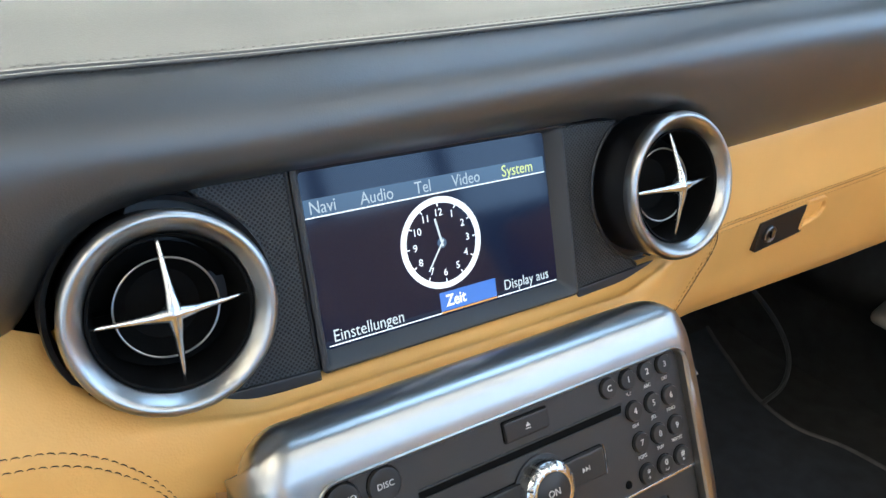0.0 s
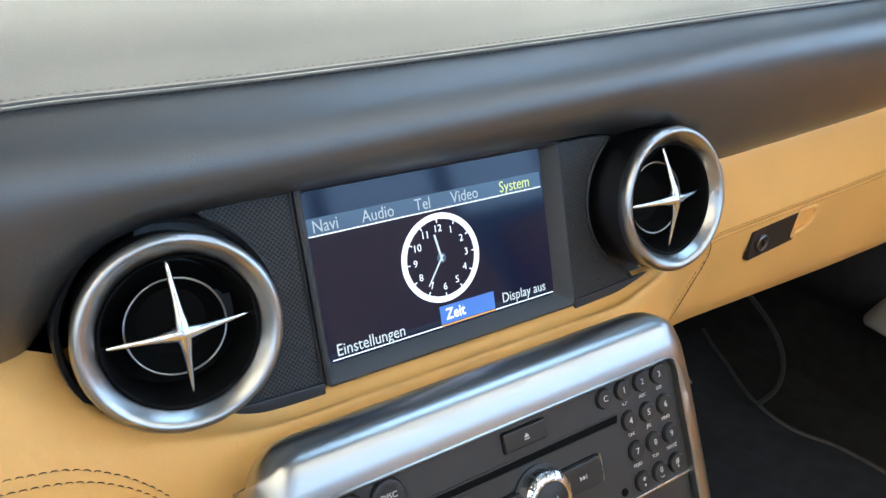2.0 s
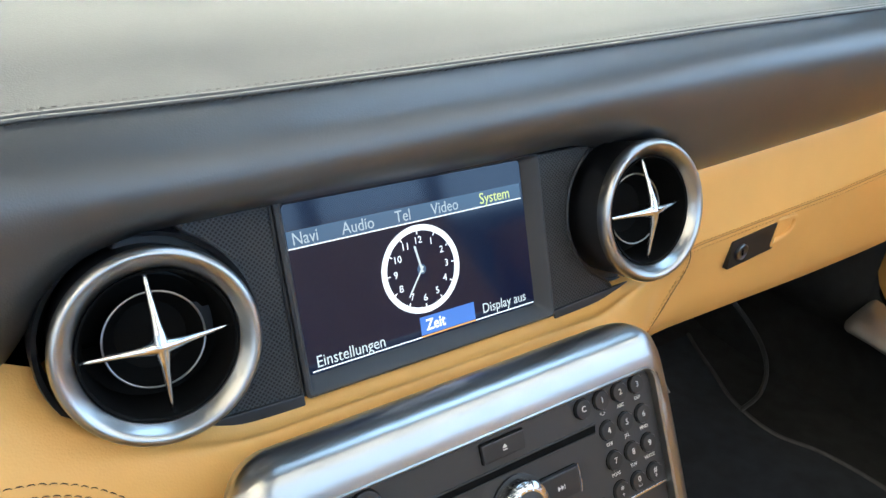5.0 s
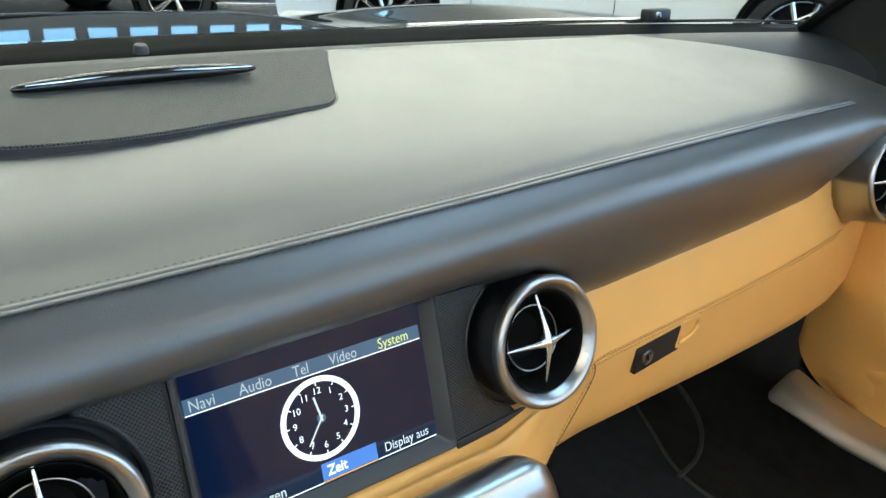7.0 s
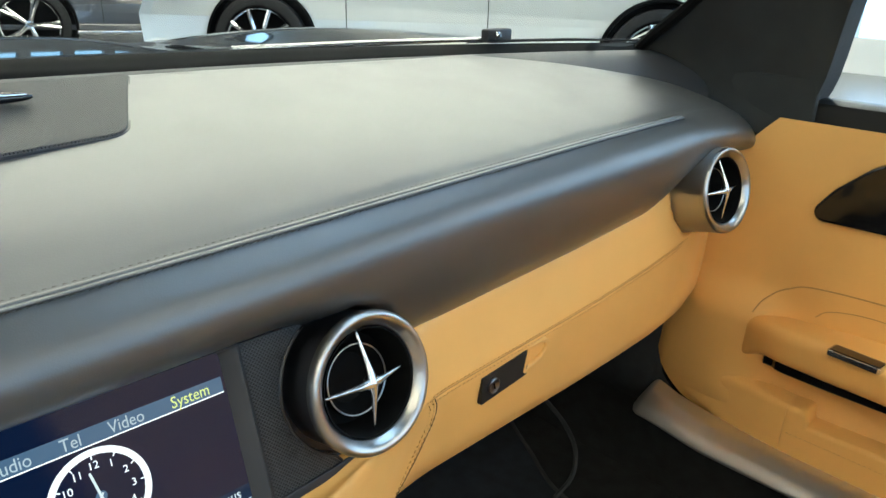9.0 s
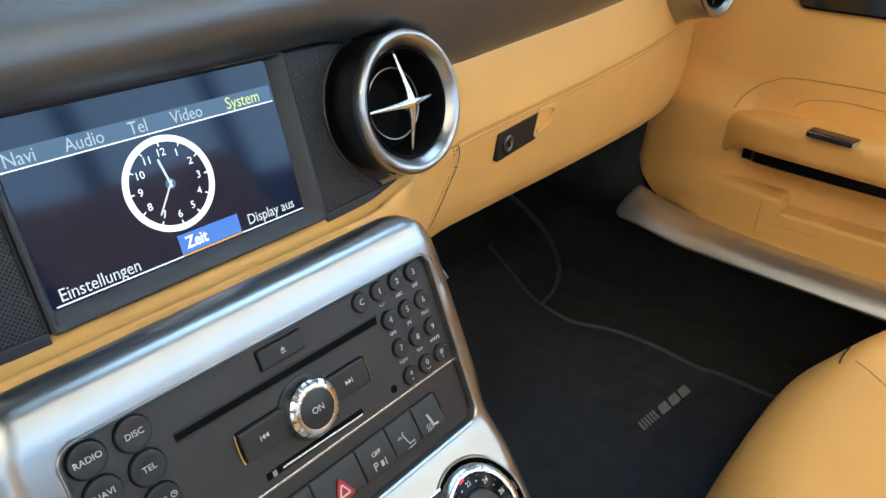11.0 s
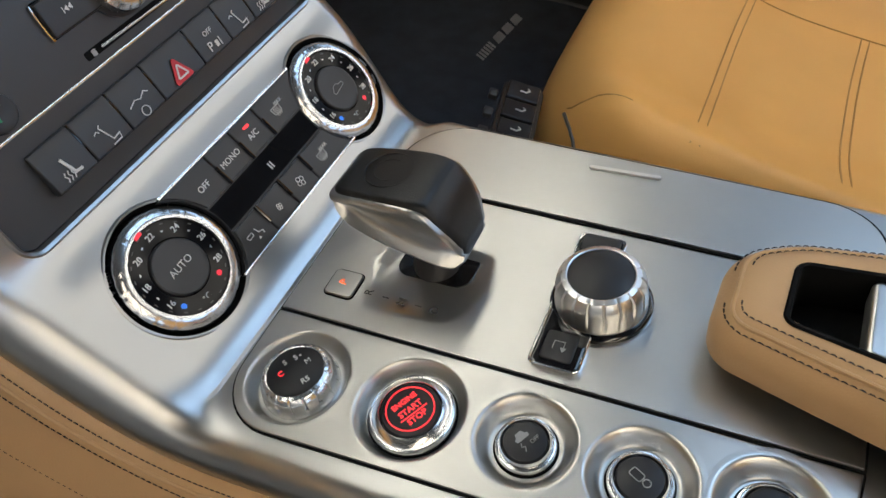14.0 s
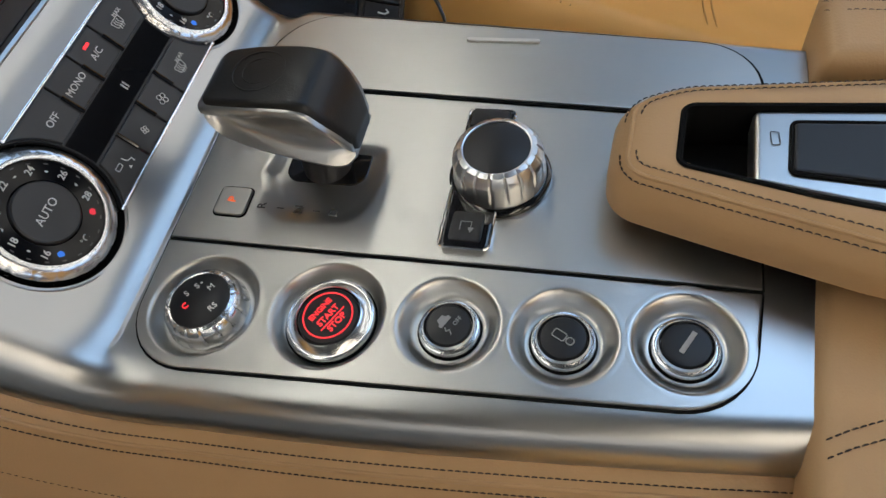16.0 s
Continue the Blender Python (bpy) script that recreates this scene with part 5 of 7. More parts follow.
GRILLE = dotted("punched_black_grille", (0.050, 0.050, 0.053), 540)
DARK_GLASS = material("display_glass", (0.002, 0.003, 0.006), 0.08, spec=0.45, emit=(0.003, 0.012, 0.050), emit_strength=0.45)
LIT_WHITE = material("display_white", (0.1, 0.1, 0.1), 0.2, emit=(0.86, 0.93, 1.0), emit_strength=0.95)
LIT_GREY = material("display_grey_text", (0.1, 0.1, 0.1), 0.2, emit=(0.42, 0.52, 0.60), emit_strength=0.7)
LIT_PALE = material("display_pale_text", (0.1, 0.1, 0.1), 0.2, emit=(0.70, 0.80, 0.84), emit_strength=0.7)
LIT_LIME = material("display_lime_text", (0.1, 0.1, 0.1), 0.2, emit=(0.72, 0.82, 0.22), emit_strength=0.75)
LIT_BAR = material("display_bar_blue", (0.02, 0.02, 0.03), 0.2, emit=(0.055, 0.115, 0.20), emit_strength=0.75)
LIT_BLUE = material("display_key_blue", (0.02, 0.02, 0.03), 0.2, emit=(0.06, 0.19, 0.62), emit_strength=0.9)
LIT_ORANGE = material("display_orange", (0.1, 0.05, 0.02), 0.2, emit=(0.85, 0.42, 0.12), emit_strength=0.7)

unit = thing("screen_unit", SCREEN @ Matrix.Translation((0, -0.04, -0.01)), "black framed dashboard screen showing a clock, between punched grilles", "screen")
part("housing", slab([(-0.150, -0.1000), (0.152, -0.1000), (0.160, -0.080), (0.160, 0.004), (0.150, 0.012), (-0.150, 0.012), (-0.160, 0.004), (-0.160, -0.080)], 0.006, -0.034, -0.0090, 0.002), SOFT_BLACK, unit, m=SCREEN)
# sloped frame round the display
rows = []
for u0, v0, u1, v1, h in ((-0.0845, -0.0955, 0.0872, 0.0110, -0.004), (-0.0845, -0.0955, 0.0872, 0.0110, 0.0012), (-0.0830, -0.0940, 0.0860, 0.0100, 0.0022), (-0.0815, -0.0925, 0.0846, 0.0090, 0.0016), (-0.0785, -0.0862, 0.0775, 0.0072, -0.0060), (-0.0785, -0.0862, 0.0775, 0.0072, -0.0070)):
    rows.append([(x, y, h) for x, y in rounded(rect(u0, v0, u1, v1), 0.0025, 0, 5)])
part("frame", grid_bm(rows, closed_u=True), GREY_PLASTIC, unit, "dark grey sloping frame", m=SCREEN, angle=30)
for side in (-1, 1):
    inner, outer = (-0.0855, -0.134) if side < 0 else (0.0880, 0.140)
    centre = SCREEN.inverted() @ (VENT_L if side < 0 else VENT_R).translation
    edge = []
    for v in np.linspace(-0.0935, 0.009, 22):
        reach = centre.x - side * math.sqrt(max(0.0, 0.0505 ** 2 - (float(v) - centre.y) ** 2))
        edge.append((side * min(abs(outer), abs(reach)) if abs(float(v) - centre.y) < 0.0505 else outer, float(v)))
    pts = [(inner, 0.009), (inner, -0.0935)] + edge if side > 0 else [(inner, -0.0935), (inner, 0.009)] + edge[::-1]
    part("grille", slab(pts, 0.0006, -0.010, -0.0016, 0.0008), GRILLE, unit, "finely punched black grille", m=SCREEN)
    strip = [(inner, -0.0995), (-0.140, -0.0965), (-0.148, -0.0925), (-0.134, -0.0905), (inner, -0.0925)] if side < 0 else [(inner, -0.0985), (inner, -0.0925), (0.140, -0.0900), (0.158, -0.0885), (0.151, -0.0940), (0.120, -0.0972)]
    part("lower_strip", slab(ccw(strip), 0.0006, -0.012, 0.0004, 0.0008), SOFT_BLACK, unit, m=SCREEN)
    part("grille_rim", tube([(x, y, -0.0012) for x, y in pts], 0.0012, 6, closed=True), SOFT_BLACK, unit, m=SCREEN)

DISPLAY = SCREEN @ Matrix.Translation((0, 0, -0.0062))
glass = part("display", slab(rect(-0.0790, -0.0868, 0.0780, 0.0078), 0.001, -0.002, 0.0, 0.0002), DARK_GLASS, unit, "lit display", m=DISPLAY)


def lit(name, u0, v0, u1, v1, mat, h=0.00012):
    part(name, slab(rect(u0, v0, u1, v1), 0.0001, 0.0, h, 0.00003), mat, glass, m=DISPLAY)


lit("menu_bar", -0.0782, -0.0160, 0.0758, -0.0070, LIT_BAR)
lit("white_line", -0.0782, -0.0168, 0.0758, -0.0161, LIT_WHITE)
lit("white_line", -0.0765, -0.0850, -0.0074, -0.0843, LIT_WHITE)
lit("white_line", 0.0316, -0.0850, 0.0768, -0.0843, LIT_WHITE)
lit("blue_key", -0.0074, -0.0838, 0.0312, -0.0728, LIT_BLUE)
lit("orange_line", -0.0074, -0.0850, 0.0312, -0.0841, LIT_ORANGE)


def screen_word(txt, u, v, s, mat, shear=0.0, weight=0.0):
    part("lettering", word_bm(txt, s, 0.00005, shear, weight), mat, glass, m=DISPLAY @ Matrix.Translation((u, v, 0.00022)) @ Matrix.Diagonal((0.88, 1.04, 1.0, 1.0)))


for txt, u, mat in (("Navi", -0.0680, LIT_GREY), ("Audio", -0.0370, LIT_GREY), ("Tel", -0.0088, LIT_GREY), ("Video", 0.0196, LIT_GREY), ("System", 0.0560, LIT_LIME)):
    screen_word(txt, u, -0.0118, 0.0092, mat)
screen_word("Zeit", 0.0030, -0.0785, 0.0090, LIT_WHITE, weight=0.00022)
screen_word("Einstellungen", -0.0525, -0.0800, 0.0092, LIT_PALE)
screen_word("Display aus", 0.0540, -0.0792, 0.0086, LIT_PALE)
CLOCK = DISPLAY @ Matrix.Translation((-0.0015, -0.0445, 0.00015))
part("clock_ring", lathe([(0.0262, 0), (0.0262, 0.0001), (0.0226, 0.0001), (0.0226, 0)], 72), LIT_WHITE, glass, m=CLOCK)
for k in range(12):
    a = radians(90 - 30 * (k + 1))
    part("number", word_bm(str(k + 1), 0.0058, 0.00005), LIT_WHITE, glass, m=CLOCK @ Matrix.Translation((0.0172 * math.cos(a), 0.0172 * math.sin(a), 0.0001)))
    part("tick", box_bm(0.0022, 0.0007, 0.0001), LIT_WHITE, glass, m=CLOCK @ pose(0, 0, 0, 0, 0, math.degrees(a)) @ Matrix.Translation((0.0218, 0, 0.0001)))
part("hub", lathe([(0.0030, 0), (0.0030, 0.0001), (0, 0.0001)], 24), LIT_BAR, glass, m=CLOCK)
for a, L, w in ((-349 + 90, 0.0165, 0.0013), (90 - 216, 0.0200, 0.0010)):
    part("clock_hand", box_bm(L, w, 0.0001), LIT_PALE, glass, m=CLOCK @ pose(0, 0, 0, 0, 0, a if L < 0.017 else a) @ Matrix.Translation((L / 2 - 0.002, 0, 0.0002)))


# ---- round vents ----
def vent(m, label, barrel=DARK_METAL):
    ob = thing("air_vent", m, label, "air vent", "dashboard vents")
    R = 0.0448
    part("barrel", lathe([(R - 0.0024, -0.050), (R - 0.0014, -0.010), (R - 0.0006, -0.001), (R - 0.0002, 0.003)], 72), barrel, ob, m=m)
    part("ring", lathe([(R, 0.0025), (R + 0.0003, 0.0056), (R - 0.0001, 0.0080), (R - 0.0012, 0.0096), (R - 0.0026, 0.0102), (R - 0.0042, 0.0098), (R - 0.0062, 0.0083), (R - 0.0080, 0.0064), (R - 0.0094, 0.0047), (R - 0.0103, 0.0032), (R - 0.0106, 0.0010)], 96), SILVER, ob, "satin silver ring", m=m)
    part("tunnel", lathe([(R - 0.0103, 0.0048), (R - 0.0116, 0.0040), (R - 0.0121, 0.0), (R - 0.0126, -0.006), (R - 0.0140, -0.020), (R - 0.016, -0.034), (0, -0.036)], 64), DEEP_BLACK, ob, m=m)
    part("inner_bowl", lathe([(0.0215, -0.018), (0.0222, -0.0105), (0.0218, -0.0095), (0.0205, -0.013), (0.016, -0.020), (0.0, -0.024)], 56), DEEP_BLACK, ob, m=m)
    part("fine_ring", lathe([(0.0225 + 0.0005 * math.cos(a), -0.0088 + 0.0005 * math.sin(a)) for a in np.linspace(0, 2 * math.pi, 9)[:-1]], 64, closed=True), SILVER, ob, "fine silver ring line", m=m)
    for k in range(4):
        a = radians(90 * k)
        c, s = math.cos(a), math.sin(a)
        pts = [(r * c, r * s, h) for r, h in ((0.0, 0.0066), (0.006, 0.0064), (0.012, 0.0050), (0.020, 0.0028), (0.028, 0.0004), (0.0345, -0.0016))]
        part("spoke", tube([tuple(p) for p in spline(pts, 4)], lambda q: 0.0024 * (1 - q) ** 3 + 0.0017 - 0.0007 * q, 12, flat=0.85), SATIN_CHROME, ob, "polished spoke", m=m, angle=60)
    part("hub", lathe([(0.0052, 0.0035), (0.0046, 0.0070), (0.0034, 0.0088), (0.0018, 0.0096), (0, 0.0098)], 28), SATIN_CHROME, ob, m=m)
    for k in range(2):
        rows = []
        for x in np.linspace(-0.030, 0.030, 9):
            w = math.sqrt(max(0.032 ** 2 - x * x, 0.0001)) * 0.9
            rows.append([(float(x), (0.0015 if k else -0.0015), -0.030), (float(x), (w if k else -w), -0.020), (float(x), (w if k else -w), -0.0192), (float(x), (0.0015 if k else -0.0015), -0.0285)])
        part("flap", grid_bm(rows, closed_u=True), DEEP_BLACK, ob, m=m)
    return ob


vent(VENT_L, "round dashboard vent with chrome ring and cross", SOFT_BLACK)
vent(VENT_R, "round dashboard vent with chrome ring and cross")
vp = vent(VENT_P, "round vent beside the door in a silver barrel")
part("barrel_sleeve", lathe([(0.0640, -0.078), (0.0560, -0.064), (0.0490, -0.046), (0.0456, -0.026), (0.0450, -0.008), (0.0446, 0.0022), (0.0434, 0.0022)], 64), SILVER, vp, "flared silver sleeve", m=VENT_P)
for m, up, wide in ((VENT_L, 0.0, -0.0040), (VENT_R, -0.010, 0.0)):
    part("vent_socket", lathe([(0.0550 + wide, -0.040), (0.0545 + wide, -0.016 + up), (0.0520 + wide * 0.6, -0.0115 + up), (0.0475, -0.013 + up), (0.0465, -0.045)], 64), SOFT_BLACK, unit, m=m)
part("end_cap", box_bm(0.012, 0.34, 0.26, Matrix.Translation((0.812, 0.110, 0.735)), 0.004), ALCANTARA, dash, "charcoal suede end of the dashboard")


# ---- cabin shell ----
rows = []
for x in np.linspace(0.07, 0.90, 44):
    row = []
    for y, z in spline([(0.62, 0.50), (0.52, 0.32), (0.42, 0.215), (0.30, 0.184), (0.0, 0.182), (-0.6, 0.182), (-1.2, 0.182)], 8):
        row.append((float(x), y, z))
    rows.append(row)
solid("floor", grid_bm(rows), CARPET, "black carpet of the passenger footwell", "carpet", kind="structure", angle=80)
# carpeted kick panel ahead of the door
rows = [[(0.752 + 0.02 * smoothstep(0.45, 0.62, z) + 0.11 * smoothstep(0.42, 0.30, z), float(y), float(z)) for z in np.linspace(0.19, 0.64, 14)] for y in np.linspace(0.060, 0.62, 16)]
solid("kick_panel", grid_bm(rows), CARPET, "black carpeted kick panel ahead of the door", "carpet", kind="structure", angle=80)
# footwell side walls, tunnel and bulkhead
rows = []
for y in np.linspace(0.60, -1.2, 50):
    rows.append([(x, float(y), z) for x, z in spline([(0.862, 0.18), (0.862, 0.22), (0.845, 0.32), (0.752 + 0.05 * smoothstep(0.00, 0.10, y), 0.385), (0.735 + 0.05 * smoothstep(0.02, 0.07, y), 0.400), (0.80, 0.402 + 0.25 * smoothstep(0.05, 0.08, y))], 6)])
solid("side_carpet", grid_bm(rows), CARPET, "black carpet up the side of the footwell", "carpet", kind="structure", angle=80)
rows = []
for y in np.linspace(0.60, -1.2, 60):
    top = 0.60 if y > -0.10 else 0.44
    w = 0.105 + 0.02 * smoothstep(-0.25, -0.05, float(y)) - 0.02 * smoothstep(-0.2, -0.5, float(y))
    zt = 0.64 + (0.430 - 0.64) * smoothstep(0.0, -0.21, float(y)) + 0.07 * smoothstep(-0.21, -0.5, float(y))
    rows.append([(x, float(y), z) for x, z in spline([(w - 0.02, zt), (w, zt - 0.03), (w + 0.02, 0.32), (w + 0.03, 0.22), (w + 0.05, 0.18)], 6)])
solid("tunnel_side", grid_bm(rows), CARPET, "black carpet on the side of the tunnel", "carpet", kind="structure", angle=80)
rows = [[(x, 0.50 + 0.0 * x, z) for x in np.linspace(0.05, 0.85, 12)] for z in np.linspace(0.2, 0.80, 10)]
solid("bulkhead", grid_bm(rows), DEEP_BLACK, "black bulkhead behind the footwell", "bulkhead", kind="structure")
# underside of the dash
rows = [[(float(x), y, z) for y, z in ((0.060, 0.575), (0.15, 0.57), (0.30, 0.585), (0.50, 0.62))] for x in np.linspace(0.10, 0.74, 30)]
solid("dash_underside", grid_bm(rows), DEEP_BLACK, "black trim under the dashboard", "trim", kind="structure")

# round black duct cover in the footwell
rows = []
arc_pts = spline([(0.62, 0.27, 0.44), (0.66, 0.22, 0.40), (0.69, 0.19, 0.36), (0.713, 0.165, 0.315), (0.720, 0.150, 0.275), (0.70, 0.140, 0.245), (0.66, 0.14, 0.230)], 8)
solid("footwell_trim_edge", tube([tuple(p) for p in arc_pts], 0.0035, 8), GREY_PLASTIC, "curved black edge of a footwell cover", "trim", kind="structure")

# ---- floor mat ----
MATZ = 0.190
mat_pts = [(0.14, -0.75), (0.740, -0.75), (0.748, -0.20), (0.738, -0.10), (0.742, -0.03), (0.733, 0.045), (0.709, 0.108), (0.722, 0.187), (0.763, 0.262), (0.812, 0.355), (0.14, 0.355)]
BINDING = material("grey_mat_binding", (0.105, 0.105, 0.11), 0.9, bump=0.5, scale=1500, vary=0.15, vary_scale=60)
fm = thing("floor_mat", Matrix.Translation((0.45, -0.15, MATZ - 0.006)), "black carpet floor mat with a grey woven emblem bar", "floor mat")


def mat_lift(x, y):
    return 0.012 * smoothstep(0.30, 0.42, y)


mat_edge = spline(mat_pts[1:10], 8)
mat_rows = []
for y in np.linspace(-0.75, 0.355, 90):
    right = float(np.interp(y, [p[1] for p in mat_edge], [p[0] for p in mat_edge]))
    mat_rows.append([(x, float(y), MATZ + mat_lift(x, float(y)) - drop) for x, drop in [(0.14, 0.006)] + [(0.14 + (right - 0.14) * k / 24, 0.0) for k in range(25)] + [(right + 0.002, 0.006)]])
mp = grid_bm(mat_rows)
part("mat_carpet", mp, MAT_PILE, fm)
edge = [(x - 0.002, y) for x, y in mat_edge]
part("binding", tube([(x, y, MATZ + mat_lift(x, y)) for x, y in edge], 0.0036, 8), BINDING, fm, "grey binding")
EMBLEM_GREY = material("woven_grey", (0.30, 0.30, 0.31), 0.8, bump=0.4, scale=2500, vary=0.08, vary_scale=60)
EM = Matrix.Translation((0.620, -0.1025, MATZ + 0.0008)) @ pose(0, 0, 0, 0, 0, -6.5) @ Matrix.Diagonal((0.9, 0.72, 1.0, 1.0))
for k in range(6):
    part("emblem_bar", slab([(-0.070 + k * 0.0075, -0.010), (-0.066 + k * 0.0075, -0.010), (-0.060 + k * 0.0075, 0.010), (-0.064 + k * 0.0075, 0.010)], 0.0004, 0, 0.0012, 0.0004), EMBLEM_GREY, fm, m=EM)
for k in range(3):
    part("emblem_block", slab([(-0.020 + k * 0.029, -0.010), (0.004 + k * 0.029, -0.010), (0.011 + k * 0.029, 0.010), (-0.010 + k * 0.029, 0.010)], 0.002, 0, 0.0012, 0.0004), EMBLEM_GREY, fm, "grey woven emblem block", m=EM)

# ---- door sill ----
rows = []
for y in list(np.linspace(0.0575, 0.046, 12)) + list(np.linspace(0.04, -1.1, 54)):
    s = 1.0 if y < 0.0465 else max(0.0, 1 - ((y - 0.0465) / 0.0111) ** 2) ** 0.35
    up = 0.012 * smoothstep(-0.06, 0.05, y)
    lip = 0.008 * smoothstep(0.015, 0.05, y)
    ring = rounded([(0.692, -0.012), (0.752, -0.018), (0.752, 0.0150 + lip), (0.724, 0.0150), (0.701, 0.004)], [0.004, 0.003, 0.003, 0.030, 0.026], 0, 7)
    rows.append([(0.718 + (x - 0.718) * (0.55 + 0.45 * s), float(y), 0.4075 + up + z * s) for x, z in ring])
solid("door_sill", grid_bm(rows, closed_u=True, caps=True), SILL_METAL, "rounded brushed silver door sill bar", "sill", kind="structure", angle=60)

slab_side = box_bm(0.17, 1.25, 0.26, Matrix.Translation((0.960, -0.565, 0.265)), 0.01)
solid("rocker_panel", slab_side, DEEP_BLACK, "black rocker panel below the door", "body panel", kind="structure")

# ---- passenger door ----
door = thing("passenger_door", Matrix.Translation((0.80, -0.4, 0.40)), "tan leather passenger door with armrest and pocket", "door")


def door_x(y, z):
    """Inner face of the door: bulges in at the armrest."""
    b = 0.0
    b += 0.026 * smoothstep(0.50, 0.425, z) * smoothstep(0.07, -0.07, y)
    b += 0.012 * math.sin(math.pi * min(1, max(0, (z - 0.40) / 0.45)))
    b += 0.020 * smoothstep(0.075, -0.02, y) * smoothstep(-0.100, -0.045, y) * smoothstep(0.42, 0.47, z) * smoothstep(0.625, 0.565, z)
    return 0.785 - b


def door_foot(y):
    """Lower edge of the door: it sweeps up towards the hinge."""
    return 0.414 + 0.085 * smoothstep(-0.01, 0.115, y) ** 2


rows = []
for y in list(np.linspace(0.10, 0.02, 12)) + list(np.linspace(0.0, -1.1, 70)):
    lo = door_foot(y)
    edge = 0.020 * smoothstep(0.06, 0.10, y)
    row = []
    for z in np.linspace(lo, min(0.820, 0.770 + 1.2 * max(0.0, 0.012 - y)), 60):
        row.append((door_x(y, float(z)) + edge, float(y), float(z)))
    rows.append(row)
part("inner_skin", grid_bm(rows), TAN, door, angle=80)
part("outer_skin", box_bm(0.05, 1.20, 0.50, Matrix.Translation((0.842, -0.495, 0.590)), 0.012), LEVER_LEATHER, door, "dark outer shell")
seal = [(door_x(y, door_foot(y)) + 0.006 + 0.016 * smoothstep(0.06, 0.10, y), y + 0.002, door_foot(y) - 0.003) for y in np.linspace(-0.05, 0.095, 16)]
seal += [(door_x(0.1, z) + 0.022, 0.103, z) for z in np.linspace(0.50, 0.76, 16)]
part("door_seal", tube(seal, 0.005, 8), DEEP_BLACK, door, "black rubber seal")


def door_loft(name, sections, mat, label="", per=8):
    """Sections along y: (y, x inner, z low, z high, radius)."""
    rows = []
    for y, xi, z0, z1, r in spline(sections, per):
        ring = rounded(rect(xi, z0, 0.80, z1), [r, 0.001, 0.001, r], 0, 6)
        rows.append([(x, y, z) for x, z in ring])
    return part(name, grid_bm(rows, closed_u=True, caps=True), mat, door, label, angle=70)


door_loft("armrest", [(-0.034, 0.782, 0.520, 0.556, 0.008), (-0.042, 0.766, 0.512, 0.570, 0.014), (-0.056, 0.752, 0.520, 0.578, 0.016), (-0.080, 0.737, 0.536, 0.583, 0.015), (-0.12, 0.722, 0.541, 0.586, 0.014), (-0.25, 0.706, 0.545, 0.592, 0.014), (-0.45, 0.700, 0.548, 0.598, 0.014), (-1.0, 0.70, 0.55, 0.60, 0.014)], TAN, "padded tan armrest")
door_loft("pull_strip", [(-0.078, 0.760, 0.518, 0.5385, 0.003), (-0.20, 0.742, 0.522, 0.5435, 0.003), (-1.0, 0.735, 0.530, 0.55, 0.003)], GLOSS_BLACK, "gloss black grab strip")
door_loft("strip_edge", [(-0.078, 0.756, 0.5385, 0.5415, 0.001), (-0.20, 0.738, 0.5435, 0.5465, 0.001), (-1.0, 0.731, 0.550, 0.553, 0.001)], SATIN_CHROME)
door_loft("lower_pad", [(0.065, 0.788, 0.436, 0.476, 0.016), (0.030, 0.776, 0.418, 0.486, 0.018), (-0.020, 0.757, 0.413, 0.490, 0.018), (-0.070, 0.746, 0.411, 0.489, 0.012), (-0.118, 0.7405, 0.410, 0.486, 0.008), (-0.1222, 0.7405, 0.410, 0.486, 0.008)], TAN, "smooth tan lower panel")
door_loft("pocket", [(-0.1232, 0.7425, 0.410, 0.486, 0.006), (-0.1250, 0.7400, 0.410, 0.486, 0.007), (-0.1440, 0.7390, 0.410, 0.485, 0.007), (-0.1500, 0.7385, 0.410, 0.471, 0.006), (-0.16, 0.738, 0.410, 0.470, 0.006), (-0.40, 0.735, 0.412, 0.474, 0.006), (-1.0, 0.735, 0.415, 0.48, 0.006)], TAN, "stitched map pocket")
door_loft("shelf_shadow", [(-0.155, 0.772, 0.470, 0.4725, 0.001), (-1.0, 0.770, 0.478, 0.4805, 0.001)], DEEP_BLACK)
part("stitching", stitches([(0.7365, float(y), 0.452) for y in np.linspace(-0.130, -0.9, 100)], gap=0.0055, length=0.0036, radius=0.0004), SEAM_TAN, door)
arc = spline([(-0.054, 0.582), (-0.062, 0.600), (-0.085, 0.620), (-0.130, 0.632), (-0.30, 0.636), (-0.6, 0.638)], 10)
part("seam", tube([(door_x(y, z) - 0.0005, y, z) for y, z in arc], 0.0008, 6), SEAM_TAN, door)
arc2 = spline([(-0.122, 0.596), (-0.135, 0.607), (-0.17, 0.614), (-0.22, 0.614), (-0.30, 0.612)], 10)
part("seam", tube([(door_x(y, z) - 0.0005, y, z) for y, z in arc2], 0.0006, 6), SEAM_TAN, door)
SWM = Matrix.Translation((0.7145, -0.186, 0.5895)) @ pose(0, 0, 0, 0, 0, -96)
part("window_switch", slab(rect(-0.026, -0.009, 0.026, 0.009), 0.003, -0.004, 0.003, 0.0015), GLOSS_BLACK, door, "gloss black window switch", m=SWM)
part("switch_rim", ring_plate(rect(-0.028, -0.011, 0.028, 0.011), 0.004, 0.0020, -0.004, 0.0022, 0.0006), SATIN_CHROME, door, m=SWM)
hp = [(-0.083, 0.712), (-0.40, 0.716), (-0.40, 0.802), (-0.22, 0.800), (-0.150, 0.790), (-0.110, 0.752)]
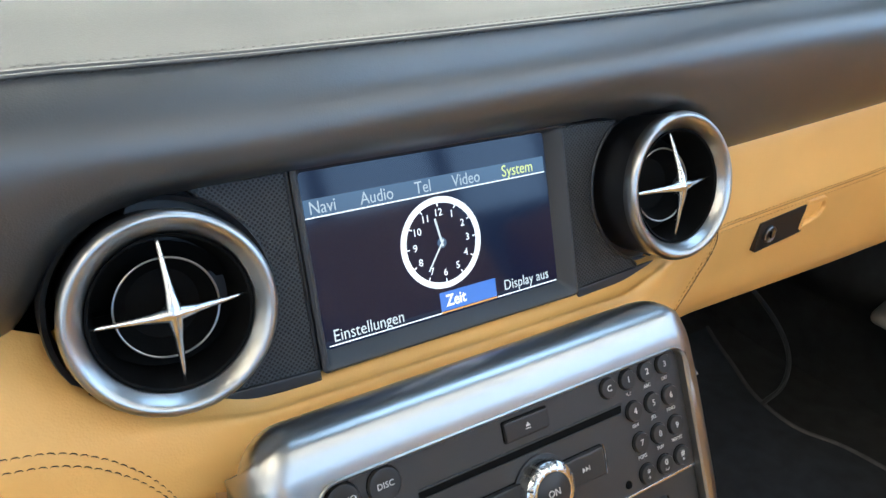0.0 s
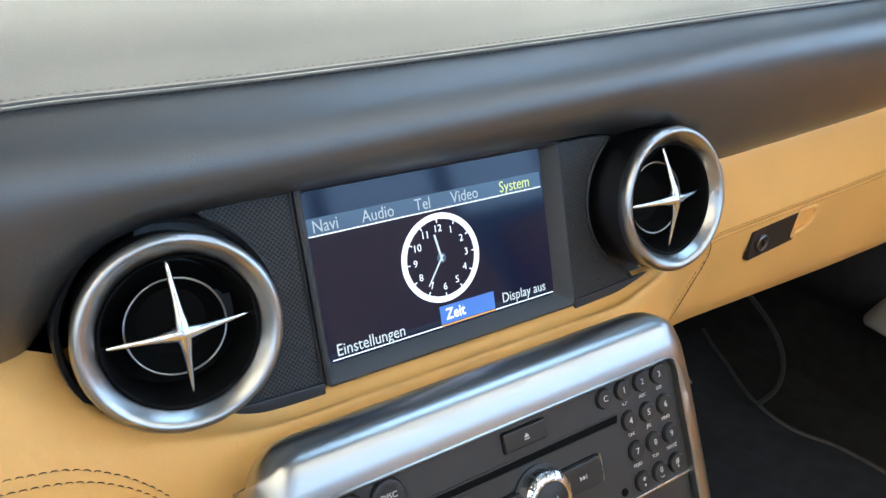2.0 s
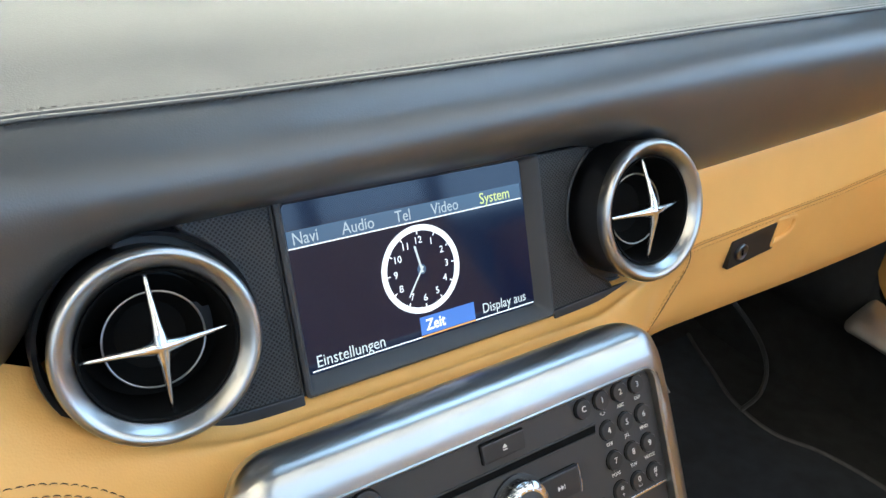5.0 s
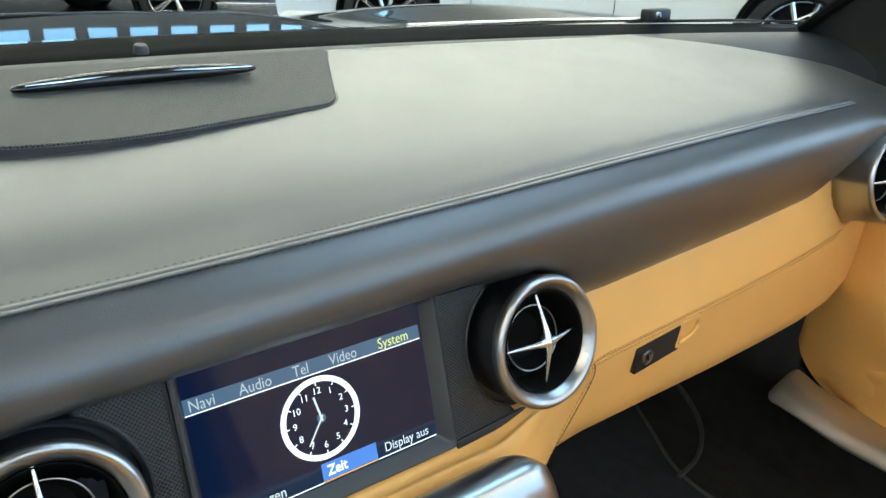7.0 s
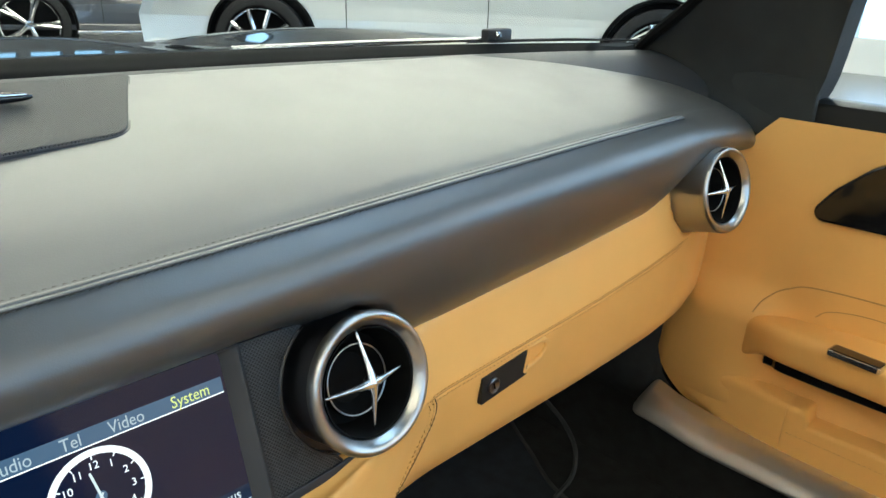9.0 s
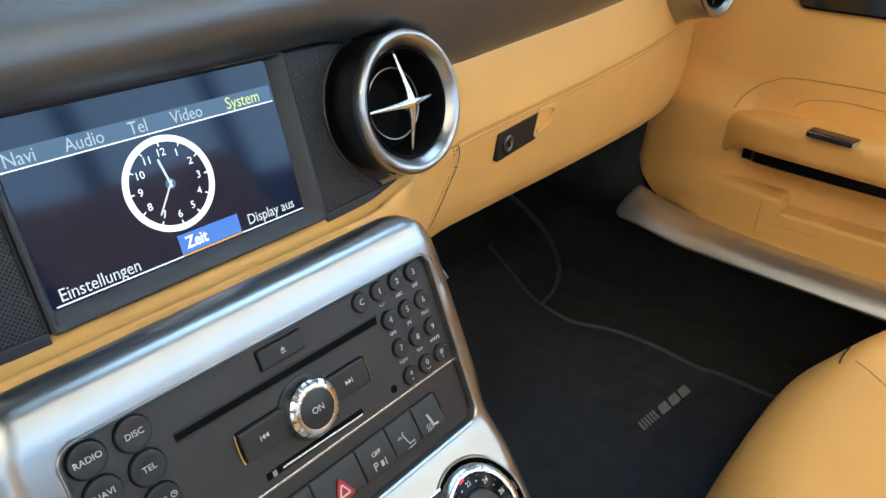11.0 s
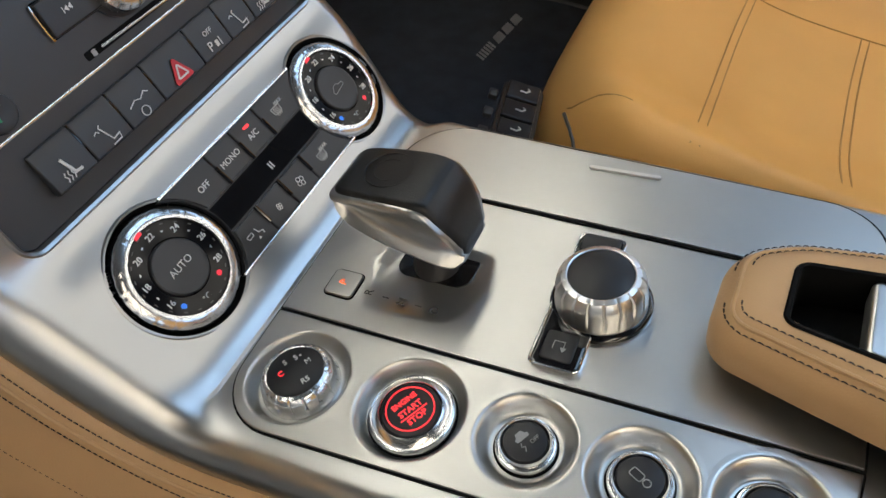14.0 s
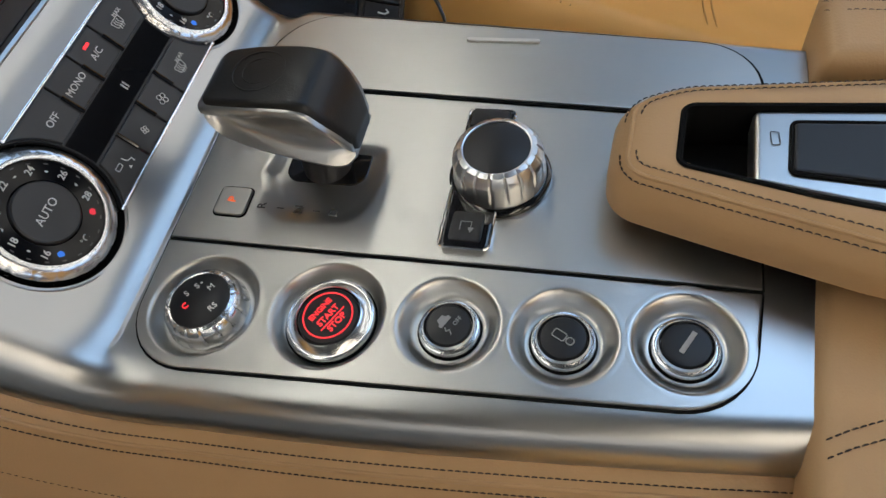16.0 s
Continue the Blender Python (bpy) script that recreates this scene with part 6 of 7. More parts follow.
hb = slab([(-y, z) for y, z in hp], [0.012, 0.01, 0.02, 0.06, 0.05, 0.06], -0.01, 0.006, 0.003, seg=6)
HM = Matrix(((0, 0, -1, 0.775), (-1, 0, 0, 0), (0, 1, 0, 0), (0, 0, 0, 1)))
part("handle_recess", hb, GLOSS_BLACK, door, "gloss black handle recess", m=HM)
part("lock_mark", slab(rect(0.226, 0.732, 0.232, 0.741), 0.001, 0.006, 0.0068, 0.0003), PRINT_DIM, door, m=HM)

# ---- passenger seat ----
seat = thing("passenger_seat", Matrix.Translation((0.43, -0.6, 0.20)), "tan leather bucket seat with stitched bolsters", "seat")


def seat_surface(x, y):
    """Height of the cushion: a lip at the front, bolsters at the sides, a dished middle."""
    u = (x - 0.425) / 0.215
    z = 0.408 + 0.022 * smoothstep(0.45, 0.95, abs(u)) - 0.012 * math.cos(min(1, abs(u)) * math.pi / 2)
    z += 0.020 * smoothstep(-0.45, -0.30, y) - 0.00 * y
    z -= 0.02 * smoothstep(-0.35, -0.8, y)
    return z


rows = []
for t in np.linspace(0, 1, 60):
    u = -1 + 2 * t
    x = 0.425 + 0.222 * u
    yf = -0.248 - 0.056 * abs(u) ** 3.6
    prof = [(yf + 0.004, 0.24), (yf + 0.010, 0.30), (yf + 0.006, 0.355), (yf - 0.010, 0.392)]
    prof += [(yf - 0.045, seat_surface(x, yf - 0.045) - 0.002), (yf - 0.10, seat_surface(x, yf - 0.1)), (yf - 0.2, seat_surface(x, yf - 0.2)), (yf - 0.35, seat_surface(x, yf - 0.35)), (yf - 0.6, seat_surface(x, yf - 0.6))]
    drop = max(0.0, abs(u) - 0.86) / 0.14
    rows.append([(x, y, z - 0.05 * drop ** 2) for y, z in spline(prof, 7)])
# outer walls of the cushion
first = [(rows[0][k][0] - 0.006, rows[0][k][1] - 0.004, min(rows[0][k][2], 0.26)) for k in range(len(rows[0]))]
last = [(rows[-1][k][0] + 0.006, rows[-1][k][1] - 0.004, min(rows[-1][k][2], 0.26)) for k in range(len(rows[0]))]
cushion = part("cushion", grid_bm([first] + rows + [last]), TAN, seat, angle=80)
SEAT_TOP = [p for row in rows for p in row if p[2] > 0.34]


def seat_line(pts, lift=0.001):
    """A line drawn on the cushion, through points given from above."""
    out = []
    for x, y in spline(pts, 14):
        near = sorted(SEAT_TOP, key=lambda p: (p[0] - x) ** 2 + (p[1] - y) ** 2)[:4]
        w = [1 / (1e-6 + (p[0] - x) ** 2 + (p[1] - y) ** 2) for p in near]
        out.append((float(x), float(y), sum(a * p[2] for a, p in zip(w, near)) / sum(w) + lift))
    zs = [p[2] for p in out]
    return [(p[0], p[1], sum(zs[max(0, k - 4):k + 5]) / len(zs[max(0, k - 4):k + 5])) for k, p in enumerate(out)]


part("piping", tube(seat_line([(0.210, -0.319), (0.217, -0.308), (0.231, -0.297), (0.254, -0.283)], 0.0006), 0.0018, 8), BLACK_LEATHER, cushion, "black piping")
# cross seams in pairs, then the lines of the two bolsters
for y in (-0.388, -0.502, -0.616, -0.730):
    for off in (0.0, -0.0075):
        part("seam", tube(seat_line([(0.226, y + off + 0.003), (0.32, y + off), (0.42, y + off - 0.002), (0.503, y + off - 0.006)], 0.0003), 0.0007, 6), SEAM_TAN, cushion)
part("seam", tube(seat_line([(0.2560, -0.284), (0.251, -0.298), (0.246, -0.312), (0.238, -0.335)], 0.0002), 0.0007, 6), SEAM_TAN, cushion)
part("seam", tube(seat_line([(0.548, -0.300), (0.530, -0.339), (0.508, -0.388), (0.502, -0.45), (0.505, -0.60), (0.510, -0.82)], 0.0003), 0.0007, 6), SEAM_TAN, cushion)
part("stitching", tube(seat_line([(0.542, -0.288), (0.556, -0.287), (0.576, -0.289)], 0.0008), 0.0012, 6), THREAD_DARK, cushion)
# backrest behind the camera's right
rows = []
for t in np.linspace(0, 1, 40):
    u = -1 + 2 * t
    x = 0.425 + 0.235 * u
    fwd = 0.05 * smoothstep(0.5, 0.95, abs(u))
    rows.append([(x, y + fwd, z) for y, z in spline([(-0.86, 0.38), (-0.92, 0.52), (-1.03, 0.72), (-1.11, 0.86), (-1.14, 0.91), (-1.18, 0.93), (-1.24, 0.89), (-1.20, 0.6), (-1.12, 0.38)], 6)])
part("backrest", grid_bm(rows), TAN, seat, angle=80)
# seat adjuster at the cushion's side
AM = Matrix.Translation((0.231, -0.249, 0.402)) @ pose(0, 0, 0, 0, 8, -79)
adj = thing("seat_switch_pack", AM, "black seat switch pack beside the cushion", "switch")
part("body", slab(rect(-0.018, -0.040, 0.018, 0.038), 0.006, -0.195, 0.003, 0.004), SOFT_BLACK, adj, m=AM)
for k, y in enumerate((0.0245, 0.0, -0.0245)):
    part("key", slab(rect(-0.014, y - 0.011, 0.014, y + 0.011), 0.002, 0.0, 0.0060, 0.0015), KEY_BLACK, adj, m=AM)
    part("mark", merge(tube([(-0.003, 0.004, 0), (-0.001, -0.001, 0), (0.003, -0.002, 0)], 0.0008, 6), tube([(0.003, -0.002, 0), (0.004, 0.001, 0)], 0.0006, 6)), PRINT, adj, m=AM @ Matrix.Translation((0.002, y, 0.0063)) @ pose(0, 0, 0, 0, 0, 60))
    part("side_rocker", box_bm(0.008, 0.010, 0.006, bevel=0.0015), GREY_PLASTIC, adj, m=AM @ Matrix.Translation((-0.024, y, -0.006)))

# ---- leather flank of the console on the driver's side ----
_line = np.array([p[:3] for p in spline(CONSOLE_LINE, 8)])
_run = np.concatenate([[0], np.cumsum(np.hypot(*np.diff(_line[:, :2], axis=0).T))])
_at = np.linspace(_run[44], _run[-1], 110)
_even = []
for a in _at:
    _w = [np.exp(-((_run - a) / reach) ** 2) * np.gradient(_run) for reach in (0.020, 0.020, 0.035)]
    _even.append([float((_w[c] * _line[:, c]).sum() / _w[c].sum()) for c in range(3)])
_even = np.array(_even)
_even[-8:] = [[float(np.interp(a, _run, _line[:, c])) for c in range(3)] for a in _at[-8:]]
EDGE = []
for i, (y, z, xl) in enumerate(_even.tolist()):
    p, q = _even[max(i - 2, 0)], _even[min(i + 2, len(_even) - 1)]
    L = math.hypot(q[0] - p[0], q[1] - p[1])
    EDGE.append((Vector((xl, y, z)), Vector((0, (q[1] - p[1]) / L, -(q[0] - p[0]) / L))))
EDGE_ALL = list(EDGE)
# carry the edge on towards the seat
EDGE += [(EDGE[-1][0] + Vector((0.004 * k, -0.02 * k, 0.0043 * k)), EDGE[-1][1]) for k in range(1, 3)]


def flank_point(k, du, h):
    p, n = EDGE[k]
    return p + Vector((du, 0, 0)) + n * h


FLANK = spline([(0.010, -0.016), (0.001, -0.0185), (-0.006, -0.0225), (-0.0125, -0.0300), (-0.024, -0.048), (-0.040, -0.080), (-0.055, -0.16)], 4)
rows = [[tuple(flank_point(k, du, h)) for du, h in FLANK] for k in range(len(EDGE))]
inner = [[tuple(p + Vector((du, 0, 0)) + n * h) for du, h in ((0.016, -0.016), (0.010, -0.026), (-0.006, -0.052), (-0.034, -0.10), (-0.040, -0.17))] for p, n in EDGE_ALL]
fl = solid("console_flank", grid_bm(rows), TAN_SHADED, "tan leather side panel below the silver console edge", "trim panel", angle=80)
part("inner_panel", grid_bm(inner), TAN_SHADED, fl, angle=80)
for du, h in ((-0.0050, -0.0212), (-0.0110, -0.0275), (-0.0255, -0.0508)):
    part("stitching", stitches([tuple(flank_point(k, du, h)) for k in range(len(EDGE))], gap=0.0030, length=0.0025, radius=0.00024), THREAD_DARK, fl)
part("fold", tube([tuple(flank_point(k, -0.0080, -0.0244)) for k in range(len(EDGE))], 0.0011, 8), TAN_SHADED, fl)

# ---- leather bolsters behind the deck ----
def bolster(pts, top, label):
    b = thing("console_bolster", DECK @ Matrix.Translation((pts[0][0], pts[0][1], -0.05)), label, "trim panel", "console bolsters")
    part("pad", slab(pts, [0.006] + [0.004] * (len(pts) - 1), -0.16, top, 0.010, seg=6, steps=6), TAN_SHADED, b, m=DECK)
    return b


b = bolster([(-0.155, -0.2715), (-0.190, -0.46), (-0.030, -0.46), (-0.030, -0.2790), (-0.100, -0.2740)], 0.004, "tan leather bolster closing the console deck")
for off in (0.0, 0.0065):
    part("stitching", stitches([(-0.1140 - off, -0.2790, 0.0030), (-0.1105 - off, -0.2855, 0.0047), (-0.1045 - off, -0.2983, 0.0047), (-0.0930 - off, -0.340, 0.0047), (-0.0850 - off, -0.40, 0.0047)], gap=0.0030, length=0.0025, radius=0.00026), THREAD_DARK, b, m=DECK)
b = bolster([(0.052, -0.2835), (0.052, -0.46), (0.160, -0.46), (0.150, -0.300), (0.092, -0.2835)], 0.022, "tan leather bolster between deck and seat")
for off in (0.0, 0.0065):
    part("stitching", stitches([(0.086 + off, -0.287, 0.020), (0.084 + off, -0.300, 0.0226), (0.080 + off, -0.40, 0.0226)], gap=0.0030, length=0.0025, radius=0.00026), THREAD_DARK, b, m=DECK)

# ---- armrest over the deck ----
ARM = DECK @ Matrix.Translation((0, 0, 0.004))
arm = thing("console_box", ARM @ Matrix.Translation((-0.02, -0.30, 0.0)), "tan leather padded console box with a silver switch panel", "console box")
ARM_OUT = [(-0.0340, -0.1955), (-0.0480, -0.2380), (-0.0640, -0.2900), (-0.0780, -0.3600), (-0.0780, -0.5000), (0.0300, -0.5000), (0.0290, -0.3300), (0.0230, -0.2220), (0.0120, -0.1975)]
ARM_R = [0.018, 0.08, 0.1, 0.05, 0.002, 0.002, 0.05, 0.05, 0.020]
WELL = [(0.0045, -0.2240), (-0.0265, -0.2225), (-0.0395, -0.2700), (-0.0540, -0.3400), (-0.0540, -0.4600), (0.0065, -0.4600), (0.0055, -0.3300)]
WELL_R = [0.005, 0.005, 0.03, 0.03, 0.002, 0.002, 0.03]


def both(pts, rad):
    """The same polygon counter-clockwise, with its radii kept in step."""
    area = sum(a[0] * b[1] - b[0] * a[1] for a, b in zip(pts, pts[1:] + pts[:1]))
    return (pts, rad) if area > 0 else (pts[::-1], rad[::-1])


AO, AR = both(ARM_OUT, ARM_R)
WO, WR = both(WELL, WELL_R)


def arm_rise(x, y):
    return 0.050 * max(0.0, -0.20 - y)


TOPH, BEV = 0.0330, 0.0165
pad = part("pad", slab(AO, AR, 0.009, TOPH, BEV, seg=8, steps=8, holes=[rounded(WO, WR, 0, 6)], shape=arm_rise), TAN_SHADED, arm, "tan leather pad", m=ARM, angle=50)
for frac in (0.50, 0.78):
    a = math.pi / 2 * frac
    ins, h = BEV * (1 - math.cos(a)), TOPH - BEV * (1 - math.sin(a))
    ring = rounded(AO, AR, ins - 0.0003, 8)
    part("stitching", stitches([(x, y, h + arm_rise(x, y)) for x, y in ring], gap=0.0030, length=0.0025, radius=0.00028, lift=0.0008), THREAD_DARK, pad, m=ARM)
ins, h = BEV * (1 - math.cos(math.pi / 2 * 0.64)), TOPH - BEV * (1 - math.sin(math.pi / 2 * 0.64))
part("fold", tube([(x, y, h + arm_rise(x, y)) for x, y in rounded(AO, AR, ins, 8)], 0.0010, 8, closed=True), TAN_SHADED, pad, m=ARM)
rows = [[(x, y, h + arm_rise(x, y)) for x, y in rounded(WO, WR, i, 6)] for i, h in ((-0.0012, TOPH + 0.0002), (-0.0004, TOPH + 0.0010), (0.0010, TOPH + 0.0006), (0.0016, TOPH - 0.002), (0.0020, TOPH - 0.022))]
wl = grid_bm(rows, closed_u=True)
bmesh.ops.holes_fill(wl, edges=[e for e in wl.edges if e.is_boundary and sum(v.co.z - arm_rise(v.co.x, v.co.y) for v in e.verts) / 2 < TOPH - 0.02])
part("tray", wl, DEEP_BLACK, arm, "black tray with a thin rim", m=ARM)
SW, SR = both([(0.0030, -0.2500), (-0.0330, -0.2490), (-0.0400, -0.2800), (-0.0520, -0.3420), (-0.0520, -0.4580), (0.0045, -0.4580), (0.0040, -0.3300)], [0.003, 0.003, 0.03, 0.03, 0.002, 0.002, 0.03])
panel = part("switch_panel", slab(SW, SR, TOPH - 0.012, TOPH - 0.0008, 0.0022, seg=6, steps=4, shape=arm_rise), SILVER, arm, "satin silver panel", m=ARM)
SC, SCR = both([(-0.0045, -0.2640), (-0.0285, -0.2625), (-0.0380, -0.3400), (-0.0380, -0.4400), (-0.0035, -0.4400)], [0.002] * 5)
part("flap", slab(SC, SCR, TOPH - 0.006, TOPH + 0.0006, 0.0012, shape=arm_rise), KEY_BLACK, panel, "black padded flap", m=ARM)
part("flap_rim", tube([(x, y, TOPH - 0.0003 + arm_rise(x, y)) for x, y in rounded(SC, SCR, -0.0008, 6)], 0.0008, 6, closed=True), DEEP_BLACK, panel, m=ARM)
part("roof_mark", tube([(x, y, TOPH - 0.0004 + arm_rise(x, y)) for x, y in rounded([(-0.0150, -0.2590), (-0.0090, -0.2585), (-0.0085, -0.2555), (-0.0155, -0.2560)], 0.0006, 0, 3)], 0.0002, 6, closed=True), PRINT_DARK, panel, m=ARM)


# ---- unseen driver's side and rear of the open cabin, added round the camera for reflections ----
HEADLINER = material("black_headliner", (0.020, 0.020, 0.021), 0.9, bump=0.5, scale=900, vary=0.15, vary_scale=12)
rows = [[(float(x), -1.40 + 0.02 * math.cos(x * 2), float(z)) for x in np.linspace(-0.85, 0.85, 14)] for z in np.linspace(0.18, 0.90, 8)]
solid("rear_closing_wall", grid_bm(rows), HEADLINER, "unseen black wall added behind the seats", "bulkhead", kind="structure")
rows = [[(float(x), float(y), 0.182) for x in np.linspace(-0.80, 0.08, 8)] for y in np.linspace(0.6, -1.4, 10)]
solid("driver_floor", grid_bm(rows), CARPET, "black carpet on the driver's side", "carpet", kind="structure")
# unseen seat, added to block light from behind the camera
seat_d = thing("unseen_driver_seat", Matrix.Translation((-0.43, -0.8, 0.20)), "unseen tan leather driver's seat added beside the camera", "seat")
rows = []
for t in np.linspace(-1, 1, 24):
    x = -0.43 + 0.23 * t
    rows.append([(float(x), y, z + 0.025 * abs(t) ** 3) for y, z in spline([(-0.42, 0.24), (-0.42, 0.34), (-0.47, 0.375), (-0.7, 0.36), (-0.95, 0.34)], 5)])
part("cushion", grid_bm(rows), TAN, seat_d, angle=80)
rows = []
for t in np.linspace(-1, 1, 24):
    x = -0.43 + 0.24 * t
    rows.append([(float(x), y + 0.05 * abs(t) ** 3, z) for y, z in spline([(-0.93, 0.35), (-0.97, 0.55), (-1.05, 0.80), (-1.10, 1.02), (-1.14, 1.08), (-1.20, 1.0), (-1.16, 0.5)], 5)])
part("backrest", grid_bm(rows), TAN, seat_d, angle=80)

# windscreen pane between cowl and roof
GLASS = bpy.data.materials.new("clear_glass")
GLASS.use_nodes = True
_b = GLASS.node_tree.nodes["Principled BSDF"]
_b.inputs["Roughness"].default_value, _b.inputs["Transmission Weight"].default_value, _b.inputs["IOR"].default_value = 0.0, 1.0, 1.12
rows = []
for t in np.linspace(0, 1, 10):
    rows.append([(float(x), (0.338 - 0.23 * x * x) * (1 - t) + (-0.30 - 0.10 * (x / 0.7) ** 2) * t, 0.892 * (1 - t) + (1.215 - 0.055 * (abs(x) / 0.7) ** 2.5) * t + 0.02 * math.sin(math.pi * t)) for x in np.linspace(-0.80, 0.80, 22)])
sheet = grid_bm(rows)
bmesh.ops.solidify(sheet, geom=sheet.faces[:], thickness=0.005)
bmesh.ops.recalc_face_normals(sheet, faces=sheet.faces[:])
pane = solid("windscreen", sheet, GLASS, "clear curved windscreen", "window", kind="structure", angle=80)
pane.visible_shadow = False

top_rail = [(float(x), -0.302 - 0.10 * (x / 0.7) ** 2, 1.219 - 0.055 * (abs(x) / 0.7) ** 2.5) for x in np.linspace(-0.72, 0.72, 30)]
solid("windscreen_frame", tube(top_rail, 0.020, 12, flat=0.7), SOFT_BLACK, "black rail along the top of the windscreen", "trim", kind="structure", angle=60)
left_post = spline([(-0.80, 0.175, 0.868), (-0.77, 0.097, 0.929), (-0.745, -0.08, 1.07), (-0.715, -0.405, 1.160)], 8)
solid("pillar_west", tube([tuple(p) for p in left_post], 0.026, 12, flat=0.7), ALCANTARA, "charcoal suede windscreen pillar", "pillar", kind="structure", angle=60)


# ---- windscreen surround ----
def screen_base(x):
    return Vector((x, 0.335 - 0.23 * x * x, 0.886 - 0.006 * abs(x)))


xs = np.linspace(-0.84, 0.84, 60)
rows = [[tuple(screen_base(float(x)) + Vector((0, dy, dz))) for dy, dz in spline([(-0.052, -0.012), (-0.040, -0.004), (-0.026, 0.000), (-0.012, 0.003), (0.004, 0.004), (0.020, 0.000), (0.030, -0.010)], 4)] for x in xs]
solid("cowl_seal", grid_bm(rows), DEEP_BLACK, "black rubber strip below the windscreen", "trim", kind="structure", angle=80)
left = spline([(0.80, 0.175, 0.868), (0.78, 0.140, 0.895), (0.77, 0.097, 0.929), (0.76, 0.058, 0.963), (0.73, -0.10, 1.10), (0.66, -0.35, 1.25)], 8)
right = spline([(0.775, 0.095, 0.838), (0.790, 0.010, 0.800), (0.803, -0.020, 0.800), (0.806, -0.060, 0.848), (0.770, -0.120, 1.050), (0.672, -0.375, 1.225)], 8)
rows = []
for p, q in zip(left, right):
    p, q = Vector(p), Vector(q)
    rows.append([tuple(p.lerp(q, float(t)) + Vector((0.030, 0.010, 0.010)) * math.sin(math.pi * float(t)) * 0.6) for t in np.linspace(0, 1, 14)] + [tuple(q + Vector((0.05, 0.0, 0.0)))])
solid("pillar", grid_bm(rows), ALCANTARA, "charcoal suede windscreen pillar", "pillar", kind="structure", angle=80)
solid("pillar_seal", tube([tuple(Vector(p) + Vector((-0.004, 0.006, 0.002))) for p in left], 0.0075, 8), DEEP_BLACK, "black rubber seal along the pillar", "trim", kind="structure")

# ---- bonnet ----
PAINT_BLACK = material("black_car_paint", (0.006, 0.006, 0.007), 0.06, coat=1.0, vary=0.1, bump=0.004, scale=40)
rows = []
for s in np.linspace(0, 1, 60):
    row = []
    for x in np.linspace(-1.02, 1.02, 84):
        ax = abs(x)
        y = 0.372 - 0.23 * ax * ax + s * (1.95 + 0.2 * ax * ax)
        z = 0.872 - 0.010 * ax - 0.13 * s - 0.10 * s ** 4
        swell = math.sin(math.pi * min(1.0, s * 2.0 + 0.06))
        # power dome in the middle, wings at the sides
        z += 0.027 * (1 - smoothstep(0.24, 0.42, ax)) * swell
        z += 0.036 * math.exp(-((ax - 0.78) / 0.17) ** 2) * math.sin(math.pi * min(1.0, s * 1.5 + 0.04))
        z -= 0.16 * smoothstep(0.88, 1.02, ax) ** 1.5
        row.append((float(x), float(y), z))
    rows.append(row)
solid("bonnet", grid_bm(rows), PAINT_BLACK, "glossy black car bonnet ahead of the windscreen", "bonnet", angle=80)
# wiper
WIPER = thing("wiper", Matrix.Translation((0.35, 0.42, 0.90)), "black windscreen wiper resting on the cowl", "wiper")
part("arm", tube([(0.28, 0.330, 0.891), (0.45, 0.300, 0.893), (0.58, 0.262, 0.894)], 0.0022, 8), SATIN_CHROME, WIPER, "thin bright wiper arm")
part("blade", tube([(0.56, 0.268, 0.891), (0.70, 0.225, 0.892), (0.90, 0.150, 0.886)], 0.0034, 8, flat=0.7), SOFT_BLACK, WIPER)
part("clip", box_bm(0.044, 0.014, 0.017, Matrix.Translation((0.598, 0.256, 0.898)), 0.003), GREY_PLASTIC, WIPER, "dark grey clip with a bright pin")
part("pin", lathe([(0.0046, 0.0), (0.0046, 0.004), (0.0032, 0.0055), (0.0, 0.0058)], 20), SATIN_CHROME, WIPER, m=Matrix.Translation((0.590, 0.249, 0.899)) @ pose(0, 0, 0, 90, 0, 0))

# ---- showroom ----
FLOOR_TILE = material("grey_floor", (0.17, 0.17, 0.17), 0.25, vary=0.08, vary_scale=0.7, bump=0.02, scale=30)
WALL_PAINT = material("white_wall", (0.75, 0.75, 0.73), 0.8, vary=0.03, vary_scale=1.0, bump=0.05, scale=60)
CEIL_PAINT = material("ceiling_paint", (0.12, 0.12, 0.12), 0.8, vary=0.03, vary_scale=0.6, bump=0.05, scale=60)
CLADDING = material("grey_cladding", (0.20, 0.21, 0.22), 0.7, vary=0.05, vary_scale=1.0, bump=0.05, scale=60)
FRAME = material("window_frame", (0.05, 0.05, 0.055), 0.4, vary=0.05, bump=0.02, scale=100)


def slab_box(name, x0, y0, z0, x1, y1, z1, mat, label, category):
    return solid(name, box_bm(x1 - x0, y1 - y0, z1 - z0, Matrix.Translation(((x0 + x1) / 2, (y0 + y1) / 2, (z0 + z1) / 2))), mat, label, category, kind="structure")


RX0, RX1, RY0, RY1, RH = -9.0, 9.5, -9.0, 16.0, 6.2
LAMP_Z = 5.0
slab_box("ground", RX0 - 60, RY0 - 60, -0.2, RX1 + 60, RY1 + 60, 0.0, FLOOR_TILE, "pale grey showroom floor", "floor")
# ceiling with an opening added over the passenger side for blue fill light
LX0, LX1, LY0, LY1 = 1.4, 5.0, -2.4, 0.6
panels = [(RX0, RY0, RX1, LY0), (RX0, LY1, RX1, RY1), (RX0, LY0, LX0, LY1), (LX1, LY0, RX1, LY1)]
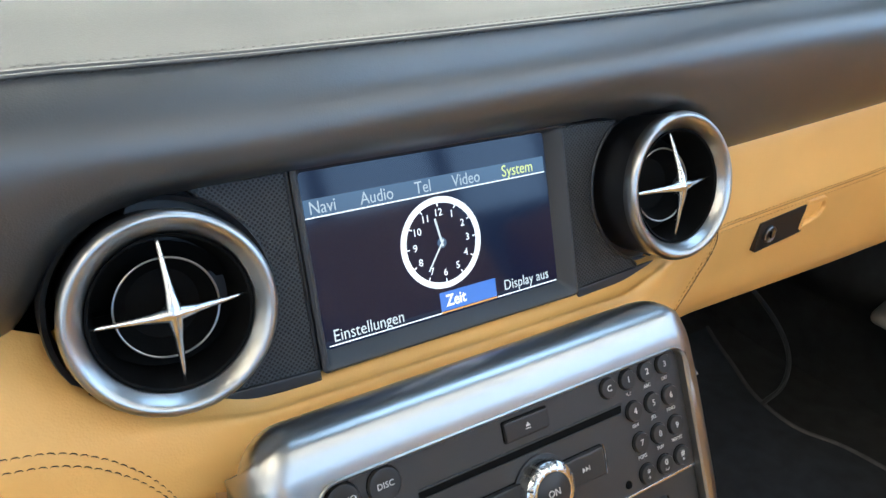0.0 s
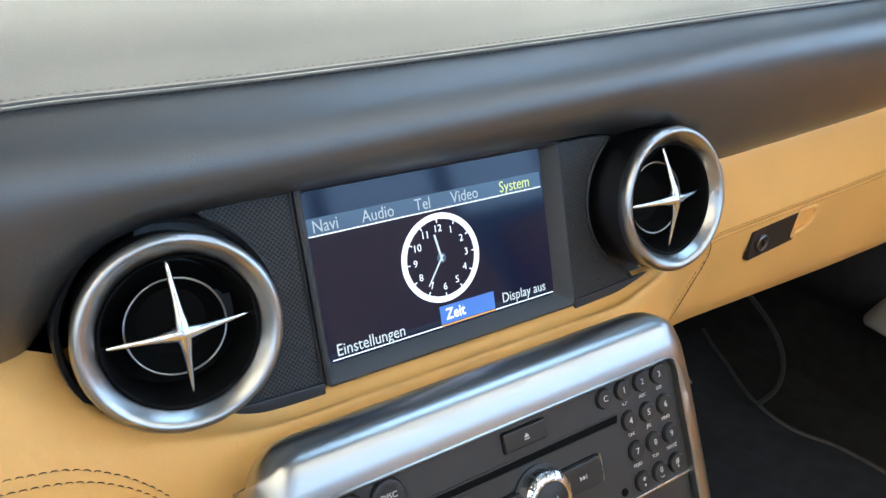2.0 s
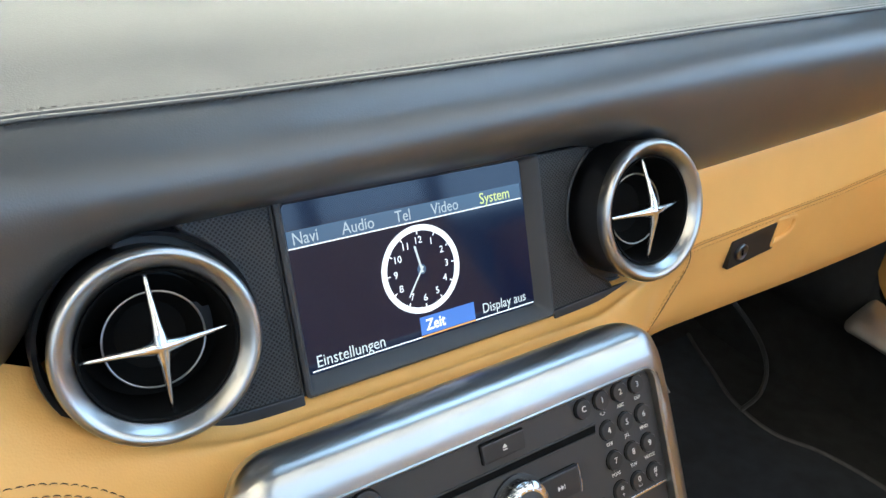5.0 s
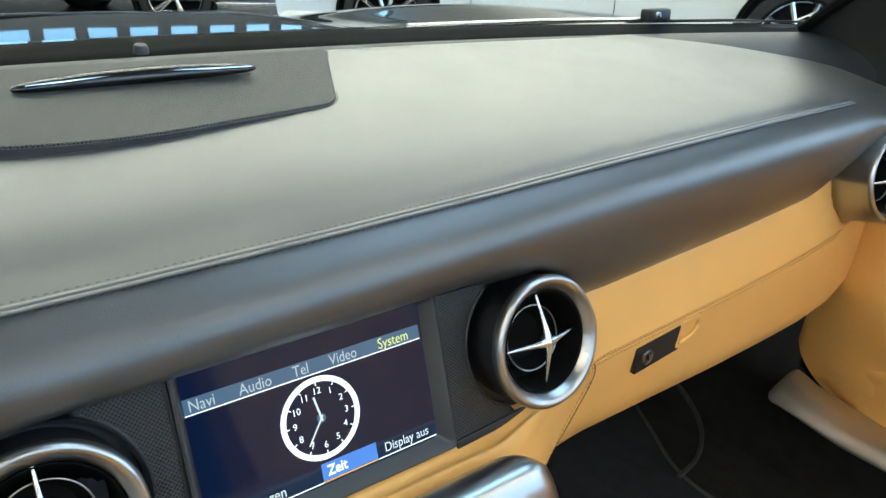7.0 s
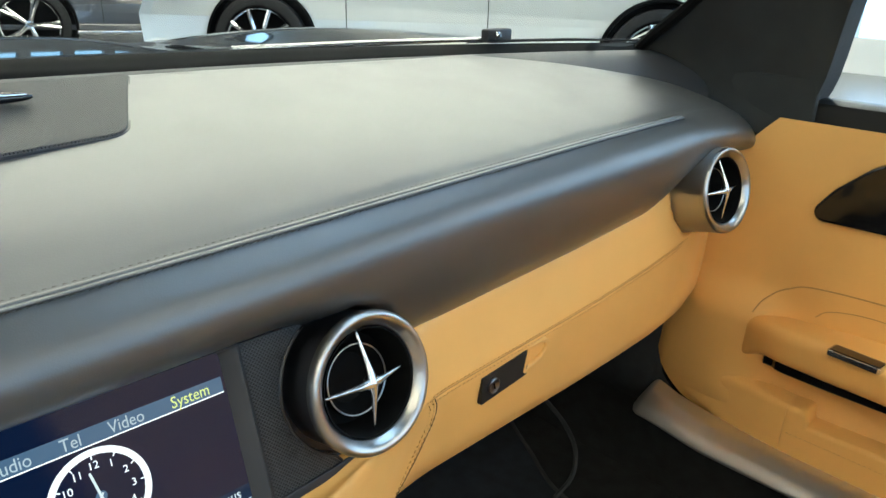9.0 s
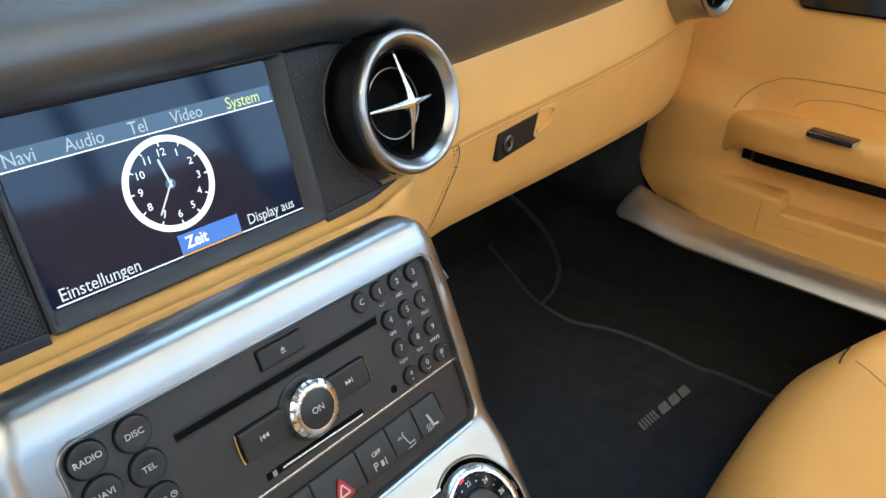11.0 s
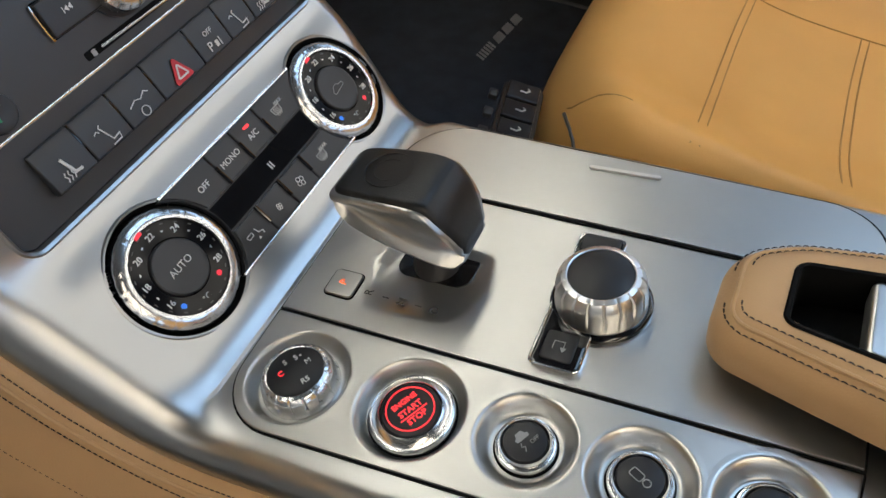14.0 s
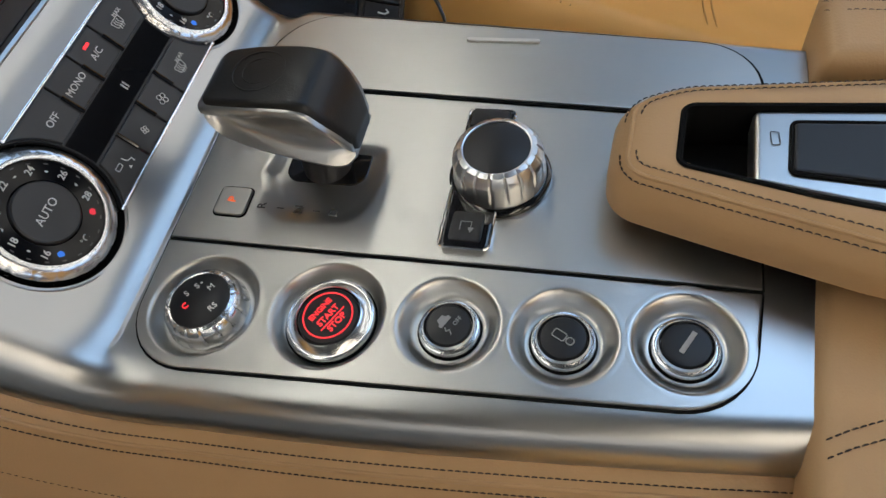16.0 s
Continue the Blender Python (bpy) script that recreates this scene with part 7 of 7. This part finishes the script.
solid("ceiling", merge(*[box_bm(x1 - x0, y1 - y0, 0.2, Matrix.Translation(((x0 + x1) / 2, (y0 + y1) / 2, RH + 0.1))) for x0, y0, x1, y1 in panels]), CEIL_PAINT, "grey showroom ceiling with an opening added for blue fill light", "ceiling", kind="structure")


def window_wall(name, along, fixed, a0, a1, sill, head, bays, mat):
    """A wall with a band of window openings; along is the axis it runs on."""
    bms = []

    def add(u0, u1, z0, z1, t=0.15):
        if along == "x":
            bms.append(box_bm(u1 - u0, t, z1 - z0, Matrix.Translation(((u0 + u1) / 2, fixed, (z0 + z1) / 2))))
        else:
            bms.append(box_bm(t, u1 - u0, z1 - z0, Matrix.Translation((fixed, (u0 + u1) / 2, (z0 + z1) / 2))))
    if sill > 0:
        add(a0, a1, 0, sill)
    add(a0, a1, head, RH)
    w = (a1 - a0) / bays
    for k in range(bays + 1):
        c = a0 + w * k
        add(max(a0, c - 0.12), min(a1, c + 0.12), sill, head)
    return solid(name, merge(*bms), mat, "showroom wall with tall windows", "wall", kind="structure")


window_wall("wall_north", "x", RY1, RX0, RX1, 2.6, 3.6, 22, CLADDING)
window_wall("wall_west", "y", RX0, RY0, RY1, 3.0, 5.0, 9, CLADDING)
window_wall("wall_east", "y", RX1, RY0, 2.5, 0.4, 6.0, 5, WALL_PAINT)
slab_box("wall_corner", RX1 - 0.075, 2.5, 0.0, RX1 + 0.075, RY1, RH, WALL_PAINT, "plain white showroom wall", "wall")
window_wall("wall_south", "x", RY0, RX0, RX1, 1.9, 5.4, 9, CLADDING)

# daylight beyond the openings, the ceiling's light bands, and added fill lamps
SKY_GLOW = material("bright_sky_backdrop", (0.5, 0.5, 0.5), 1.0, emit=(0.30, 0.64, 1.0), emit_strength=0.95)
BLUE_GLOW = material("blue_sky_backdrop", (0.5, 0.5, 0.5), 1.0, emit=(0.42, 0.66, 1.0), emit_strength=2.4)


def backdrop(name, x0, y0, x1, y1, mat):
    rows = [[(x0, y0, -0.5), (x1, y1, -0.5)], [(x0, y0, 9.0), (x1, y1, 9.0)]]
    return solid(name, grid_bm(rows), mat, "bright sky outside the showroom windows", "sky", kind="structure")


backdrop("backdrop_north", RX0 - 4, RY1 + 3, RX1 + 4, RY1 + 3, SKY_GLOW)
WEST_GLOW = material("hazy_sky_backdrop", (0.5, 0.5, 0.5), 1.0, emit=(1.0, 0.92, 0.78), emit_strength=1.3)
backdrop("backdrop_west", RX0 - 3, RY0 - 4, RX0 - 3, RY1 + 4, WEST_GLOW)
EAST_GLOW = material("pale_sky_backdrop", (0.5, 0.5, 0.5), 1.0, emit=(0.46, 0.68, 1.0), emit_strength=2.2)
backdrop("backdrop_east", RX1 + 3, RY0 - 4, RX1 + 3, RY1 + 4, EAST_GLOW)
backdrop("backdrop_south", RX0 - 4, RY0 - 3, RX1 + 4, RY0 - 3, BLUE_GLOW)
# unseen blue glow added above the opening; the deck reflects it
rows = [[(LX0 - 1, LY0 - 1, RH + 1.0), (LX1 + 1, LY0 - 1, RH + 1.0)], [(LX0 - 1, LY1 + 1, RH + 1.0), (LX1 + 1, LY1 + 1, RH + 1.0)]]
ROOF_FILL_GLOW = material("blue_fill_glow", (0.5, 0.5, 0.5), 1.0, emit=(0.46, 0.69, 1.0), emit_strength=3.6)
solid("blue_fill_panel", grid_bm(rows), ROOF_FILL_GLOW, "added blue glow panel above the ceiling opening", "sky", kind="structure")
LAMP_GLOW = material("lamp_diffuser", (0.9, 0.9, 0.9), 0.5, emit=(1.0, 0.96, 0.82), emit_strength=7.0)
REAR_FILL_GLOW = material("warm_fill_diffuser", (0.9, 0.9, 0.9), 0.5, emit=(1.0, 0.86, 0.66), emit_strength=6.5)
SOFT_GLOW = material("soft_lamp_diffuser", (0.9, 0.9, 0.9), 0.5, emit=(1.0, 0.92, 0.78), emit_strength=3.4)


def ceiling_lamp(x0, x1, y, glow):
    cx = (x0 + x1) / 2
    ob = thing("ceiling_light", Matrix.Translation((cx, y, LAMP_Z - 0.06)), "long white ceiling light out of view", "ceiling light", "ceiling lights")
    part("housing", box_bm(x1 - x0 + 0.2, 0.7, 0.10, Matrix.Translation((cx, y, LAMP_Z - 0.05)), 0.01), WALL_PAINT, ob)
    for x in (x0 + 0.5, x1 - 0.5):
        part("hanger", tube([(x, y, LAMP_Z - 0.01), (x, y, RH + 0.02)], 0.02, 8), FRAME, ob)
    part("diffuser", box_bm(x1 - x0, 0.6, 0.02, Matrix.Translation((cx, y, LAMP_Z - 0.108)), 0.004), glow, ob)


for k in range(5):
    ceiling_lamp(-2.2, 9.0, 2.6 + 1.7 * k, LAMP_GLOW)
for k in range(3):
    ceiling_lamp(0.0, 9.0, -3.8 - 1.8 * k, SOFT_GLOW)
# three unseen fill lamps added at the rear left to brighten the door
for k in range(3):
    ceiling_lamp(-7.5, -1.6, -1.6 - 1.8 * k, REAR_FILL_GLOW)


# ---- parked cars ----
def paint(name, colour):
    return material(name, colour, 0.25, coat=1.0, vary=0.02, vary_scale=2, bump=0.004, scale=40)


WHITE_PAINT, GREY_PAINT = paint("white_car_paint", (0.74, 0.78, 0.76)), paint("dark_grey_car_paint", (0.05, 0.055, 0.065))
TYRE = material("tyre_rubber", (0.014, 0.014, 0.014), 0.75, bump=0.3, scale=120, vary=0.1)
CAR_GLASS = material("dark_car_glass", (0.01, 0.012, 0.014), 0.04, coat=0.5, vary=0.05)


def car(m, body_paint, label, spokes, rear=False):
    """A parked car, nose towards -x of its frame; y is across, with its near side at y = 0."""
    ob = thing("parked_car", m, label, "car", "parked cars")
    side = [(-0.88, 0.30), (-0.90, 0.52), (-0.82, 0.70), (-0.45, 0.86), (0.35, 0.98), (0.75, 1.02), (1.35, 1.40), (2.10, 1.46), (2.90, 1.40), (3.45, 1.08), (3.72, 1.02), (3.78, 0.55), (3.70, 0.28)]
    rings = []
    for off, grow in ((0.06, -0.05), (0.02, -0.015), (0.0, 0.0)):
        rings.append([(x, off, z) for x, z in rounded(side[::-1], [0.05] * len(side), -grow, 5)])
    for off, grow in ((1.80, 0.0), (1.78, -0.015), (1.74, -0.05)):
        rings.append([(x, off, z) for x, z in rounded(side[::-1], [0.05] * len(side), -grow, 5)])
    # draw the cabin in, upwards
    rings = [[(x, y + (0.20 if y < 0.9 else -0.20) * smoothstep(0.85, 1.45, z), z) for x, y, z in ring] for ring in rings]
    part("body", grid_bm(rings, closed_u=True, caps=True), body_paint, ob, m=m, angle=50)
    for cx in (0.0, 2.75):
        wm = m @ Matrix.Translation((cx, 0.0, 0.34)) @ pose(0, 0, 0, 90, 0, 0)
        part("wheel_arch", lathe([(0.405, -0.05), (0.405, 0.004), (0.385, 0.006), (0.375, -0.05), (0.0, -0.05)], 40), DEEP_BLACK, ob, m=wm)
        wheel = part("wheel", lathe([(0.255, -0.02), (0.255, 0.02), (0.262, 0.028), (0.275, 0.02)], 40), DEEP_BLACK, ob, m=wm)
        part("tyre", lathe([(0.245, 0.0), (0.262, 0.022), (0.31, 0.026), (0.338, 0.010), (0.340, -0.10), (0.25, -0.10)], 44), TYRE, wheel, m=wm)
        sp = []
        for k in range(spokes):
            a = 2 * math.pi * k / spokes
            for d in (-0.10, 0.10) if spokes < 8 else (0.0,):
                sp.append(tube([(0.03 * math.cos(a), 0.03 * math.sin(a), 0.018), (0.14 * math.cos(a + d * 0.6), 0.14 * math.sin(a + d * 0.6), 0.022), (0.25 * math.cos(a + d), 0.25 * math.sin(a + d), 0.012)], 0.016, 6))
        part("rim", merge(*sp, lathe([(0.258, -0.05), (0.258, 0.014), (0.250, 0.020), (0.240, 0.010), (0.235, -0.05)], 44), lathe([(0.04, 0), (0.04, 0.024), (0.0, 0.028)], 20)), CHROME, wheel, m=wm)
    part("side_window", slab([(0.95, 1.02), (2.95, 1.06), (2.70, 1.34), (2.10, 1.39), (1.45, 1.34)], 0.04, 0, 0.01, 0.004), CAR_GLASS, ob, m=m @ Matrix(((1, 0, 0, 0), (0, 0.30, -1, -0.15), (0, 1, 0, 0), (0, 0, 0, 1))))
    part("head_lamp", slab([(-0.80, 0.66), (-0.55, 0.66), (-0.40, 0.78), (-0.66, 0.78)], 0.03, 0, 0.008, 0.004), CAR_GLASS, ob, m=m @ Matrix(((1, 0, 0, 0), (0, 0, -1, 0.001), (0, 1, 0, 0), (0, 0, 0, 1))))
    part("sill_strip", box_bm(2.0, 0.012, 0.03, m @ Matrix.Translation((1.38, 0.0, 0.27)), 0.004), SATIN_CHROME if not rear else DEEP_BLACK, ob)
    for cx in (0.62, 1.60):
        part("door_gap", box_bm(0.006, 0.006, 0.62, m @ Matrix.Translation((cx, 0.001, 0.66))), DEEP_BLACK, ob)
    return ob


def placed(front, rear, size=1.0):
    """The frame of a car from the ground points of its two near wheels, and its size against a small saloon."""
    a, b = Vector(front), Vector(rear)
    d = (b - a).normalized()
    n = Vector((0, 0, 1)).cross(d)
    return Matrix(((d.x, n.x, 0, a.x), (d.y, n.y, 0, a.y), (0, 0, 1, a.z), (0, 0, 0, 1))) @ Matrix.Scale(size, 4)


car(placed((3.06, 4.84, 0.0), (5.00, 2.34, 0.0), 1.12), WHITE_PAINT, "white parked car seen past the bonnet", 10)
car(placed((2.22, 7.65, 0.0), (4.80, 6.75, 0.0), 1.06), GREY_PAINT, "dark grey parked car behind the white one", 5)
car(placed((2.02, 10.97, 0.0), (-0.65, 11.5, 0.0)), paint("black_car_paint_far", (0.01, 0.01, 0.011)), "black parked car far across the showroom", 10)
